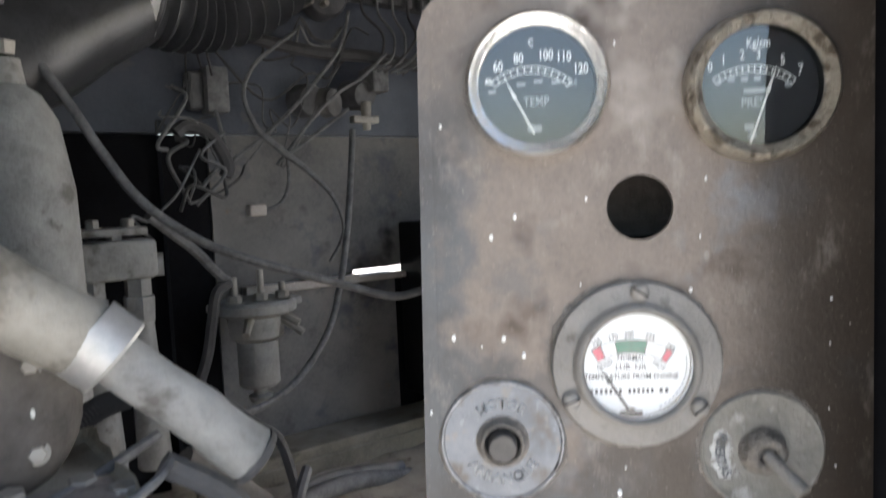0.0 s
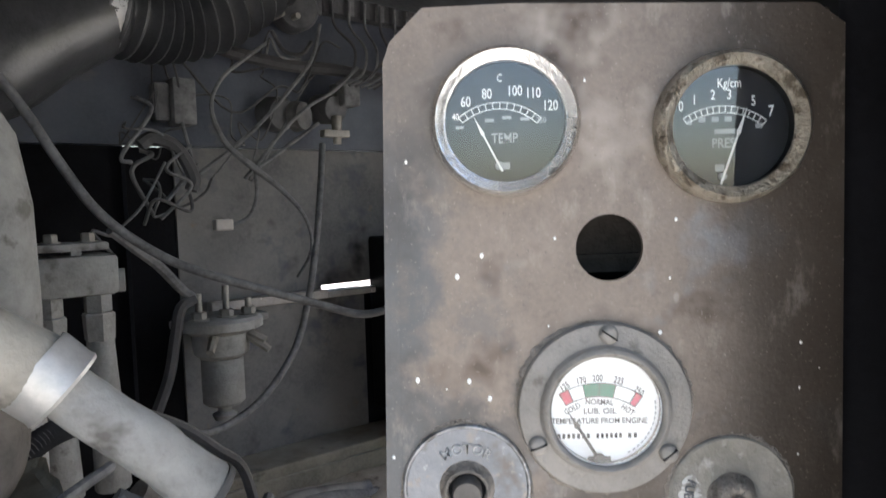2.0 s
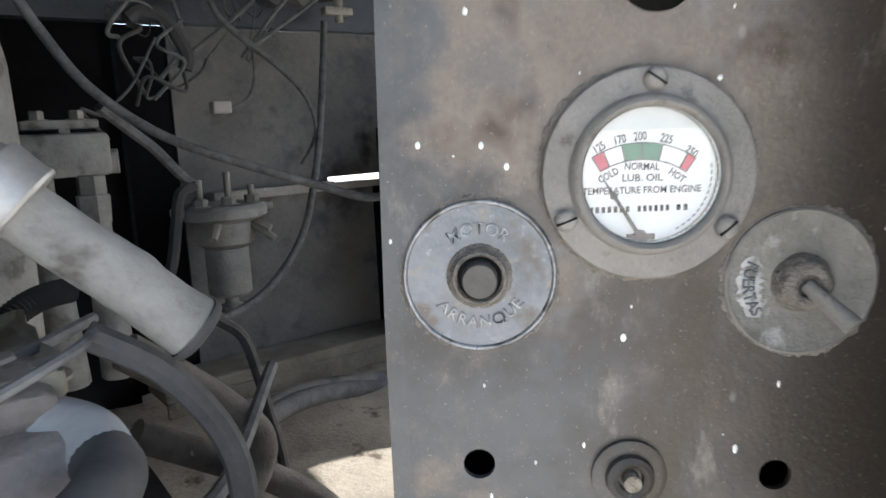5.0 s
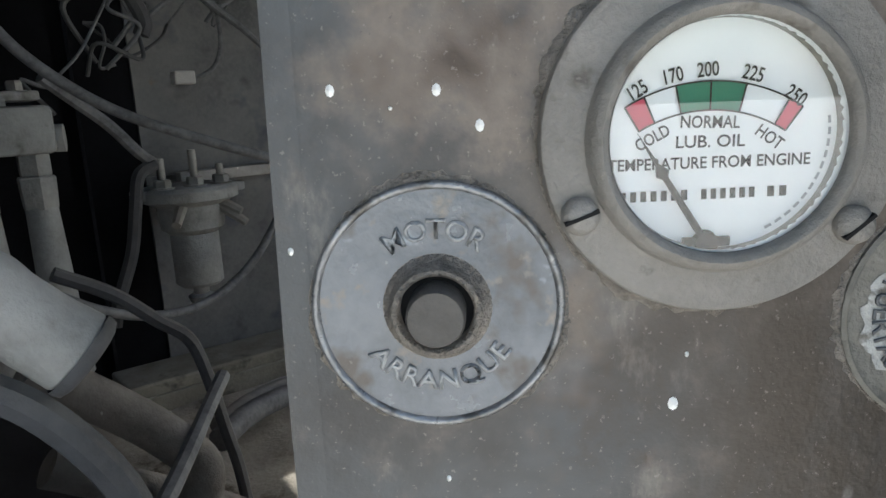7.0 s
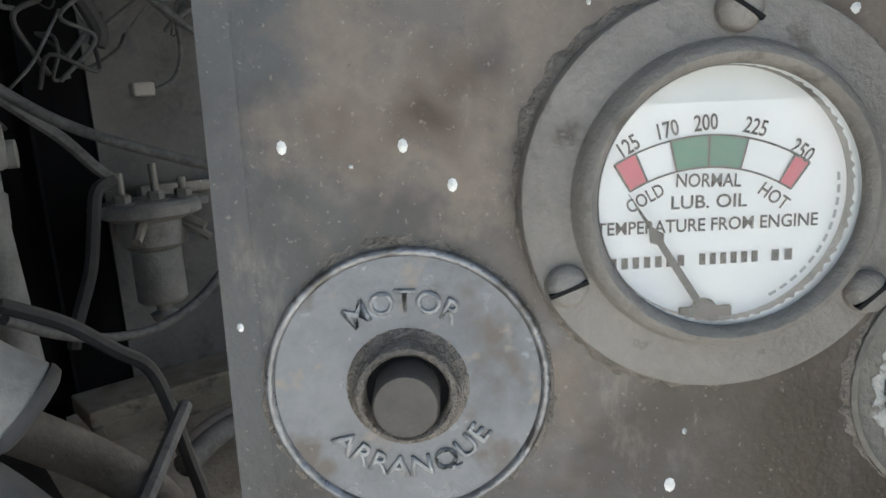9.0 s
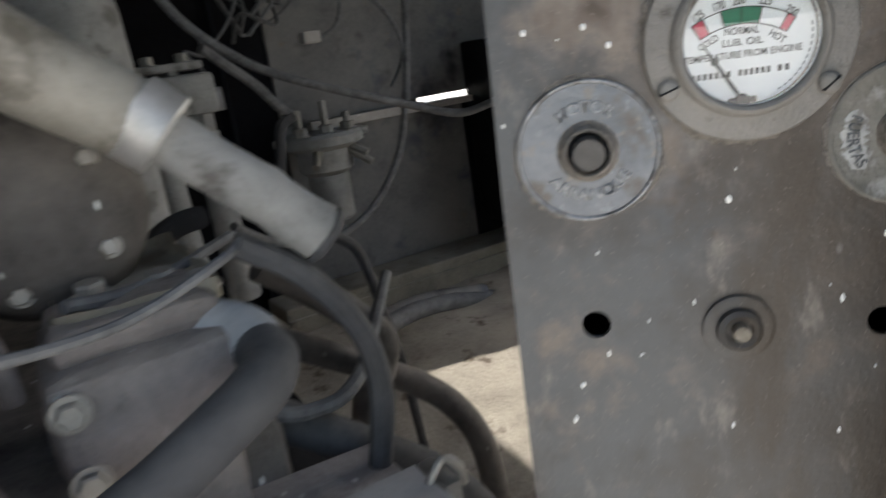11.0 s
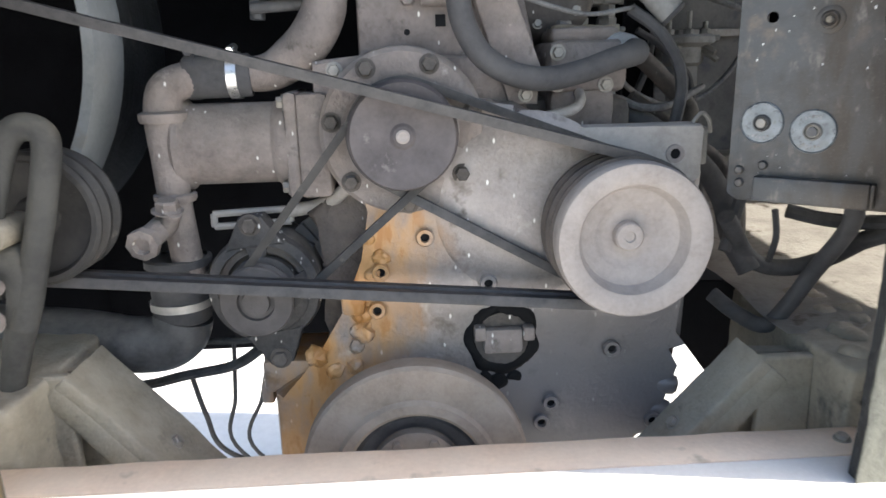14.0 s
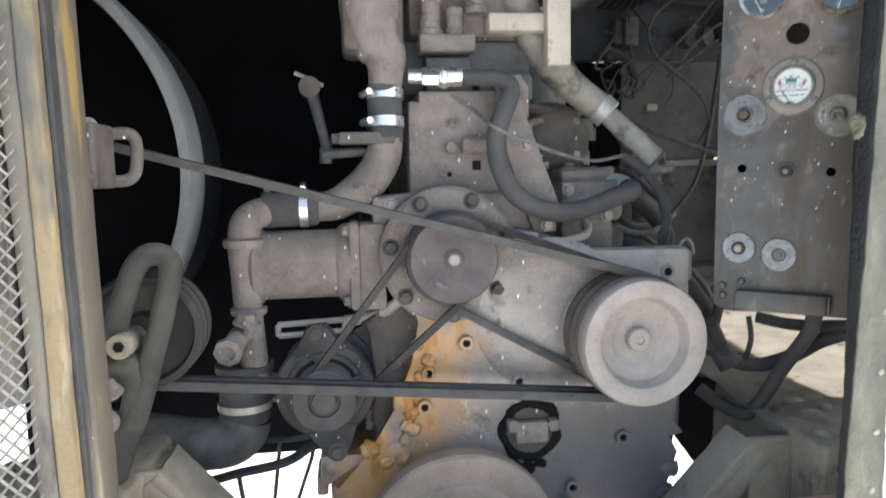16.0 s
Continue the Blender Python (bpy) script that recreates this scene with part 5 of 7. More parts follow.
alternator()
brk = thing("adjuster_bracket", "slotted grey steel alternator adjuster bracket", "bracket", (-0.6, 0.15, 1.04))
bm = bmesh.new()
a, b = Vector((-0.662, 0, 1.026)), Vector((-0.556, 0, 1.030))
d = (b - a).normalized()
for off in (-0.0090, 0.0090):
    s = Vector((-d.z, 0, d.x)) * off
    pipe(bm, [Vector((p.x, 0.157, p.z)) + s for p in (a, a.lerp(b, 0.5), b)], 0.0050, 4, 8)
for p in (a, a.lerp(b, 0.52), b):
    rod(bm, Vector((p.x, 0.157, p.z - 0.0090)), Vector((p.x, 0.157, p.z + 0.0090)), 0.0050, seg=8)
pipe(bm, [(-0.555, 0.157, 1.036), (-0.52, 0.15, 1.042), (-0.49, 0.13, 1.056), (-0.462, 0.11, 1.08)], 0.0095, 5, 10)
smooth(part("slotted_bar", bm, ALU, brk))

# ---- water pump body and pipes on the far side ----
cooler = thing("oil_cooler", "dusty ribbed cylindrical cooler housing with end flanges", "cooler", (-0.6, 0.15, 1.13))
bm = bmesh.new()
cz = 1.132
lathe(bm, [(0, 0), (0.055, 0.0), (0.061, 0.006), (0.061, 0.014), (0.0545, 0.020), (0.0545, 0.132), (0.060, 0.138), (0.064, 0.145), (0.064, 0.165), (0.0, 0.165)], (-0.697, 0.160, cz), (1, 0, 0), 44)
smooth(part("barrel", bm, CAST, cooler), 30)
bm = bmesh.new()
box(bm, (-0.545, 0.095, cz - 0.068), (-0.528, 0.225, cz + 0.068), 0.006)
box(bm, (-0.532, 0.100, cz - 0.070), (-0.488, 0.22, cz + 0.066), 0.008)
smooth(part("end_flange", bm, CAST, cooler), 35)
for z in (-0.055, 0.0, 0.055):
    bm = bmesh.new()
    hexhead(bm, (-0.546, 0.112, cz + z), (-1, -0.2, 0), 0.008, 0.007)
    part("bolt", bm, STEEL, cooler)
# elbow from the top hose down past the barrel's end
bm = bmesh.new()
pipe(bm, [(-0.655, 0.150, 1.218), (-0.678, 0.142, 1.217), (-0.699, 0.132, 1.204), (-0.705, 0.128, 1.172), (-0.704, 0.127, 1.12), (-0.702, 0.128, 1.05), (-0.699, 0.132, 1.00), (-0.698, 0.14, 0.955)], [0.022, 0.023, 0.024, 0.0245, 0.0225, 0.0215, 0.021, 0.021], 8, 20)
smooth(part("elbow", bm, CAST, cooler))
bm = bmesh.new()
lathe(bm, [(0.02, 0), (0.030, 0.0), (0.032, 0.004), (0.032, 0.012), (0.025, 0.015)], (-0.704, 0.128, 1.165), (0, 0, 1), 24)
smooth(part("collar", bm, CAST, cooler), 35)
bm = bmesh.new()
lathe(bm, [(0.02, 0), (0.026, 0.0), (0.028, 0.004), (0.028, 0.010), (0.024, 0.012)], (-0.702, 0.129, 1.06), (0, 0, 1), 24)
smooth(part("collar", bm, CAST, cooler), 35)
drain = bmesh.new()
rod(drain, (-0.710, 0.115, 1.036), (-0.722, 0.050, 1.022), 0.0165, 0.0155, 16)
lathe(drain, [(0, 0), (0.021, 0), (0.021, 0.012), (0.012, 0.014), (0.010, 0.004), (0, 0.004)], (-0.722, 0.057, 1.022), (-0.1, -1, -0.2), 8)
rod(drain, (-0.705, 0.09, 1.03), (-0.690, 0.075, 1.056), 0.010, 0.012, 10)
hexhead(drain, (-0.700, 0.085, 1.055), (0.1, -0.2, 1), 0.015, 0.014)
smooth(part("drain_plug", drain, CAST, cooler, "hexagonal drain plug and fitting"), 35)

# upper water pipe with hose couplings
riser = thing("water_riser", "dusty curved water pipe rising beside the engine", "pipe", (-0.5, 0.15, 1.3))
bm = bmesh.new()
pipe(bm, [(-0.482, 0.118, 1.335), (-0.487, 0.122, 1.300), (-0.505, 0.13, 1.268), (-0.535, 0.145, 1.242), (-0.565, 0.155, 1.226), (-0.60, 0.158, 1.222)], [0.026, 0.028, 0.029, 0.028, 0.025, 0.022], 8, 20)
smooth(part("lower_bend", bm, CAST, riser))
bm = bmesh.new()
pipe(bm, [(-0.483, 0.110, 1.395), (-0.480, 0.110, 1.425), (-0.481, 0.112, 1.45), (-0.492, 0.116, 1.475), (-0.498, 0.12, 1.51), (-0.50, 0.12, 1.60)], [0.025, 0.027, 0.033, 0.040, 0.048, 0.05], 8, 24)
smooth(part("upper_bend", bm, CAST, riser))
bm = bmesh.new()
box(bm, (-0.545, 0.09, 1.455), (-0.452, 0.20, 1.56), 0.012)
smooth(part("thermostat_box", bm, CAST_DARK, riser), 35)
bm = bmesh.new()
box(bm, (-0.555, 0.09, 1.318), (-0.47, 0.14, 1.336), 0.004)
rod(bm, (-0.565, 0.11, 1.327), (-0.46, 0.11, 1.327), 0.008, seg=12)
smooth(part("flange", bm, CAST_DARK, riser), 35)
coup = thing("hose_coupling", "short black rubber coupling with two bright hose clamps", "hose", (-0.484, 0.11, 1.37))
bm = bmesh.new()
rod(bm, (-0.482, 0.115, 1.328), (-0.484, 0.109, 1.408), 0.0265, 0.0265, 26)
smooth(part("rubber_sleeve", bm, RUBBER, coup), 40)
for z in (1.350, 1.392):
    bm = bmesh.new()
    clamp_band(bm, (-0.483, 0.112, z), (0, 0.1, 1), 0.0268, 0.015, True, (-1, -0.4, 0))
    smooth(part("hose_clamp", bm, ZINC, coup), 40)
coup2 = thing("hose_coupling", "black rubber hose stub with a bright clamp above the cooler", "hose", (-0.64, 0.157, 1.222))
bm = bmesh.new()
rod(bm, (-0.678, 0.150, 1.220), (-0.592, 0.158, 1.222), 0.0275, 0.0285, 26)
smooth(part("rubber_sleeve", bm, RUBBER, coup2), 40)
for x, mt in ((-0.613, ZINC), (-0.667, HOSE_GREY)):
    bm = bmesh.new()
    clamp_band(bm, (x, 0.157, 1.222), (1, 0, 0), 0.0287, 0.013, True, (0, -0.2, 1))
    smooth(part("hose_clamp", bm, mt, coup2), 40)
# lower black coupling and elbow
coup3 = thing("hose_coupling", "thick black rubber coupling with two steel bands below the cooler", "hose", (-0.72, 0.15, 0.9))
bm = bmesh.new()
rod(bm, (-0.716, 0.15, 0.975), (-0.719, 0.15, 0.885), 0.040, 0.040, 30)
lathe(bm, [(0.04, 0), (0.046, 0.002), (0.046, 0.012), (0.04, 0.014)], (-0.716, 0.15, 0.965), (0, 0, 1), 30)
smooth(part("rubber_sleeve", bm, RUBBER, coup3), 40)
for z in (0.950, 0.911):
    bm = bmesh.new()
    clamp_band(bm, (-0.718, 0.15, z), (0, 0, 1), 0.0405, 0.011, True, (1, 0.6, 0))
    smooth(part("hose_clamp", bm, ZINC_DUSTY, coup3), 40)
bm = bmesh.new()
pipe(bm, [(-0.718, 0.15, 0.890), (-0.726, 0.15, 0.866), (-0.752, 0.15, 0.850), (-0.80, 0.15, 0.850), (-0.87, 0.16, 0.860), (-1.0, 0.17, 0.87)], 0.041, 8, 24)
smooth(part("rubber_elbow", bm, DEVICE, coup3))

# throttle lever
lever = thing("throttle_lever", "small grey throttle lever with a ball end", "lever", (-0.59, 0.2, 1.36))
bm = bmesh.new()
pipe(bm, [(-0.599, 0.200, 1.422), (-0.589, 0.190, 1.377), (-0.579, 0.170, 1.336), (-0.573, 0.160, 1.312)], [0.010, 0.009, 0.008, 0.009], 5, 10)
smooth(part("arm", bm, DEVICE, lever))
bm = bmesh.new()
lathe(bm, [(0, -0.008), (0.017, -0.008), (0.017, 0.008), (0, 0.008)], (-0.599, 0.190, 1.414), (0, -1, 0), 20)
smooth(part("eye", bm, CAST_DARK, lever), 35)
bm = bmesh.new()
rod(bm, (-0.622, 0.190, 1.437), (-0.577, 0.190, 1.416), 0.0035, seg=8)
part("pin", bm, STEEL, lever)
bm = bmesh.new()
rod(bm, (-0.581, 0.140, 1.305), (-0.476, 0.130, 1.310), 0.0075, seg=12)
rod(bm, (-0.575, 0.150, 1.315), (-0.576, 0.150, 1.291), 0.010, seg=12)
smooth(part("shaft", bm, DEVICE, lever), 35)

# ---- fan shroud: a rolled ring beside the radiator ----
shroud = thing("fan_shroud", "blue-grey rolled sheet-metal fan shroud ring", "shroud", (-1.1, 0.2, 1.28))
bm = bmesh.new()
scx, scz, sr = -1.13, 1.285, 0.358
lathe(bm, [(sr - 0.020, -0.02), (sr - 0.010, -0.05), (sr, -0.05), (sr, 0.03), (sr - 0.003, 0.040), (sr - 0.018, 0.037), (sr - 0.021, 0.025)], (scx, 0.155, scz), (0, -1, 0), 96, close=True)
smooth(part("ring", bm, SHROUD, shroud), 40)
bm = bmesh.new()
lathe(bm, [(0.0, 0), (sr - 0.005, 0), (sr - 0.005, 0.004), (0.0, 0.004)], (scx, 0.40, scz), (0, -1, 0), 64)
# core takes the shade-black, for the dark inside the ring
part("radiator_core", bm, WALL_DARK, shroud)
bm = bmesh.new()
lathe(bm, [(sr - 0.012, 0.0), (sr - 0.006, 0.0), (sr - 0.006, 0.2), (sr - 0.012, 0.2)], (scx, 0.40, scz), (0, -1, 0), 64, close=True)
smooth(part("tunnel", bm, POST_GREY, shroud), 40)

# ---- big hoses on the near side ----
big = thing("coolant_hose", "thick dust-grey rubber hose looping from the head to the fuel pump", "hose", (-0.25, 0.09, 1.3))
bm = bmesh.new()
pipe(bm, [(-0.370, 0.100, 1.417), (-0.338, 0.095, 1.415), (-0.312, 0.085, 1.413), (-0.295, 0.075, 1.396), (-0.308, 0.065, 1.363), (-0.321, 0.060, 1.326), (-0.317, 0.058, 1.280), (-0.295, 0.058, 1.240), (-0.258, 0.060, 1.216), (-0.212, 0.070, 1.208), (-0.163, 0.085, 1.216), (-0.120, 0.100, 1.229), (-0.092, 0.118, 1.235), (-0.078, 0.140, 1.238), (-0.0765, 0.158, 1.2395)], [0.0120, 0.0120, 0.0125, 0.0140, 0.0148, 0.0150, 0.0150, 0.0150, 0.0150, 0.0150, 0.0150, 0.0150, 0.0155, 0.0165, 0.0170, 0.0172], 8, 22)
smooth(part("hose_body", bm, HOSE_GREY, big))
bm = bmesh.new()
p0, p1 = Vector((-0.447, 0.105, 1.419)), Vector((-0.365, 0.100, 1.417))
rod(bm, p0, p0.lerp(p1, 0.25), 0.011, seg=14)
rod(bm, p0.lerp(p1, 0.25), p0.lerp(p1, 0.58), 0.0145, seg=6)
rod(bm, p0.lerp(p1, 0.56), p1, 0.0155, 0.0140, 20)
lathe(bm, [(0.0155, 0), (0.0175, 0.002), (0.0175, 0.008), (0.0155, 0.010)], p0.lerp(p1, 0.60), p1 - p0, 20)
smooth(part("swivel_fitting", bm, ZINC, big, "bright zinc-plated hose fitting"), 30)

pipe_a = thing("breather_pipe", "dusty steel pipe with rubber end and zinc clamp", "pipe", (-0.1, 0.17, 1.36))
bm = bmesh.new()
pa = [(-0.262, 0.200, 1.575), (-0.232, 0.200, 1.505), (-0.190, 0.208, 1.447), (-0.144, 0.215, 1.408), (-0.099, 0.218, 1.376)]
pipe(bm, pa, [0.031, 0.0295, 0.0275, 0.0258, 0.0250], 8, 26)
smooth(part("steel_bend", bm, PALE_STEEL, pipe_a))
p0, p1 = Vector((-0.103, 0.218, 1.380)), Vector((-0.0115, 0.1915, 1.2875))
ax = (p1 - p0).normalized()
bm = bmesh.new()
path = catmull([p0, p0.lerp(p1, 0.3), p0.lerp(p1, 0.62) + Vector((0.001, 0, 0.001)), p0.lerp(p1, 0.85), p1], 14)
rr = []
for k in range(len(path)):
    u = k / (len(path) - 1)
    rr.append(0.0170 + 0.0026 * u + 0.0007 * math.exp(-((u - 0.50) / 0.05) ** 2) - 0.0006 * math.exp(-((u - 0.58) / 0.04) ** 2) - (0.006 * (u - 0.96) / 0.04 if u > 0.96 else 0.0))
sweep(bm, path, rr, 26)
for v in bm.verts:
    v.co += 0.0009 * noise.noise_vector(v.co * 45)
smooth(part("rubber_end", bm, PALE, pipe_a, "dust-coated rubber end"), 50)
bm = bmesh.new()
lathe(bm, [(0.0203, -0.002), (0.0206, 0.0), (0.0198, 0.003), (0.0168, 0.0046), (0.0150, 0.0030), (0.0140, -0.012), (0.0, -0.014)], p1 - ax * 0.0015, ax, 30)
smooth(part("end_lip", bm, RUBBER, pipe_a, "dark open rubber lip"), 50)
bm = bmesh.new()
lathe(bm, [(0.0252, -0.012), (0.0268, -0.012), (0.0272, -0.009), (0.0266, 0.007), (0.0274, 0.010), (0.0262, 0.012), (0.0180, 0.012), (0.0178, 0.004), (0.0252, 0.002)], p0.lerp(p1, 0.055), ax, 40, close=True)
smooth(part("hose_clamp", bm, ZINC_DUSTY, pipe_a), 40)
bm = bmesh.new()
box(bm, (-0.006, -0.0065, 0.0255), (0.008, 0.0065, 0.033), 0.002, Matrix.Translation(p0.lerp(p1, 0.05)) @ frame_to(ax, (0, 0, 1)) @ Matrix.Rotation(radians(120), 4, "Z") @ Matrix.Rotation(radians(90), 4, "X"))
smooth(part("clamp_screw", bm, ZINC_DUSTY, pipe_a), 40)

# ---- gauge panel, turned towards the middle of the opening ----
C41, S41 = math.cos(radians(41)), math.sin(radians(41))
PANEL_M = Matrix(((C41, 0, -S41, 0), (-S41, 0, -C41, 0), (0, 1, 0, 0), (0, 0, 0, 1)))
PANEL_FOOT = 1.0645
HOLES = [(0.0990, 1.4515, 0.0147), (0.0310, 1.2695, 0.0062), (0.1450, 1.2625, 0.0062)]


SPECKS = [(0.078, 1.4125, 0.0016), (0.032, 1.4405, 0.0010), (0.043, 1.4495, 0.0009), (0.011, 1.4915, 0.0007), (0.087, 1.3195, 0.0012), (0.045, 1.3855, 0.0010), (0.036, 1.3935, 0.0010), (0.013, 1.3945, 0.0010), (0.090, 1.3315, 0.0005), (0.001, 1.3595, 0.0007), (0.128, 1.463, 0.0007), (0.034, 1.302, 0.0006)]


def at_panel(u, z, out=0.0):
    return PANEL_M @ Matrix.Translation((u, z, out))


def gauge_panel():
    root = thing("gauge_board", "brown-grey painted steel gauge board with scratches and paint specks", "panel", m=at_panel(0, PANEL_FOOT))
    z0 = PANEL_FOOT

    def holed(bm):
        """The front sheet, with round holes cut through it."""
        outline = [(0.006, 0.0), (0.2, 0.0), (0.2, 0.480), (0.188, 0.489), (0.058, 0.4935), (0.020, 0.493), (0.004, 0.479), (0.0005, 0.470), (0.0, 0.006)]
        edges = []

        def ring(pts):
            vs = [bm.verts.new((x, y, 0)) for x, y in pts]
            return [bm.edges.new((vs[k], vs[(k + 1) % len(vs)])) for k in range(len(vs))]

        dense = []
        for (xa, ya), (xb, yb) in zip(outline, outline[1:] + outline[:1]):
            n = max(1, int(math.hypot(xb - xa, yb - ya) / 0.02))
            dense += [(xa + (xb - xa) * k / n, ya + (yb - ya) * k / n) for k in range(n)]
        edges += ring(dense)
        for u, z, r in HOLES:
            edges += ring([(u + r * math.cos(k * math.pi / 18), z - z0 + r * math.sin(k * math.pi / 18)) for k in range(36)])
        bmesh.ops.triangle_fill(bm, edges=edges, use_beauty=True)
        # drop any triangles that closed a hole
        for f in list(bm.faces):
            c = f.calc_center_median()
            if any(math.hypot(c.x - u, c.y - (z - z0)) < r * 0.97 and all(math.hypot(v.co.x - u, v.co.y - (z - z0)) < r * 1.02 for v in f.verts) for u, z, r in HOLES):
                bm.faces.remove(f)
        got = bmesh.ops.extrude_face_region(bm, geom=list(bm.faces))
        for v in got["geom"]:
            if isinstance(v, bmesh.types.BMVert):
                v.co.z -= 0.003
        return bm

    def lean(bm):
        """The free edge runs slightly outwards towards the foot."""
        for v in bm.verts:
            zz = v.co.y + z0
            off = 0.002 - 0.0055 * min(1.0, max(0.0, (1.545 - zz) / 0.22)) - 0.0015 * min(1.0, max(0.0, (1.32 - zz) / 0.25))
            v.co.x += off * max(0.0, 1 - max(0.0, v.co.x) / 0.02)

    bm = holed(bmesh.new())
    lean(bm)
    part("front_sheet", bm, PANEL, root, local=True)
    # rounded side flange, folded back
    bm = bmesh.new()
    prof = [(0.024, 0.00005), (0.0075, 0.0002), (0.0045, -0.0004), (0.0022, -0.0016), (0.0006, -0.0038), (0.0, -0.0075), (0.0, -0.09), (0.0025, -0.09), (0.0025, -0.0075), (0.0075, -0.003)]
    a = [bm.verts.new((x, 0.003, z)) for x, z in prof]
    rows = [[bm.verts.new((x, 0.003 + 0.4675 * k / 10, z)) for x, z in prof] for k in range(11)]
    bmesh.ops.delete(bm, geom=a, context="VERTS")
    for ra, rb in zip(rows, rows[1:]):
        for k in range(len(prof)):
            bm.faces.new((ra[k], ra[(k + 1) % len(prof)], rb[(k + 1) % len(prof)], rb[k]))
    bm.faces.new(rows[0]), bm.faces.new(rows[-1][::-1])
    lean(bm)
    smooth(part("side_flange", bm, PANEL, root, local=True), 50)
    bm = bmesh.new()
    box(bm, (0.0275, 0.0, 0.001), (0.147, 0.029, 0.016), 0.003)
    box(bm, (0.147, 0.002, -0.03), (0.151, 0.028, 0.014), 0.001)
    smooth(part("bottom_lip", bm, PANEL, root, "folded lower lip of the panel", local=True), 40)
    bm = bmesh.new()
    box(bm, (0.022, 0.4855, -0.09), (0.196, 0.4880, -0.004), 0.001)
    box(bm, (0.196, 0.0, -0.09), (0.1995, 0.478, -0.0032), 0.001)
    box(bm, (0.004, -0.003, -0.09), (0.198, 0.0, -0.002), 0.001)
    part("rim_flange", bm, PANEL, root, local=True)
    # black sheet gives the panel's holes their dark inside
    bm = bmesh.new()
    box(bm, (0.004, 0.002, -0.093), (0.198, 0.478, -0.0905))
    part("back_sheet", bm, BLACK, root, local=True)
    bm = bmesh.new()
    box(bm, (0.07, 0.37, -0.062), (0.13, 0.41, -0.06))
    box(bm, (0.075, 0.378, -0.058), (0.125, 0.380, -0.052))
    part("bracket_behind", bm, CAST_DARK, root, "dark bracket inside the panel", local=True)
    bm = bmesh.new()
    for u, z in ((0.008, 1.098), (0.009, 1.083), (0.034, 1.105)):
        lathe(bm, [(0, 0.005), (0.004, 0.0045), (0.0055, 0.002), (0.0055, 0), (0, 0)], (u, z - z0, 0.0005), (0, 0, 1), 12)
    smooth(part("rivet", bm, PANEL, root, local=True))
    bm = bmesh.new()
    rnd = random.Random(5)
    for k in range(46):
        u, z = rnd.uniform(0.006, 0.19), rnd.uniform(0.03, 0.46)
        if any(math.hypot(u - cu, z + z0 - cz_) < cr for cu, cz_, cr in ((0.055, 1.5065, 0.034), (0.151, 1.5015, 0.034), (0.099, 1.4515, 0.017), (0.0952, 1.3808, 0.041), (0.0337, 1.3455, 0.032), (0.151, 1.339, 0.03), (0.029, 1.1535, 0.026), (0.083, 1.1455, 0.026), (0.031, 1.2695, 0.01), (0.145, 1.2625, 0.01), (0.089, 1.264, 0.016))):
            continue
        r = rnd.choice((0.0004, 0.0005, 0.0006, 0.0008, 0.0011))
        tall = rnd.uniform(1.0, 2.2)
        c = bm.verts.new((u, z, 0.0009))
        ring = [bm.verts.new((u + r * math.cos(k2 * 0.785) * rnd.uniform(0.7, 1.1), z + tall * r * math.sin(k2 * 0.785) * rnd.uniform(0.7, 1.1), 0.0002)) for k2 in range(8)]
        for k2 in range(8):
            bm.faces.new((c, ring[k2], ring[(k2 + 1) % 8]))
    for u, z, r in SPECKS:
        c = bm.verts.new((u, z - z0, 0.001))
        ring = [bm.verts.new((u + r * math.cos(k2 * 0.785), z - z0 + 1.4 * r * math.sin(k2 * 0.785), 0.0002)) for k2 in range(8)]
        for k2 in range(8):
            bm.faces.new((c, ring[k2], ring[(k2 + 1) % 8]))
    tagged(part("paint_specks", bm, INK_WHITE, root, "splashed specks of white paint", local=True), kind="stuff")
    return root


gauge_panel()


def sector(bm, cx, cy, r0, r1, a0, a1, z, n=24):
    """A flat arc band between two angles, in degrees."""
    va, vb = [], []
    for k in range(n + 1):
        a = radians(a0 + (a1 - a0) * k / n)
        va.append(bm.verts.new((cx + r0 * math.cos(a), cy + r0 * math.sin(a), z)))
        vb.append(bm.verts.new((cx + r1 * math.cos(a), cy + r1 * math.sin(a), z)))
    for k in range(n):
        bm.faces.new((va[k], vb[k], vb[k + 1], va[k + 1]))
    return bm


def bar(bm, x0, y0, x1, y1, z):
    bm.faces.new([bm.verts.new(p) for p in ((x0, y0, z), (x1, y0, z), (x1, y1, z), (x0, y1, z))])
    return bm


def needle(bm, pivot, tip, w0, w1, z, tail=0.12):
    p, t = Vector((*pivot, z)), Vector((*tip, z))
    d = (t - p).normalized()
    s = Vector((-d.y, d.x, 0))
    L = (t - p).length
    pts = [p - d * L * tail - s * w0, p + d * L * 0.6 - s * w0 * 0.8, p + d * L * 0.64 - s * w0 * 2.0, p + d * L * 0.72 - s * w1, t, p + d * L * 0.72 + s * w1, p + d * L * 0.64 + s * w0 * 2.0, p + d * L * 0.6 + s * w0 * 0.8, p - d * L * tail + s * w0]
    lowv = [bm.verts.new(v) for v in pts]
    highv = [bm.verts.new(v + Vector((0, 0, 0.0006))) for v in pts]
    bm.faces.new(highv), bm.faces.new(lowv[::-1])
    n = len(pts)
    for k in range(n):
        bm.faces.new((lowv[k], lowv[(k + 1) % n], highv[(k + 1) % n], highv[k]))
    return bm


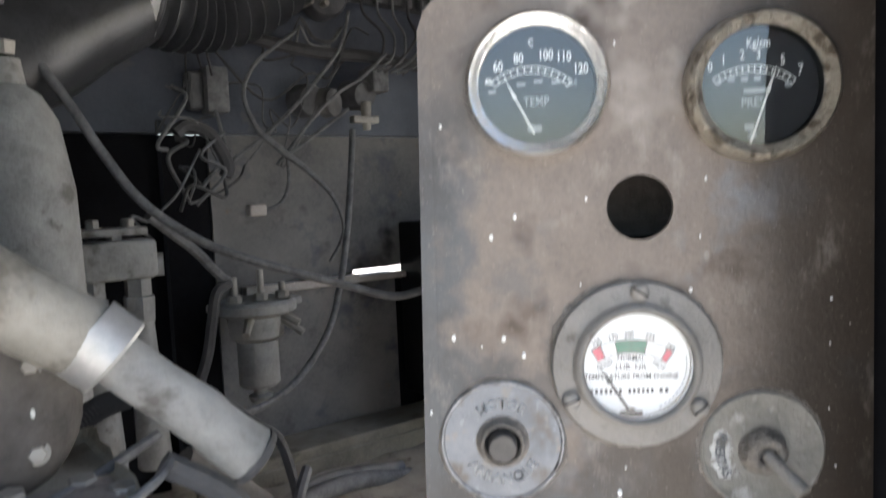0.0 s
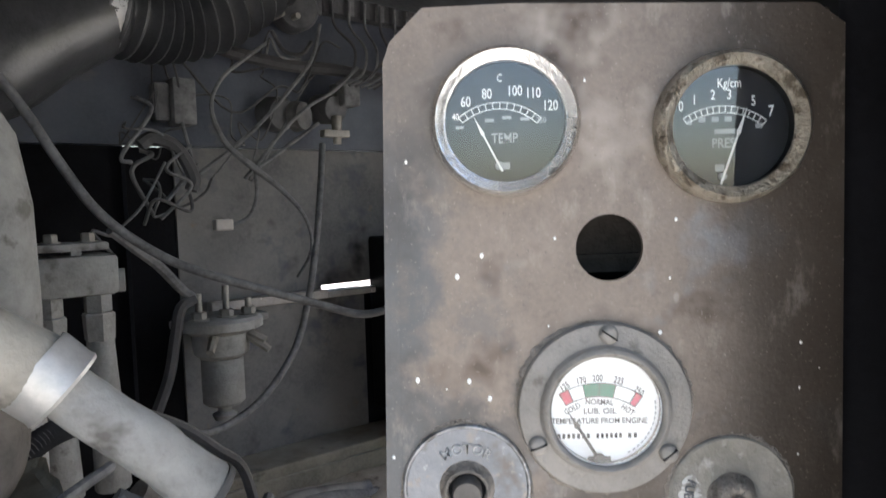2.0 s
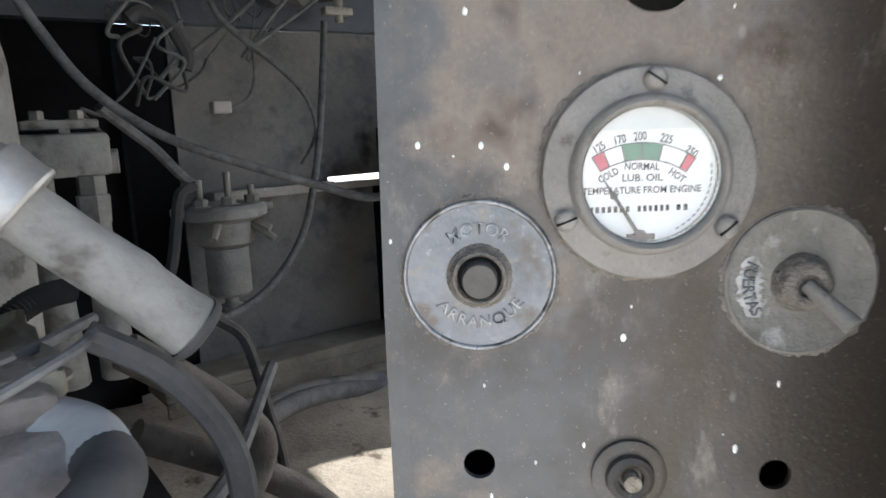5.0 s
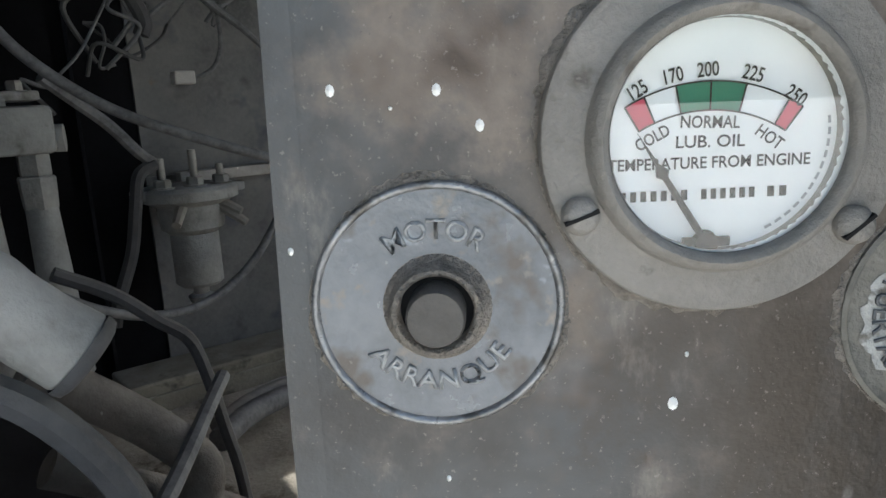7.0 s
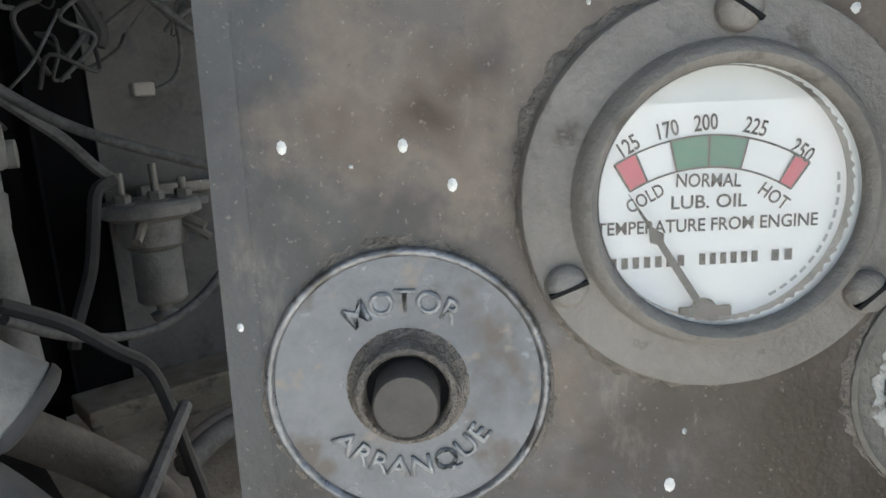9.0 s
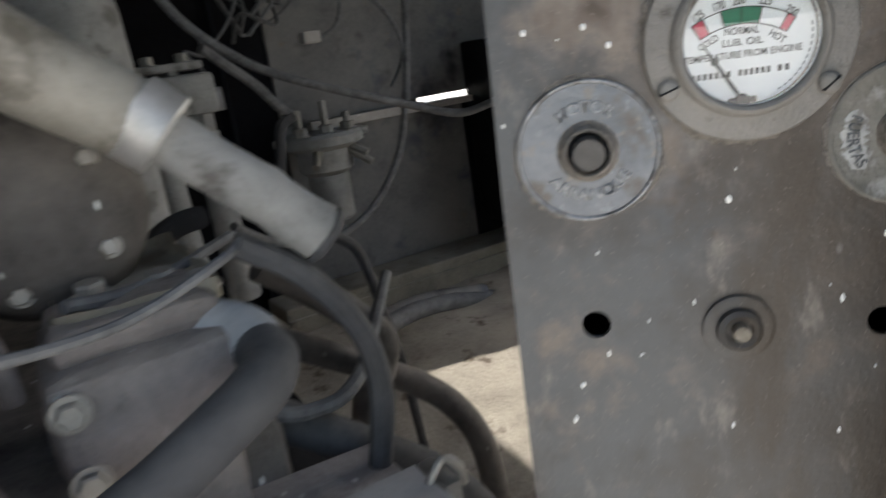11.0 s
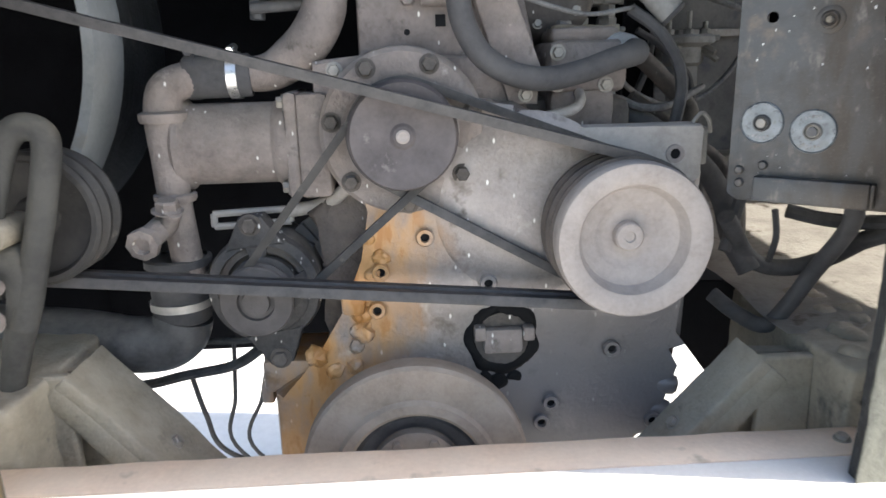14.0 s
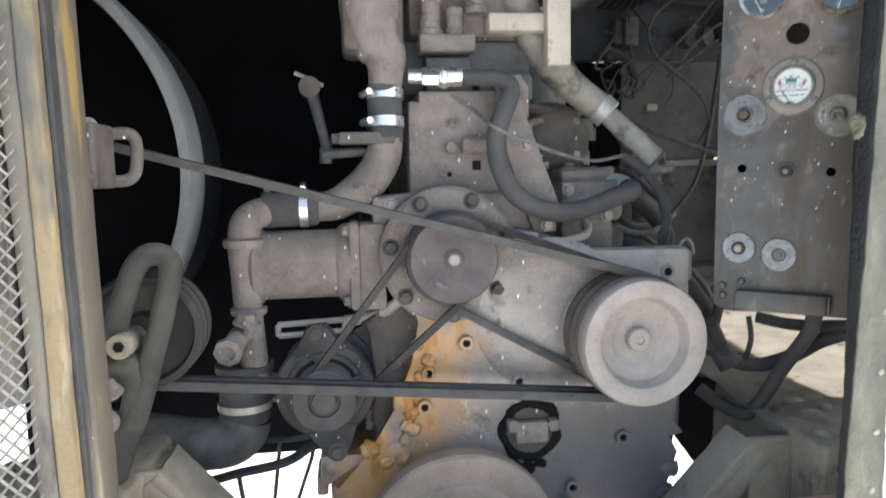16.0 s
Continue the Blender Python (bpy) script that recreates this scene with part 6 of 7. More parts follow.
def round_gauge(u, z, r, rim, label, numbers, extra, pivot, tip, arc_r, a0, a1, ticks):
    root = thing("gauge", label, "gauge", m=at_panel(u, z), group="gauges in the panel")
    bm = bmesh.new()
    lathe(bm, [(r * 1.0, 0.0), (r * 1.005, 0.004), (r * 0.975, 0.0095), (r * 0.92, 0.0118), (r * 0.865, 0.0105), (r * 0.825, 0.0085), (r * 0.80, 0.0080), (r * 0.785, 0.0062)], (0, 0, 0), (0, 0, 1), 72)
    smooth(part("bezel", bm, rim, root, local=True), 40)
    bm = bmesh.new()
    lathe(bm, [(0, 0.0), (r * 0.79, 0.0), (r * 0.795, 0.0062)], (0, 0, 0.0008), (0, 0, 1), 56)
    part("dial", bm, DIAL_BLACK, root, local=True)
    face = 0.0014
    bm = bmesh.new()
    sector(bm, *pivot, arc_r - 0.0002, arc_r + 0.0002, a0, a1, face)
    sector(bm, *pivot, arc_r - 0.0030, arc_r - 0.0026, a0, a1, face)
    for k in range(ticks + 1):
        a = a0 + (a1 - a0) * k / ticks
        sector(bm, *pivot, arc_r - 0.0030, arc_r, a - 0.45, a + 0.45, face, 1)
    for txt, x, y, s in numbers:
        lettering(bm, txt, s, (x, y), 0, 0, 0.72, lift=face)
    part("scale", bm, INK_WHITE, root, local=True)
    bm = bmesh.new()
    for txt, x, y, s in extra:
        if txt.startswith("#"):
            w = float(txt[1:])
            bar(bm, x - w / 2, y - s / 2, x + w / 2, y + s / 2, face)
        else:
            lettering(bm, txt, s, (x, y), 0, 0, 0.8, lift=face)
    part("caption", bm, INK_DIM, root, local=True)
    bm = bmesh.new()
    needle(bm, pivot, tip, 0.00045, 0.0006, 0.0030)
    part("needle", bm, INK_WHITE, root, local=True)
    bm = bmesh.new()
    lathe(bm, [(0, 0), (0.0019, 0), (0.0016, 0.0018), (0, 0.0022)], (*pivot, face), (0, 0, 1), 16)
    part("needle_cap", bm, INK_DIM, root, local=True)
    bm = bmesh.new()
    lathe(bm, [(0, 0.0068), (r * 0.797, 0.0068), (r * 0.797, 0.0060), (0, 0.0060)], (0, 0, 0), (0, 0, 1), 56)
    gl = part("glass", bm, GLASS, root, local=True)
    gl.visible_shadow = False
    return root


round_gauge(0.0545, 1.5070, 0.0323, CHROME, "round black temperature gauge with a worn chrome rim",
            [("C", -0.0018, 0.0190, 0.0046), ("40", -0.0212, 0.0030, 0.0042), ("60", -0.0166, 0.0093, 0.0062), ("80", -0.0074, 0.0124, 0.0062), ("100", 0.0046, 0.0133, 0.0062), ("110", 0.0125, 0.0122, 0.0062), ("120", 0.0198, 0.0066, 0.0062)],
            [("TEMP", -0.0002, -0.0068, 0.0060), ("#0.0035", -0.0195, -0.0015, 0.0012), ("#0.004", -0.0066, 0.0012, 0.0014), ("#0.004", 0.001, 0.0022, 0.0014), ("#0.004", 0.0088, 0.0014, 0.0014), ("250", 0.0158, 0.0006, 0.0036), ("#0.0058", -0.001, -0.0186, 0.003)],
            (-0.0028, -0.0184), (-0.0135, 0.0030), 0.0272, 129, 47, 12)
round_gauge(0.1505, 1.5018, 0.0323, BRASS_RIM, "round black pressure gauge with a pitted tarnished rim",
            [("Kg/cm", 0.0, 0.0186, 0.0056), ("0", -0.0205, 0.0094, 0.0060), ("1", -0.0148, 0.0120, 0.0060), ("2", -0.0069, 0.0138, 0.0060), ("3", 0.0000, 0.0138, 0.0060), ("5", 0.0102, 0.0108, 0.0060), ("7", 0.0176, 0.0062, 0.0066)],
            [("PRES", -0.0026, -0.0068, 0.0060), ("#0.002", -0.0168, 0.0026, 0.0022), ("#0.003", -0.0116, 0.0036, 0.0022), ("#0.003", -0.0060, 0.0036, 0.0022), ("#0.003", -0.0005, 0.0036, 0.0022), ("#0.003", 0.0125, 0.0004, 0.0022), ("#0.010", -0.0014, -0.0016, 0.0020), ("#0.004", -0.0042, -0.0172, 0.003)],
            (-0.0032, -0.0208), (0.0068, 0.0080), 0.0300, 123, 51, 14)


def crust(root, r, seed, wide=0.0018, high=0.0011):
    """Caked dust in the corner round a flange's foot."""
    rnd_ = random.Random(seed)
    bm = bmesh.new()
    n = 110
    prof = ((-0.4, 0.6), (0.1, 0.9), (0.6, 0.35), (1.0, -0.05))
    wob = [rnd_.uniform(0.35, 1.25) * (0.65 + 0.45 * math.sin(k * 0.17 + seed)) for k in range(n)]
    rings = [[bm.verts.new(((r + a * wide * wob[k]) * math.cos(2 * math.pi * k / n), (r + a * wide * wob[k]) * math.sin(2 * math.pi * k / n), max(0.0001, h * high * wob[k]))) for a, h in prof] for k in range(n)]
    for k in range(n):
        a, b = rings[k], rings[(k + 1) % n]
        for i in range(3):
            bm.faces.new((a[i], b[i], b[i + 1], a[i + 1]))
    smooth(part("dust_crust", bm, CRUST, root, "caked dust round the flange", local=True), 60)


def oil_gauge():
    root = thing("gauge", "white-faced oil temperature gauge in a heavy dusty flange", "gauge", m=at_panel(0.0952, 1.3808), group="gauges in the panel")
    bm = bmesh.new()
    lathe(bm, [(0.0380, 0.0), (0.0380, 0.0036), (0.0375, 0.0047), (0.0364, 0.0052), (0.0298, 0.0054), (0.0287, 0.0060), (0.0280, 0.0082), (0.0270, 0.0100), (0.0258, 0.0106), (0.0247, 0.0098), (0.0240, 0.0080), (0.0238, 0.0030)], (0, 0, 0), (0, 0, 1), 80)
    smooth(part("flange", bm, FLANGE, root, local=True), 35)
    bm = bmesh.new()
    lathe(bm, [(0, 0.0028), (0.0239, 0.0028), (0.0239, 0.0080)], (0, 0, 0), (0, 0, 1), 64)
    part("dial", bm, DIAL_WHITE, root, local=True)
    f = 0.0031
    px_, py_ = -0.0029, -0.0226
    ro, ri = 0.0340, 0.0281
    k = 0.995
    bm = bmesh.new()
    sector(bm, px_, py_, ri, ro, 101, 76.5, f)
    part("green_band", bm, INK_GREEN, root, "green normal band", local=True)
    bm = bmesh.new()
    sector(bm, px_, py_, ri, ro, 120, 112.5, f)
    sector(bm, px_, py_, ri, ro, 60.5, 55.0, f)
    part("red_band", bm, INK_RED, root, "red limit band", local=True)
    bm = bmesh.new()
    g2 = f + 0.00015
    sector(bm, px_, py_, ro - 0.00018, ro + 0.00018, 120, 55, g2, 40)
    sector(bm, px_, py_, ri - 0.00018, ri + 0.00018, 120, 55, g2, 40)
    for a in (120, 112.5, 101, 88.8, 76.5, 60.5, 55):
        sector(bm, px_, py_, ri, ro, a - 0.35, a + 0.35, g2, 1)
    for txt, x, y, turn in (("125", -0.0173, 0.0101, 31), ("170", -0.0101, 0.0127, 12), ("200", -0.0029, 0.0136, 3), ("225", 0.0063, 0.0123, -16), ("250", 0.0150, 0.0074, -36)):
        lettering(bm, txt, 0.0042, (x, y), 0, 0, 0.72, turn=turn, lift=g2)
    lettering(bm, "NORMAL", 0.0036, (-0.0023, 0.0029), 0, 0, 0.95, turn=-3, lift=g2, span=0.0122)
    lettering(bm, "COLD", 0.0036, (-0.0141, 0.0002), 0, 0, 0.95, turn=27, lift=g2, span=0.0075)
    lettering(bm, "HOT", 0.0036, (0.0100, -0.0008), 0, 0, 0.95, turn=-36, lift=g2, span=0.0062)
    lettering(bm, "LUB. OIL", 0.0036, (-0.0022, -0.0011), 0, 0, 1.05, turn=-1, lift=g2, span=0.0143)
    lettering(bm, "TEMPERATURE FROM ENGINE", 0.0035, (-0.0024, -0.0055), 0, 0, 0.97, turn=-0.5, lift=g2, span=0.0420)
    for x0, x1, n in ((-0.0209, -0.0058, 7), (-0.0038, 0.0082, 6), (0.0100, 0.0150, 2)):
        w = (x1 - x0) / n
        for k2 in range(n):
            bar(bm, x0 + k2 * w, -0.0132, x0 + k2 * w + 0.58 * w, -0.0110, g2)
    part("printing", bm, INK_BLACK, root, local=True)
    bm = bmesh.new()
    for k2 in range(12):
        a = -64 + 6.2 * k2
        sector(bm, 0, 0, 0.0219, 0.0225, a, a + 4.0, g2, 3)
    part("small_print", bm, INK_DIM, root, "faded grey bars of small print", local=True)
    bm = bmesh.new()
    needle(bm, (px_, py_), (-0.0176, 0.0015), 0.00075, 0.0004, 0.0044, 0.05)
    for sx in (-1, 1):
        box(bm, (px_ + sx * 0.0035 - 0.0016, py_ - 0.0008, 0.0034), (px_ + sx * 0.0035 + 0.0016, py_ + 0.0014, 0.0046), 0.0004)
    lathe(bm, [(0, 0), (0.0028, 0), (0.0024, 0.0022), (0, 0.0026)], (px_, py_, f), (0, 0, 1), 18)
    part("needle", bm, INK_BLACK, root, local=True)
    bm = bmesh.new()
    lathe(bm, [(0, 0.0076), (0.0240, 0.0076), (0.0240, 0.0069), (0, 0.0069)], (0, 0, 0), (0, 0, 1), 56)
    gl = part("glass", bm, GLASS, root, local=True)
    gl.visible_shadow = False
    crust(root, 0.0381, 7, 0.0026, 0.0018)
    for a, turn in ((87, -35), (207, 20), (-36, 40)):
        bm = bmesh.new()
        c = Vector((0.0334 * math.cos(radians(a)), 0.0334 * math.sin(radians(a)), 0.0050))
        lathe(bm, [(0.0041, 0.0), (0.0042, 0.0014), (0.0036, 0.0030), (0.0022, 0.0039), (0.0, 0.0041)], c, (0, 0, 1), 24)
        screw = part("screw", bm, FLANGE, root, local=True)
        smooth(screw)
        bm = bmesh.new()
        box(bm, (-0.0038, -0.0004, 0.0), (0.0038, 0.0004, 0.0042), 0.0, Matrix.Translation(c) @ Matrix.Rotation(radians(turn), 4, "Z"))
        part("slot", bm, BLACK, screw, local=True)
    return root


oil_gauge()


def starter_button():
    root = thing("starter_button", "round grey starter push button with embossed nameplate ring", "button", m=at_panel(0.0337, 1.3455))
    bm = bmesh.new()
    lathe(bm, [(0.0287, 0.0), (0.0287, 0.0014), (0.0270, 0.0014), (0.0112, 0.0016), (0.0112, 0.0)], (0, 0, 0), (0, 0, 1), 72)
    smooth(part("nameplate", bm, NAMEPLATE, root, local=True), 40)
    bm = bmesh.new()
    lathe(bm, [(0.0288, 0.0006), (0.0288, 0.0018), (0.0282, 0.0025), (0.0274, 0.0024), (0.0268, 0.0013)], (0, 0, 0), (0, 0, 1), 90)
    smooth(part("rolled_rim", bm, RIM_WORN, root, "worn bright rim", local=True), 60)
    crust(root, 0.0289, 3)
    bm = bmesh.new()
    lettering(bm, "MOTOR", 0.0066, (0, 0), 0.0178, 0.0006, 0.92, lift=0.0015, span=0.0235)
    part("embossed_word", bm, LETTER_PALE, root, "pale worn embossed lettering", local=True)
    bm = bmesh.new()
    lettering(bm, "ARRANQUE", 0.0064, (0, 0), -0.0178, 0.0006, 0.92, lift=0.0015, span=0.0355)
    part("embossed_word", bm, LETTER_PALE, root, "pale worn embossed lettering", local=True)
    bm = bmesh.new()
    lathe(bm, [(0.0132, 0.0012), (0.0116, 0.0020), (0.0106, 0.0040), (0.0102, 0.0062), (0.0098, 0.0070), (0.0090, 0.0072), (0.0084, 0.0066), (0.0082, 0.001)], (0, 0, 0), (0, 0, 1), 44)
    smooth(part("bushing", bm, CRUST, root, "dust-caked threaded bushing", local=True), 45)
    bm = bmesh.new()
    lathe(bm, [(0.0066, 0.0005), (0.0065, 0.0108), (0.0060, 0.0117), (0.0, 0.0119)], (0, 0, 0), (0, 0, 1), 36)
    smooth(part("plunger", bm, PLUNGER, root, "grimy dark plunger", local=True), 45)
    # black ring painted as the shade round the plunger
    bm = bmesh.new()
    lathe(bm, [(0.0083, 0.003), (0.0062, 0.003)], (0, 0, 0), (0, 0, 1), 36)
    part("gap", bm, BLACK, root, local=True)
    return root


starter_button()


def toggle_switch():
    root = thing("toggle_switch", "toggle switch pointing down on a dust-covered round nameplate", "switch", m=at_panel(0.1510, 1.3390))
    bm = bmesh.new()
    lathe(bm, [(0.0275, 0.0), (0.0275, 0.0012), (0.0266, 0.0018), (0.0258, 0.0012), (0.0, 0.0014)], (0, 0, 0), (0, 0, 1), 64)
    smooth(part("nameplate", bm, NAMEPLATE_OLD, root, local=True), 40)
    crust(root, 0.0277, 5)
    bm = bmesh.new()
    lettering(bm, "PUERTAS", 0.0060, (0, 0), -0.0192, 0.0004, 0.85, turn=-84, lift=0.0016)
    part("embossed_lettering", bm, LETTER_DARK, root, "worn dark lettering", local=True)
    bm = bmesh.new()
    rnd_ = random.Random(21)
    inner, outer = [], []
    for k in range(25):
        a = radians(146 + 76 * k / 24)
        e = min(1.0, k / 4, (24 - k) / 4)
        ri = 0.0192 - e * rnd_.uniform(0.0035, 0.0062)
        ro = 0.0192 + e * rnd_.uniform(0.0030, 0.0052)
        inner.append(bm.verts.new((ri * math.cos(a), ri * math.sin(a), 0.00145)))
        outer.append(bm.verts.new((ro * math.cos(a), ro * math.sin(a), 0.00145)))
    for k in range(24):
        bm.faces.new((inner[k], outer[k], outer[k + 1], inner[k + 1]))
    part("worn_patch", bm, PALE_WEAR, root, "pale patch rubbed bare under the lettering", local=True)
    bm = bmesh.new()
    lathe(bm, [(0.0112, 0.0010), (0.0104, 0.0034), (0.0092, 0.0066), (0.0080, 0.0084), (0.0062, 0.0092), (0.0044, 0.0084), (0.0040, 0.0050), (0.0, 0.0050)], (0, 0, 0), (0, 0, 1), 30)
    for v in bm.verts:
        v.co += 0.0007 * noise.noise_vector(v.co * 260)
    smooth(part("bushing", bm, CRUST, root, "tan dust-caked bushing", local=True), 60)
    bm = bmesh.new()
    rod(bm, (0, 0, 0.006), (0.0105, -0.0120, 0.0195), 0.0026, 0.0037, 16)
    smooth(part("lever", bm, FLANGE, root, local=True), 45)
    return root


toggle_switch()


def round_plate(u, z, r, label, bright):
    root = thing("switch_plate", label, "plate", m=at_panel(u, z), group="round plates low on the panel")
    bm = bmesh.new()
    lathe(bm, [(r, 0.0), (r, 0.0014), (r - 0.001, 0.0022), (r - 0.002, 0.0012), (0.009, 0.0013), (0.0, 0.0013)], (0, 0, 0), (0, 0, 1), 56)
    smooth(part("disc", bm, PLATE_BRIGHT, root, local=True), 40)
    bm = bmesh.new()
    lathe(bm, [(0.0098, 0.001), (0.0095, 0.004), (0.0080, 0.0055), (0.0072, 0.0045), (0.0070, 0.002), (0.0, 0.002)], (0, 0, 0), (0, 0, 1), 32)
    smooth(part("collar", bm, STEEL if bright else PANEL, root, local=True), 40)
    bm = bmesh.new()
    lathe(bm, [(0.0055, 0.0015), (0.0052, 0.0065), (0.0, 0.0072)], (0, 0, 0), (0, 0, 1), 20)
    smooth(part("stud", bm, DEVICE if bright else STEEL, root, local=True), 40)
    bm = bmesh.new()
    for k in range(5):
        sector(bm, 0, 0, 0.0150, 0.0185, 236 + 14 * k, 245 + 14 * k, 0.0022, 3)
    part("lower_lettering_bars", bm, RIM_WORN, root, local=True)
    if bright:
        bm = bmesh.new()
        for k in range(5):
            sector(bm, 0, 0, 0.0150, 0.0185, 62 + 13 * k, 70 + 13 * k, 0.0022, 3)
        part("upper_lettering_bars", bm, RIM_WORN, root, local=True)
    return root


round_plate(0.0290, 1.1535, 0.0238, "dull polished round switch plate low on the panel", False)
round_plate(0.0830, 1.1455, 0.0245, "bright polished round switch plate low on the panel", True)
stud = thing("panel_stud", "dusty round stud with washer on the panel", "stud", m=at_panel(0.0890, 1.2640))
bm = bmesh.new()
lathe(bm, [(0.0145, 0.0), (0.0145, 0.0018), (0.0120, 0.0026), (0.0095, 0.0024), (0.0090, 0.0050), (0.0070, 0.0062), (0.0050, 0.0050), (0.0045, 0.0030), (0, 0.0030)], (0, 0, 0), (0, 0, 1), 40)
smooth(part("washer", bm, PANEL, stud, local=True), 40)
bm = bmesh.new()
lathe(bm, [(0.0034, 0.002), (0.0034, 0.0085), (0.0, 0.0092)], (0, 0, 0), (0, 0, 1), 14)
smooth(part("pin", bm, BRASS_RIM, stud, local=True), 40)
# ---- behind the panel: bulkhead devices and wiring ----
def cable(pts, r, material, label, name="cable", group="loose wiring", per=7, seg=8):
    bm = bmesh.new()
    pipe(bm, pts, r, per, seg)
    ob = part(name, bm, material, None)
    smooth(ob)
    return tagged(ob, label, "cable", group)


# corrugated air hose
duct = thing("air_duct", "fat corrugated black air hose with a steel clamp", "hose", (0.240, 0.908, 1.772))
bm = bmesh.new()
path = catmull([(0.063, 0.889, 1.802), (0.135, 0.885, 1.779), (0.211, 0.900, 1.780), (0.297, 0.905, 1.812), (0.398, 0.919, 1.894), (0.489, 0.914, 1.993)], 26)
rr = [0.066 + 0.0095 * math.sin(k * 1.05) for k in range(len(path))]
sweep(bm, path, rr, 26)
smooth(part("corrugated_sleeve", bm, DUCT, duct), 70)
bm = bmesh.new()
clamp_band(bm, (0.127, 0.885, 1.779), Vector((0.170, 0.883, 1.777)) - Vector((0.107, 0.886, 1.784)), 0.070, 0.022, False)
smooth(part("hose_clamp", bm, ZINC, duct), 40)
pipe_b = thing("intake_pipe", "dark dusty intake pipe joined to the corrugated hose", "pipe", (0.042, 0.871, 1.722))
bm = bmesh.new()
pipe(bm, [(-0.129, 0.841, 1.654), (-0.043, 0.856, 1.687), (0.035, 0.871, 1.733), (0.123, 0.886, 1.781)], [0.09, 0.088, 0.075, 0.066], 6, 26)
smooth(part("tube", bm, DUCT, pipe_b))

# round relay and the terminal strip
relay = thing("starter_relay", "round black relay on the bulkhead", "relay", (0.493, 1.019, 1.850))
bm = bmesh.new()
lathe(bm, [(0, 0), (0.042, 0), (0.042, 0.05), (0.036, 0.058), (0, 0.06)], (0.498, 1.023, 1.854), (-0.2, -1, -0.1), 30)
smooth(part("can", bm, DEVICE, relay), 40)
for dx in (-0.016, 0.016):
    bm = bmesh.new()
    p = Vector((0.461, 0.963, 1.836)) + Vector((dx, 0, -0.006))
    rod(bm, p + Vector((0, 0.03, 0)), p + Vector((0, -0.012, 0)), 0.006, seg=8)
    part("terminal", bm, STEEL, relay)
bm = bmesh.new()
box(bm, Vector((0.514, 0.999, 1.866)) - Vector((0.0, 0.02, 0.02)), Vector((0.531, 0.998, 1.871)) + Vector((0.015, 0.01, 0.02)), 0.003)
part("side_box", bm, DEVICE, relay)
strip = thing("terminal_strip", "grey terminal strip with a row of wires on the bulkhead", "terminal strip", (0.673, 1.009, 1.886))
bm = bmesh.new()
q0, q1 = Vector((0.550, 1.006, 1.884)), Vector((0.843, 0.989, 1.875))
dd = (q1 - q0)
ang = math.atan2(dd.z, dd.x)
sm = Matrix.Translation((q0 + q1) / 2) @ Matrix.Rotation(-ang, 4, "Y")
box(bm, (-dd.length / 2, -0.02, -0.03), (dd.length / 2, 0.012, 0.03), 0.003, sm)
part("base", bm, DEVICE, strip)
for k in range(8):
    bm = bmesh.new()
    xk = -dd.length / 2 + 0.02 + k * (dd.length - 0.04) / 7
    box(bm, (xk - 0.010, -0.032, -0.034), (xk + 0.006, -0.018, 0.034), 0.002, sm)
    part("terminal", bm, WIRE_GREY if k % 2 else DEVICE, strip)
for k in range(7):
    x = 600 + 26 * k
    a = Vector((0.564, 0.967, 1.827)).lerp(Vector((0.775, 0.954, 1.827)), k / 6)
    b = Vector((0.574, 0.936, 1.719)).lerp(Vector((0.658, 0.932, 1.714)), k / 6)
    cable([a + Vector((0, 0, 0.05)), a, a.lerp(b, 0.45) + Vector((0.018, -0.02, 0)), b + Vector((0.01 * (k % 3), -0.01, 0.01)), b + Vector((-0.03, 0.0, -0.012))], 0.0028, WIRE_GREY if k % 3 else HOSE_GREY, "grey wire from the terminal strip", "wire")
# sheathed harness along the bulkhead
cable([(0.289, 0.992, 1.771), (0.370, 0.987, 1.754), (0.470, 0.981, 1.742), (0.578, 0.975, 1.741), (0.698, 0.968, 1.728), (0.845, 0.959, 1.708)], 0.012, HOSE_GREY, "taped grey wiring harness along the bulkhead", "harness")

# two solenoid switches low on the blue sheet
for k, (c, r, lab) in enumerate((((0.446, 1.011, 1.655), 0.033, "dusty round solenoid with a cream cap"), ((0.555, 0.995, 1.669), 0.030, "black solenoid switch with brass terminal"))):
    sol = thing("solenoid", lab, "solenoid", c, group="solenoids on the bulkhead")
    bm = bmesh.new()
    lathe(bm, [(0, 0), (r, 0), (r, 0.05), (r * 0.85, 0.058), (0, 0.06)], Vector(c) + Vector((0, 0.03, 0)), (0.1, -1, -0.1), 28)
    smooth(part("can", bm, DEVICE, sol), 40)
    bm = bmesh.new()
    if k == 0:
        lathe(bm, [(0, 0), (r * 0.9, 0), (r * 0.8, 0.022), (0, 0.024)], Vector(c) + Vector((0.036, -0.02, -0.008)), (0.5, -1, 0), 22)
        smooth(part("cap", bm, WALL_TAN, sol), 40)
    else:
        box(bm, Vector(c) + Vector((0.012, -0.05, 0.0)), Vector(c) + Vector((0.050, 0.01, 0.048)), 0.004)
        part("side_cover", bm, WIRE_GREY, sol)
        bm = bmesh.new()
        rod(bm, Vector(c) + Vector((0.004, -0.03, -0.02)), Vector(c) + Vector((0.004, -0.03, -0.075)), 0.011, 0.008, 12)
        box(bm, Vector(c) + Vector((-0.03, -0.04, -0.062)), Vector(c) + Vector((0.028, -0.02, -0.048)), 0.002)
        smooth(part("terminal", bm, STEEL, sol), 35)
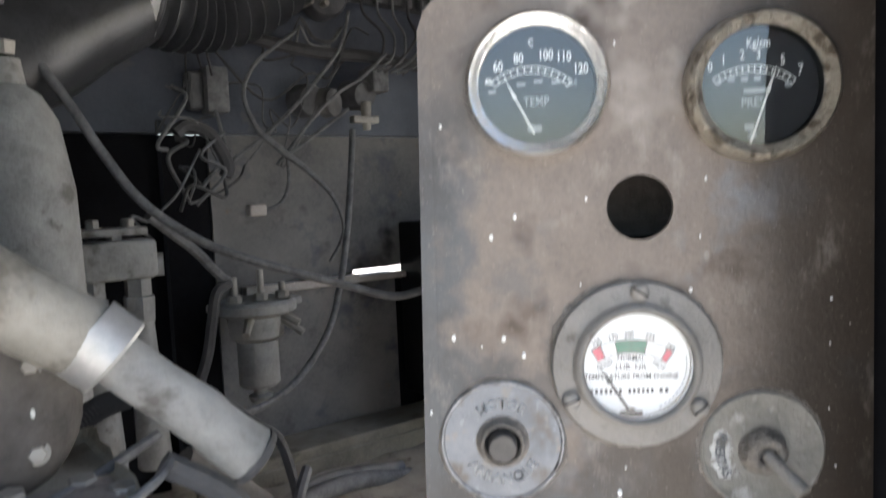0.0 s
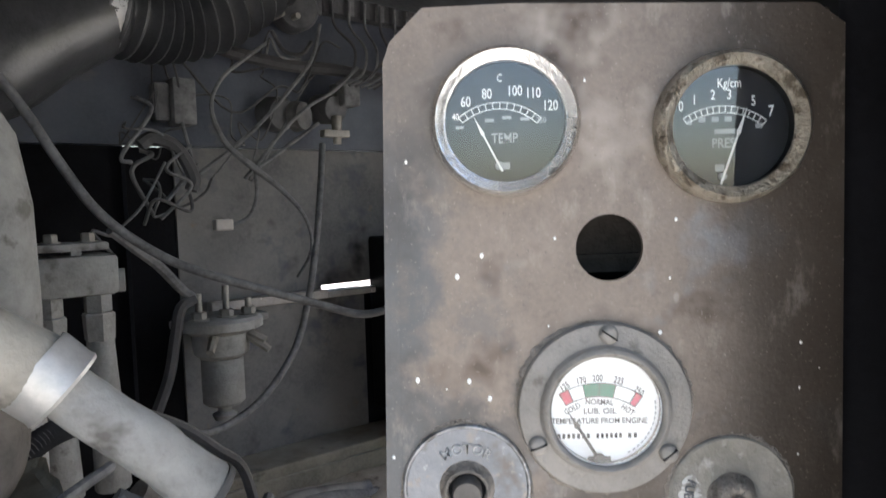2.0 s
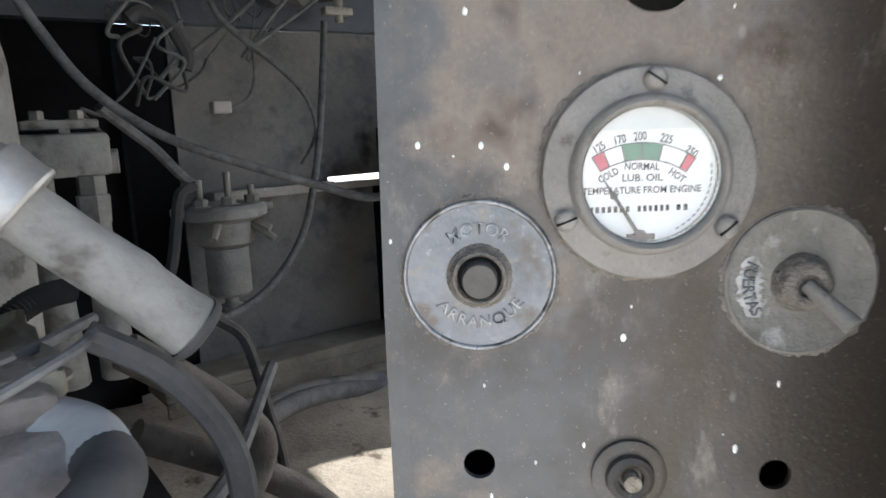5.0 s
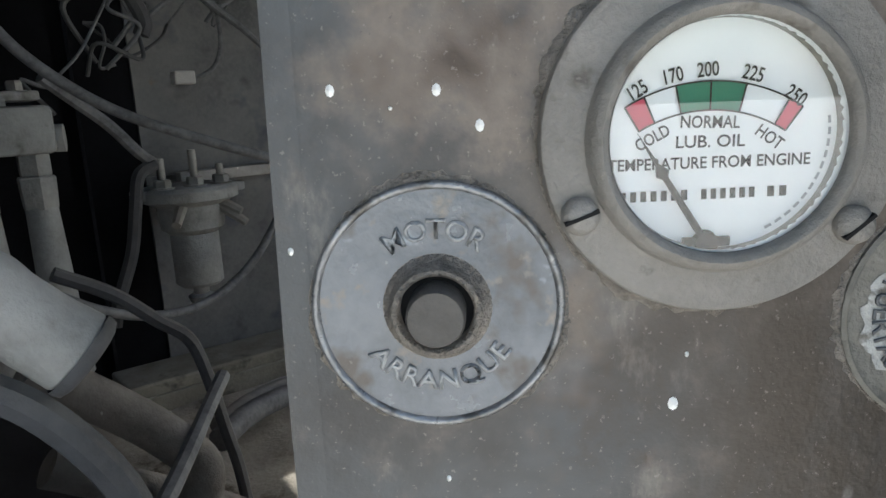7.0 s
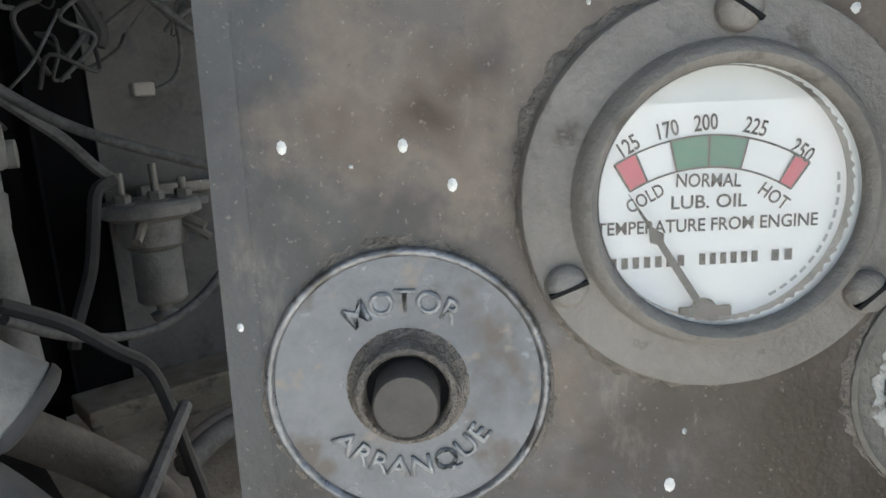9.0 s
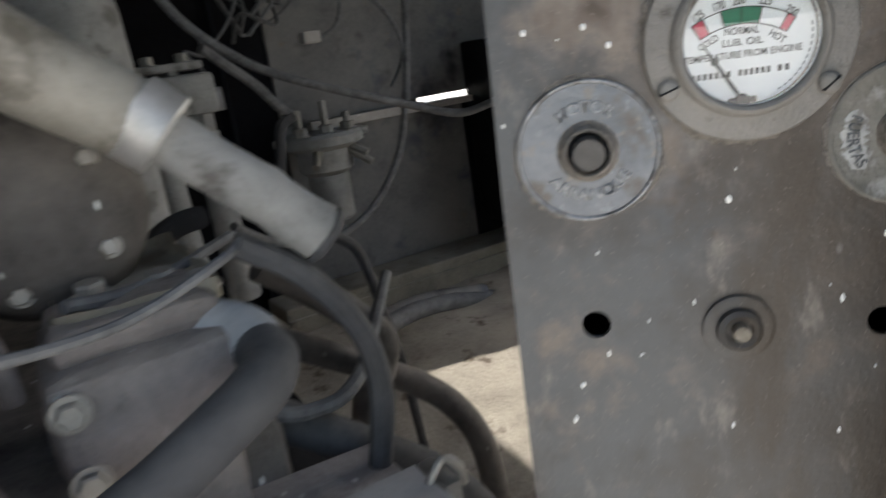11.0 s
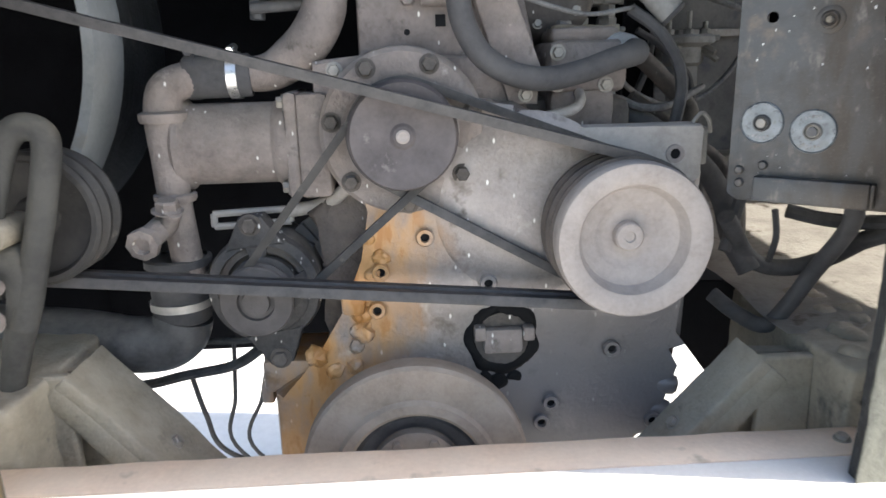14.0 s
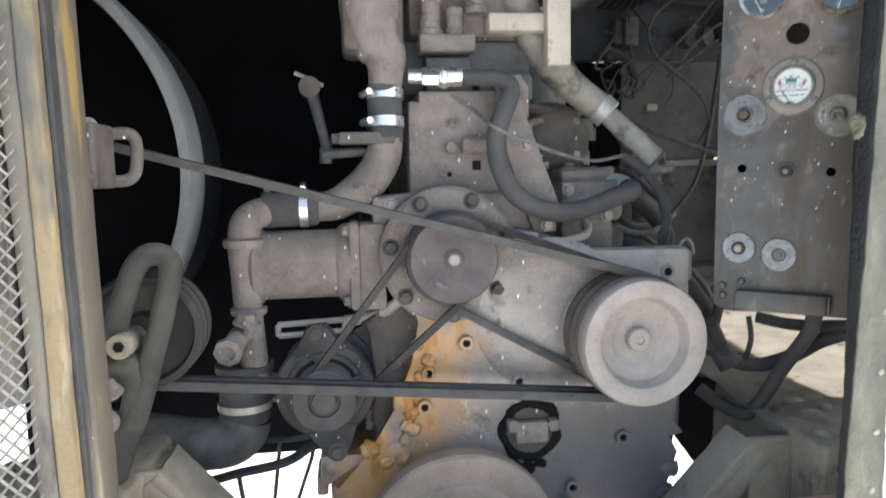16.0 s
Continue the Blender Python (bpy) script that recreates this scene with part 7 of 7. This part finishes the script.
# small flasher relay with wires
fl = thing("relay_box", "small grey relay box hanging on the bulkhead wiring", "relay", (0.263, 1.002, 1.661))
bm = bmesh.new()
p = Vector((0.266, 0.983, 1.662))
box(bm, p + Vector((-0.022, -0.012, -0.042)), p + Vector((0.018, 0.03, 0.038)), 0.004)
smooth(part("case", bm, WIRE_GREY, fl), 40)
bm = bmesh.new()
box(bm, p + Vector((-0.050, 0.0, -0.036)), p + Vector((-0.022, 0.035, 0.03)), 0.006)
part("socket", bm, DEVICE, fl)

# fuel filter with a bowl
filt = thing("fuel_filter", "dusty cast fuel regulator with a hanging metal bowl and studs", "filter", (0.301, 0.968, 1.244))
c = Vector((0.304, 0.968, 1.283))
bm = bmesh.new()
lathe(bm, [(0, 0.0), (0.068, 0.0), (0.074, -0.006), (0.074, -0.02), (0.052, -0.03), (0.048, -0.066), (0.036, -0.075), (0.0, -0.075)], c, (0, 0, 1), 34)
box(bm, c + Vector((-0.085, -0.02, -0.016)), c + Vector((0.085, 0.02, -0.001)), 0.004)
smooth(part("body", bm, PALE, filt), 40)
bm = bmesh.new()
lathe(bm, [(0, 0), (0.030, 0.0), (0.037, 0.006), (0.037, 0.085), (0, 0.085)], c + Vector((0.0, 0, -0.16)), (0, 0, 1), 28)
lathe(bm, [(0, 0), (0.018, 0), (0.022, 0.01), (0.012, 0.014), (0.012, 0.03), (0, 0.03)], c + Vector((0.0, 0, -0.188)), (0, 0, 1), 20)
smooth(part("bowl", bm, PALE, filt), 40)
for dx, h in ((-0.045, 0.045), (0.004, 0.055), (0.045, 0.03)):
    bm = bmesh.new()
    hexhead(bm, c + Vector((dx, -0.02, 0.0)), (0, 0, 1), 0.013, 0.012)
    rod(bm, c + Vector((dx, -0.02, 0.012)), c + Vector((dx, -0.02, h)), 0.006, seg=10)
    smooth(part("stud", bm, STEEL, filt), 35)
for d_ in (Vector((0.045, -0.05, -0.035)), Vector((-0.04, -0.06, -0.04)), Vector((0.05, -0.05, -0.05))):
    bm = bmesh.new()
    rod(bm, c + d_ * 0.7, c + d_ * 1.25, 0.009, 0.007, 8)
    smooth(part("port", bm, STEEL, filt), 35)

# injection governor with pipes, beside the engine
gov = thing("fuel_governor", "dusty cast governor block with fuel unions", "governor", (0.058, 0.916, 1.372))
bm = bmesh.new()
c = Vector((0.060, 0.887, 1.382))
box(bm, c + Vector((-0.062, -0.03, -0.030)), c + Vector((0.052, 0.06, 0.030)), 0.008)
smooth(part("head", bm, PALE, gov), 40)
bm = bmesh.new()
box(bm, c + Vector((-0.055, -0.02, 0.036)), c + Vector((0.042, 0.05, 0.048)), 0.003)
box(bm, c + Vector((-0.010, -0.02, 0.028)), c + Vector((0.004, 0.05, 0.040)), 0.001)
smooth(part("top_plate", bm, PALE, gov), 40)
bm = bmesh.new()
lathe(bm, [(0, 0), (0.018, 0), (0.018, 0.012), (0, 0.012)], c + Vector((0.054, 0.0, -0.012)), (1, -0.3, 0), 14)
smooth(part("side_cap", bm, PALE, gov), 40)
for dx in (-0.040, 0.026):
    bm = bmesh.new()
    b0 = c + Vector((dx, 0.0, -0.03))
    rod(bm, b0, b0 + Vector((0, 0, -0.028)), 0.020, seg=6)
    rod(bm, b0 + Vector((0, 0, -0.028)), b0 + Vector((0, 0, -0.07)), 0.024, 0.022, 6)
    rod(bm, b0 + Vector((0, 0, -0.06)), b0 + Vector((0.006, 0, -0.30)), 0.019, 0.026, 14)
    smooth(part("union", bm, PALE, gov), 35)
for dx in (-0.03, 0.02):
    bm = bmesh.new()
    hexhead(bm, c + Vector((dx, 0.01, 0.048)), (0, 0, 1), 0.010, 0.012)
    part("bolt", bm, STEEL, gov)
# tall filter housing at the engine's side
tall = thing("oil_filter", "tall dusty oil filter housing beside the engine", "filter", (-0.053, 0.778, 1.466))
bm = bmesh.new()
c = Vector((-0.086, 0.684, 1.465))
lathe(bm, [(0, 0.17), (0.016, 0.17), (0.020, 0.14), (0.034, 0.13), (0.050, 0.10), (0.062, 0.02), (0.064, -0.1), (0.060, -0.30), (0, -0.30)], c, (0, 0, 1), 36)
smooth(part("can", bm, PALE, tall), 40)
bm = bmesh.new()
lathe(bm, [(0.0, 0.175), (0.012, 0.175), (0.014, 0.19), (0.0, 0.192)], c, (0, 0, 1), 6)
part("cap_bolt", bm, STEEL, tall)

# thick cables and wires
cable([(-0.089, 0.782, 1.750), (-0.041, 0.779, 1.656), (-0.007, 0.776, 1.599), (0.026, 0.774, 1.538), (0.067, 0.771, 1.474), (0.122, 0.768, 1.425), (0.183, 0.764, 1.389), (0.275, 0.759, 1.353), (0.377, 0.753, 1.317), (0.447, 0.729, 1.293), (0.487, 0.689, 1.303), (0.571, 0.645, 1.327)], 0.0066, WIRE_GREY, "thick grey battery cable swinging behind the panel", seg=10)
cable([(0.109, 0.884, 1.447), (0.145, 0.901, 1.418), (0.188, 0.918, 1.383), (0.228, 0.935, 1.340), (0.253, 0.952, 1.322)], 0.0085, WIRE_GREY, "grey battery lead to the filter stud")
cable([(0.250, 0.943, 1.321), (0.224, 0.935, 1.308), (0.213, 0.935, 1.262), (0.199, 0.935, 1.197), (0.172, 0.937, 1.128), (0.162, 0.937, 1.092)], 0.0095, HOSE_GREY, "grey fuel hose hanging from the filter")
cable([(0.521, 0.958, 1.592), (0.491, 0.921, 1.502), (0.466, 0.902, 1.399), (0.442, 0.893, 1.308), (0.407, 0.885, 1.221), (0.338, 0.869, 1.151), (0.253, 0.836, 1.124), (0.178, 0.801, 1.134), (0.113, 0.767, 1.163), (0.056, 0.713, 1.206)], 0.0062, WIRE_GREY, "dark sheathed cable looping down from the solenoid", seg=10)
cable([(0.516, 0.940, 1.816), (0.491, 0.932, 1.747), (0.438, 0.925, 1.685), (0.382, 0.928, 1.625), (0.333, 0.940, 1.580), (0.275, 0.952, 1.535)], 0.0036, WIRE_GREY, "grey wire slanting down the bulkhead", "wire")
cable([(0.413, 0.946, 1.774), (0.360, 0.939, 1.735), (0.313, 0.932, 1.695), (0.294, 0.933, 1.646), (0.310, 0.922, 1.588), (0.349, 0.910, 1.548), (0.400, 0.907, 1.508), (0.442, 0.904, 1.462), (0.459, 0.903, 1.414), (0.456, 0.912, 1.378), (0.437, 0.923, 1.342)], [0.003, 0.0034, 0.0036, 0.004, 0.005, 0.0065, 0.005, 0.0036, 0.0032, 0.003, 0.003], WIRE_GREY, "grey taped wire hanging in a long curve", "wire")
cable([(0.582, 0.917, 1.738), (0.530, 0.920, 1.691), (0.471, 0.923, 1.655), (0.414, 0.926, 1.602), (0.374, 0.928, 1.555), (0.355, 0.948, 1.526)], 0.0034, WIRE_GREY, "grey wire crossing the solenoids", "wire")
cable([(0.499, 0.931, 1.629), (0.435, 0.924, 1.587), (0.375, 0.918, 1.549), (0.353, 0.919, 1.539)], 0.0034, WIRE_GREY, "short grey wire from the solenoid", "wire")
cable([(0.362, 0.919, 1.539), (0.366, 0.928, 1.494), (0.356, 0.938, 1.460), (0.331, 0.949, 1.445), (0.311, 0.950, 1.446)], 0.0035, WIRE_GREY, "thin wire ending in a connector", "wire")
conn = tagged(part("wire_connector", box(b := bmesh.new(), Vector((0.313, 0.950, 1.445)) + Vector((-0.018, -0.01, -0.010)), Vector((0.313, 0.950, 1.445)) + Vector((0.014, 0.012, 0.010)), 0.003) and b, ALU, None), "small pale plug connector on a wire end", "connector")
cable([(0.181, 0.958, 1.581), (0.199, 0.957, 1.593), (0.231, 0.955, 1.585), (0.252, 0.954, 1.559), (0.265, 0.953, 1.526), (0.259, 0.953, 1.506)], 0.0115, HOSE_GREY, "thick taped bundle curling from the harness", "harness")
rnd = random.Random(11)
ends = [((0.233, 0.975, 1.728), (0.255, 0.974, 1.682)), ((0.188, 0.987, 1.664), (0.166, 0.959, 1.553)), ((0.257, 0.973, 1.624), (0.217, 0.955, 1.488)), ((0.180, 0.958, 1.573), (0.194, 0.957, 1.469)), ((0.263, 0.953, 1.583), (0.204, 0.946, 1.459)), ((0.168, 0.988, 1.621), (0.247, 0.954, 1.536)), ((0.256, 0.953, 1.506), (0.180, 0.957, 1.451)), ((0.219, 0.956, 1.554), (0.147, 0.940, 1.417)), ((0.124, 0.941, 1.463), (0.127, 0.931, 1.400)), ((0.497, 0.941, 1.781), (0.419, 0.946, 1.793)), ((0.407, 0.946, 1.751), (0.473, 0.942, 1.747))]
for k, (a, b_) in enumerate(ends):
    a, b_ = Vector(a), Vector(b_)
    j = lambda s: Vector((rnd.uniform(-s, s), rnd.uniform(-s, 0), rnd.uniform(-s, s)))
    cable([a, a.lerp(b_, 0.3) + j(0.035), a.lerp(b_, 0.65) + j(0.04), b_], rnd.choice((0.0022, 0.003, 0.0036)), WIRE_GREY if k % 3 else WIRE_DARK, "tangled thin wire in the harness", "wire")

# the thin tangle behind them
knots = [(0.187, 1.016, 1.668), (0.245, 1.013, 1.725), (0.266, 1.002, 1.617), (0.323, 1.008, 1.681), (0.367, 1.006, 1.746), (0.420, 1.003, 1.720), (0.472, 0.990, 1.701), (0.534, 0.987, 1.739), (0.378, 0.995, 1.590), (0.313, 0.998, 1.527), (0.229, 0.993, 1.468), (0.194, 0.996, 1.527), (0.163, 1.007, 1.585), (0.457, 1.001, 1.798), (0.586, 0.984, 1.788), (0.296, 1.010, 1.770)]
pairs = [(0, 2), (1, 3), (1, 6), (2, 12), (3, 8), (4, 7), (5, 8), (6, 14), (7, 9), (9, 11), (12, 15), (15, 4), (11, 10), (13, 5)]
for k, (i, j_) in enumerate(pairs):
    a, b_ = Vector(knots[i]), Vector(knots[j_])
    s = 0.25 * (b_ - a).length + 0.012
    hang = Vector((0, 0, -s * 0.5))
    w = lambda: Vector((rnd.uniform(-s, s), rnd.uniform(-0.04, 0.01), rnd.uniform(-s, s)))
    cable([a, a.lerp(b_, 0.25) + w() * 0.7, a.lerp(b_, 0.5) + w() * 0.8 + hang, a.lerp(b_, 0.78) + w() * 0.6, b_], rnd.choice((0.0016, 0.0020, 0.0025)), WIRE_DARK if k % 4 else WIRE_GREY, "thin tangled wire against the bulkhead", "wire", per=6, seg=6)

# pale flexible conduit and hoses on the shelf
cable([(0.216, 0.712, 0.974), (0.280, 0.756, 0.977), (0.359, 0.800, 0.966), (0.457, 0.842, 0.941), (0.561, 0.865, 0.911)], 0.016, WIRE_GREY, "pale dusty hose lying on the shelf", "hose", "hoses on the shelf", seg=12)
cable([(0.232, 0.759, 0.972), (0.307, 0.803, 0.974), (0.400, 0.845, 0.961), (0.536, 0.866, 0.933)], 0.014, WALL_TAN, "dusty hose lying beside another on the shelf", "hose", "hoses on the shelf", seg=12)
cable([(0.020, 0.450, 1.278), (0.059, 0.450, 1.254), (0.091, 0.450, 1.224), (0.115, 0.450, 1.201), (0.127, 0.450, 1.161), (0.136, 0.450, 1.112), (0.143, 0.445, 1.068), (0.147, 0.44, 1.00), (0.15, 0.43, 0.91)], 0.0058, RUBBER, "thin black hose hanging beside the pipe end", "hose")
cable([(-0.168, 0.220, 1.281), (-0.138, 0.240, 1.274), (-0.108, 0.270, 1.270), (-0.074, 0.300, 1.272), (-0.040, 0.330, 1.275)], 0.0045, WIRE_GREY, "pale thin tube running over the fuel pump", "tube")
ribs = [Vector((-0.100, 0.470, 1.238)).lerp(Vector((-0.020, 0.520, 1.262)), k / 44) + Vector((0, 0, 0.010 * math.sin(k / 44 * math.pi))) for k in range(45)]
bm = bmesh.new()
pipe(bm, ribs, [0.0125 if k % 2 else 0.0095 for k in range(45)], 2, 12)
conduit = part("conduit", bm, HOSE_GREY, None)
smooth(tagged(conduit, "ribbed grey flexible conduit by the governor", "conduit"), 60)
cable([(-0.377, 0.130, 1.393), (-0.349, 0.110, 1.370), (-0.326, 0.050, 1.338), (-0.277, 0.060, 1.318), (-0.216, 0.090, 1.299), (-0.148, 0.130, 1.287), (-0.086, 0.170, 1.295), (-0.063, 0.200, 1.299)], 0.0031, WIRE_GREY, "thin pale capillary tube crossing the engine", "tube")
cable([(-0.070, 0.200, 1.297), (-0.033, 0.190, 1.268), (-0.006, 0.180, 1.224), (-0.002, 0.170, 1.181), (-0.013, 0.170, 1.123)], 0.0085, RUBBER, "black hose bending down behind the drive pulley", "hose")
cable([(-0.073, 0.240, 1.161), (-0.047, 0.240, 1.145), (-0.012, 0.220, 1.121), (0.043, 0.200, 1.076), (0.072, 0.180, 1.028), (0.077, 0.150, 0.974), (0.097, 0.130, 0.929)], 0.0165, RUBBER, "thick black hose behind the drive pulley", "hose", seg=12)
cable([(-0.076, 0.220, 1.173), (-0.039, 0.220, 1.159), (0.011, 0.240, 1.162), (0.122, 0.400, 1.180)], 0.006, WIRE_GREY, "pale tube curving towards the bulkhead", "tube")
cable([(0.133, -0.035, 1.075), (0.144, -0.020, 1.036), (0.157, 0.020, 0.999), (0.151, 0.060, 0.947), (0.131, 0.080, 0.893), (0.106, 0.090, 0.860), (0.084, 0.130, 0.864), (0.057, 0.160, 0.886)], 0.0115, HOSE_GREY, "dusty hose looping from the panel to the frame", "hose", seg=12)
cable([(0.043, 0.100, 1.017), (0.101, 0.140, 0.945), (0.154, 0.140, 0.928), (0.191, 0.100, 0.952), (0.213, 0.060, 0.986), (0.233, 0.020, 1.009)], 0.0125, RUBBER, "black hose sagging under the panel", "hose", seg=12)
cable([(0.100, 0.080, 1.029), (0.105, 0.080, 0.991), (0.108, 0.100, 0.952)], 0.0045, RUBBER, "short black wire under the panel", "wire")
cable([(0.138, 0.120, 1.018), (0.178, 0.100, 1.009), (0.202, 0.060, 1.012), (0.232, 0.020, 1.019)], 0.010, RUBBER, "black hose behind the panel's lower lip", "hose")
cable([(0.053, 0.120, 0.963), (0.066, 0.130, 0.997), (0.083, 0.140, 1.044)], 0.009, HOSE_GREY, "grey tube behind the panel's lower corner", "tube")
# black wires hanging below the alternator
cable([(-0.719, 0.200, 0.831), (-0.659, 0.180, 0.836), (-0.620, 0.170, 0.843)], 0.0055, WIRE_DARK, "black wire below the alternator", "wire")
cable([(-0.93, 0.27, 0.735), (-0.86, 0.24, 0.742), (-0.802, 0.220, 0.755), (-0.743, 0.200, 0.775), (-0.662, 0.180, 0.797), (-0.611, 0.170, 0.831)], 0.008, WIRE_DARK, "thick black cable below the alternator", "wire")
cable([(-0.753, 0.250, 0.759), (-0.746, 0.280, 0.667), (-0.725, 0.300, 0.586), (-0.62, 0.35, 0.5)], 0.0045, WIRE_DARK, "thin black wire hanging below the engine", "wire")
cable([(-0.675, 0.240, 0.820), (-0.694, 0.280, 0.696), (-0.708, 0.300, 0.596), (-0.60, 0.35, 0.45)], 0.0035, WIRE_DARK, "thin wire hanging below the engine", "wire")
cable([(-0.613, 0.168, 0.836), (-0.623, 0.220, 0.782), (-0.650, 0.280, 0.692), (-0.679, 0.300, 0.593), (-0.57, 0.35, 0.45)], 0.0035, WIRE_DARK, "thin wire hanging beside the sump", "wire")

# pipes under the breather
cable([(-0.020, 0.340, 1.243), (0.018, 0.340, 1.210), (0.052, 0.340, 1.176), (0.074, 0.330, 1.146), (0.069, 0.330, 1.119), (0.047, 0.320, 1.096), (0.033, 0.310, 1.054)], 0.0150, CAST_DARK, "brown dusty steel pipe bending down beside the engine", "pipe", seg=12)
cable([(-0.016, 0.360, 1.167), (0.031, 0.360, 1.135), (0.094, 0.360, 1.090), (0.137, 0.340, 1.053), (0.158, 0.320, 1.007), (0.156, 0.300, 0.947), (0.141, 0.280, 0.914)], 0.0135, CAST_DARK, "dust-caked dark hose running over the shelf", "hose", seg=12)
# lumps and screws on the fuel pump's top
lump = thing("pump_top_cover", "greasy dust-caked top cover of the fuel pump", "cover", (-0.118, 0.300, 1.272))
bm = bmesh.new()
box(bm, (-0.175, 0.210, 1.268), Vector((-0.080, 0.210, 1.270)) + Vector((0, 0.16, 0)), 0.01)
bmesh.ops.subdivide_edges(bm, edges=bm.edges[:], cuts=5, use_grid_fill=True)
for v in bm.verts:
    v.co += 0.007 * noise.noise_vector(v.co * 30)
smooth(part("cover_plate", bm, FRAME, lump), 60)
for px_ in ((-0.151, 0.250, 1.275), (-0.106, 0.270, 1.266), (-0.086, 0.240, 1.265)):
    bm = bmesh.new()
    hexhead(bm, px_, (0, -0.1, 1), 0.010, 0.009)
    part("bolt", bm, STEEL, lump)
# fuel tubes and pump barrel beside the head
cable([(-0.148, 0.300, 1.356), (-0.185, 0.280, 1.360), (-0.213, 0.260, 1.358), (-0.224, 0.250, 1.346), (-0.218, 0.240, 1.304), (-0.209, 0.230, 1.257), (-0.207, 0.230, 1.230)], 0.0075, CAST, "dusty bent fuel tube beside the head", "tube", seg=10)
cable([(-0.154, 0.320, 1.330), (-0.188, 0.300, 1.332), (-0.202, 0.290, 1.317), (-0.207, 0.280, 1.282)], 0.006, CAST, "second dusty fuel tube beside the head", "tube", seg=10)
cable([(-0.241, 0.260, 1.386), (-0.202, 0.270, 1.383), (-0.150, 0.300, 1.375)], 0.010, CAST_DARK, "straight dusty rod across the head's side", "rod", seg=10)
barrel = thing("pump_barrel", "round dusty fuel pump governor barrel", "pump", (-0.155, 0.420, 1.310))
bm = bmesh.new()
lathe(bm, [(0, 0.16), (0.04, 0.158), (0.062, 0.145), (0.072, 0.12), (0.072, 0.0), (0, 0.0)], Vector((-0.157, 0.420, 1.316)), (-0.1, -1, 0.1), 32)
smooth(part("casing", bm, CAST_DARK, barrel), 40)
bc, ba = Vector((-0.157, 0.420, 1.316)), Vector((-0.1, -1, 0.1)).normalized()
bs = ba.cross(Vector((0, 0, 1))).normalized()
bt = bs.cross(ba)
for k in range(5):
    bm = bmesh.new()
    hexhead(bm, bc + ba * 0.149 + 0.05 * (math.cos(k * 1.257) * bs + math.sin(k * 1.257) * bt), ba, 0.006, 0.006)
    part("bolt", bm, STEEL, barrel)
# black box on the bulkhead, hidden partly by the panel
bb = thing("junction_box", "tall flat black junction box on the bulkhead beside the panel", "box", (0.668, 0.832, 1.288))
bm = bmesh.new()
box(bm, (0.682, 0.83, 1.02), (0.83, 1.059, 1.402), 0.006)
smooth(part("case", bm, BLACK, bb), 40)
bm = bmesh.new()
box(bm, (0.687, 0.820, 1.03), (0.825, 0.8305, 1.397), 0.003)
smooth(part("lid", bm, BLACK, bb), 40)
# overhead: dark hatch lining above the panel
lining = thing("hatch_lining", "dark ribbed rubber lining above the panel", "lining", (0.6, 0.2, 1.8))
bm = bmesh.new()
pipe(bm, [(0.20, 0.36, 1.735), (0.42, 0.16, 1.668), (0.62, 0.01, 1.645), (0.8, -0.08, 1.635)], [0.05, 0.062, 0.065, 0.065], 6, 20)
smooth(part("roll", bm, DUCT, lining))
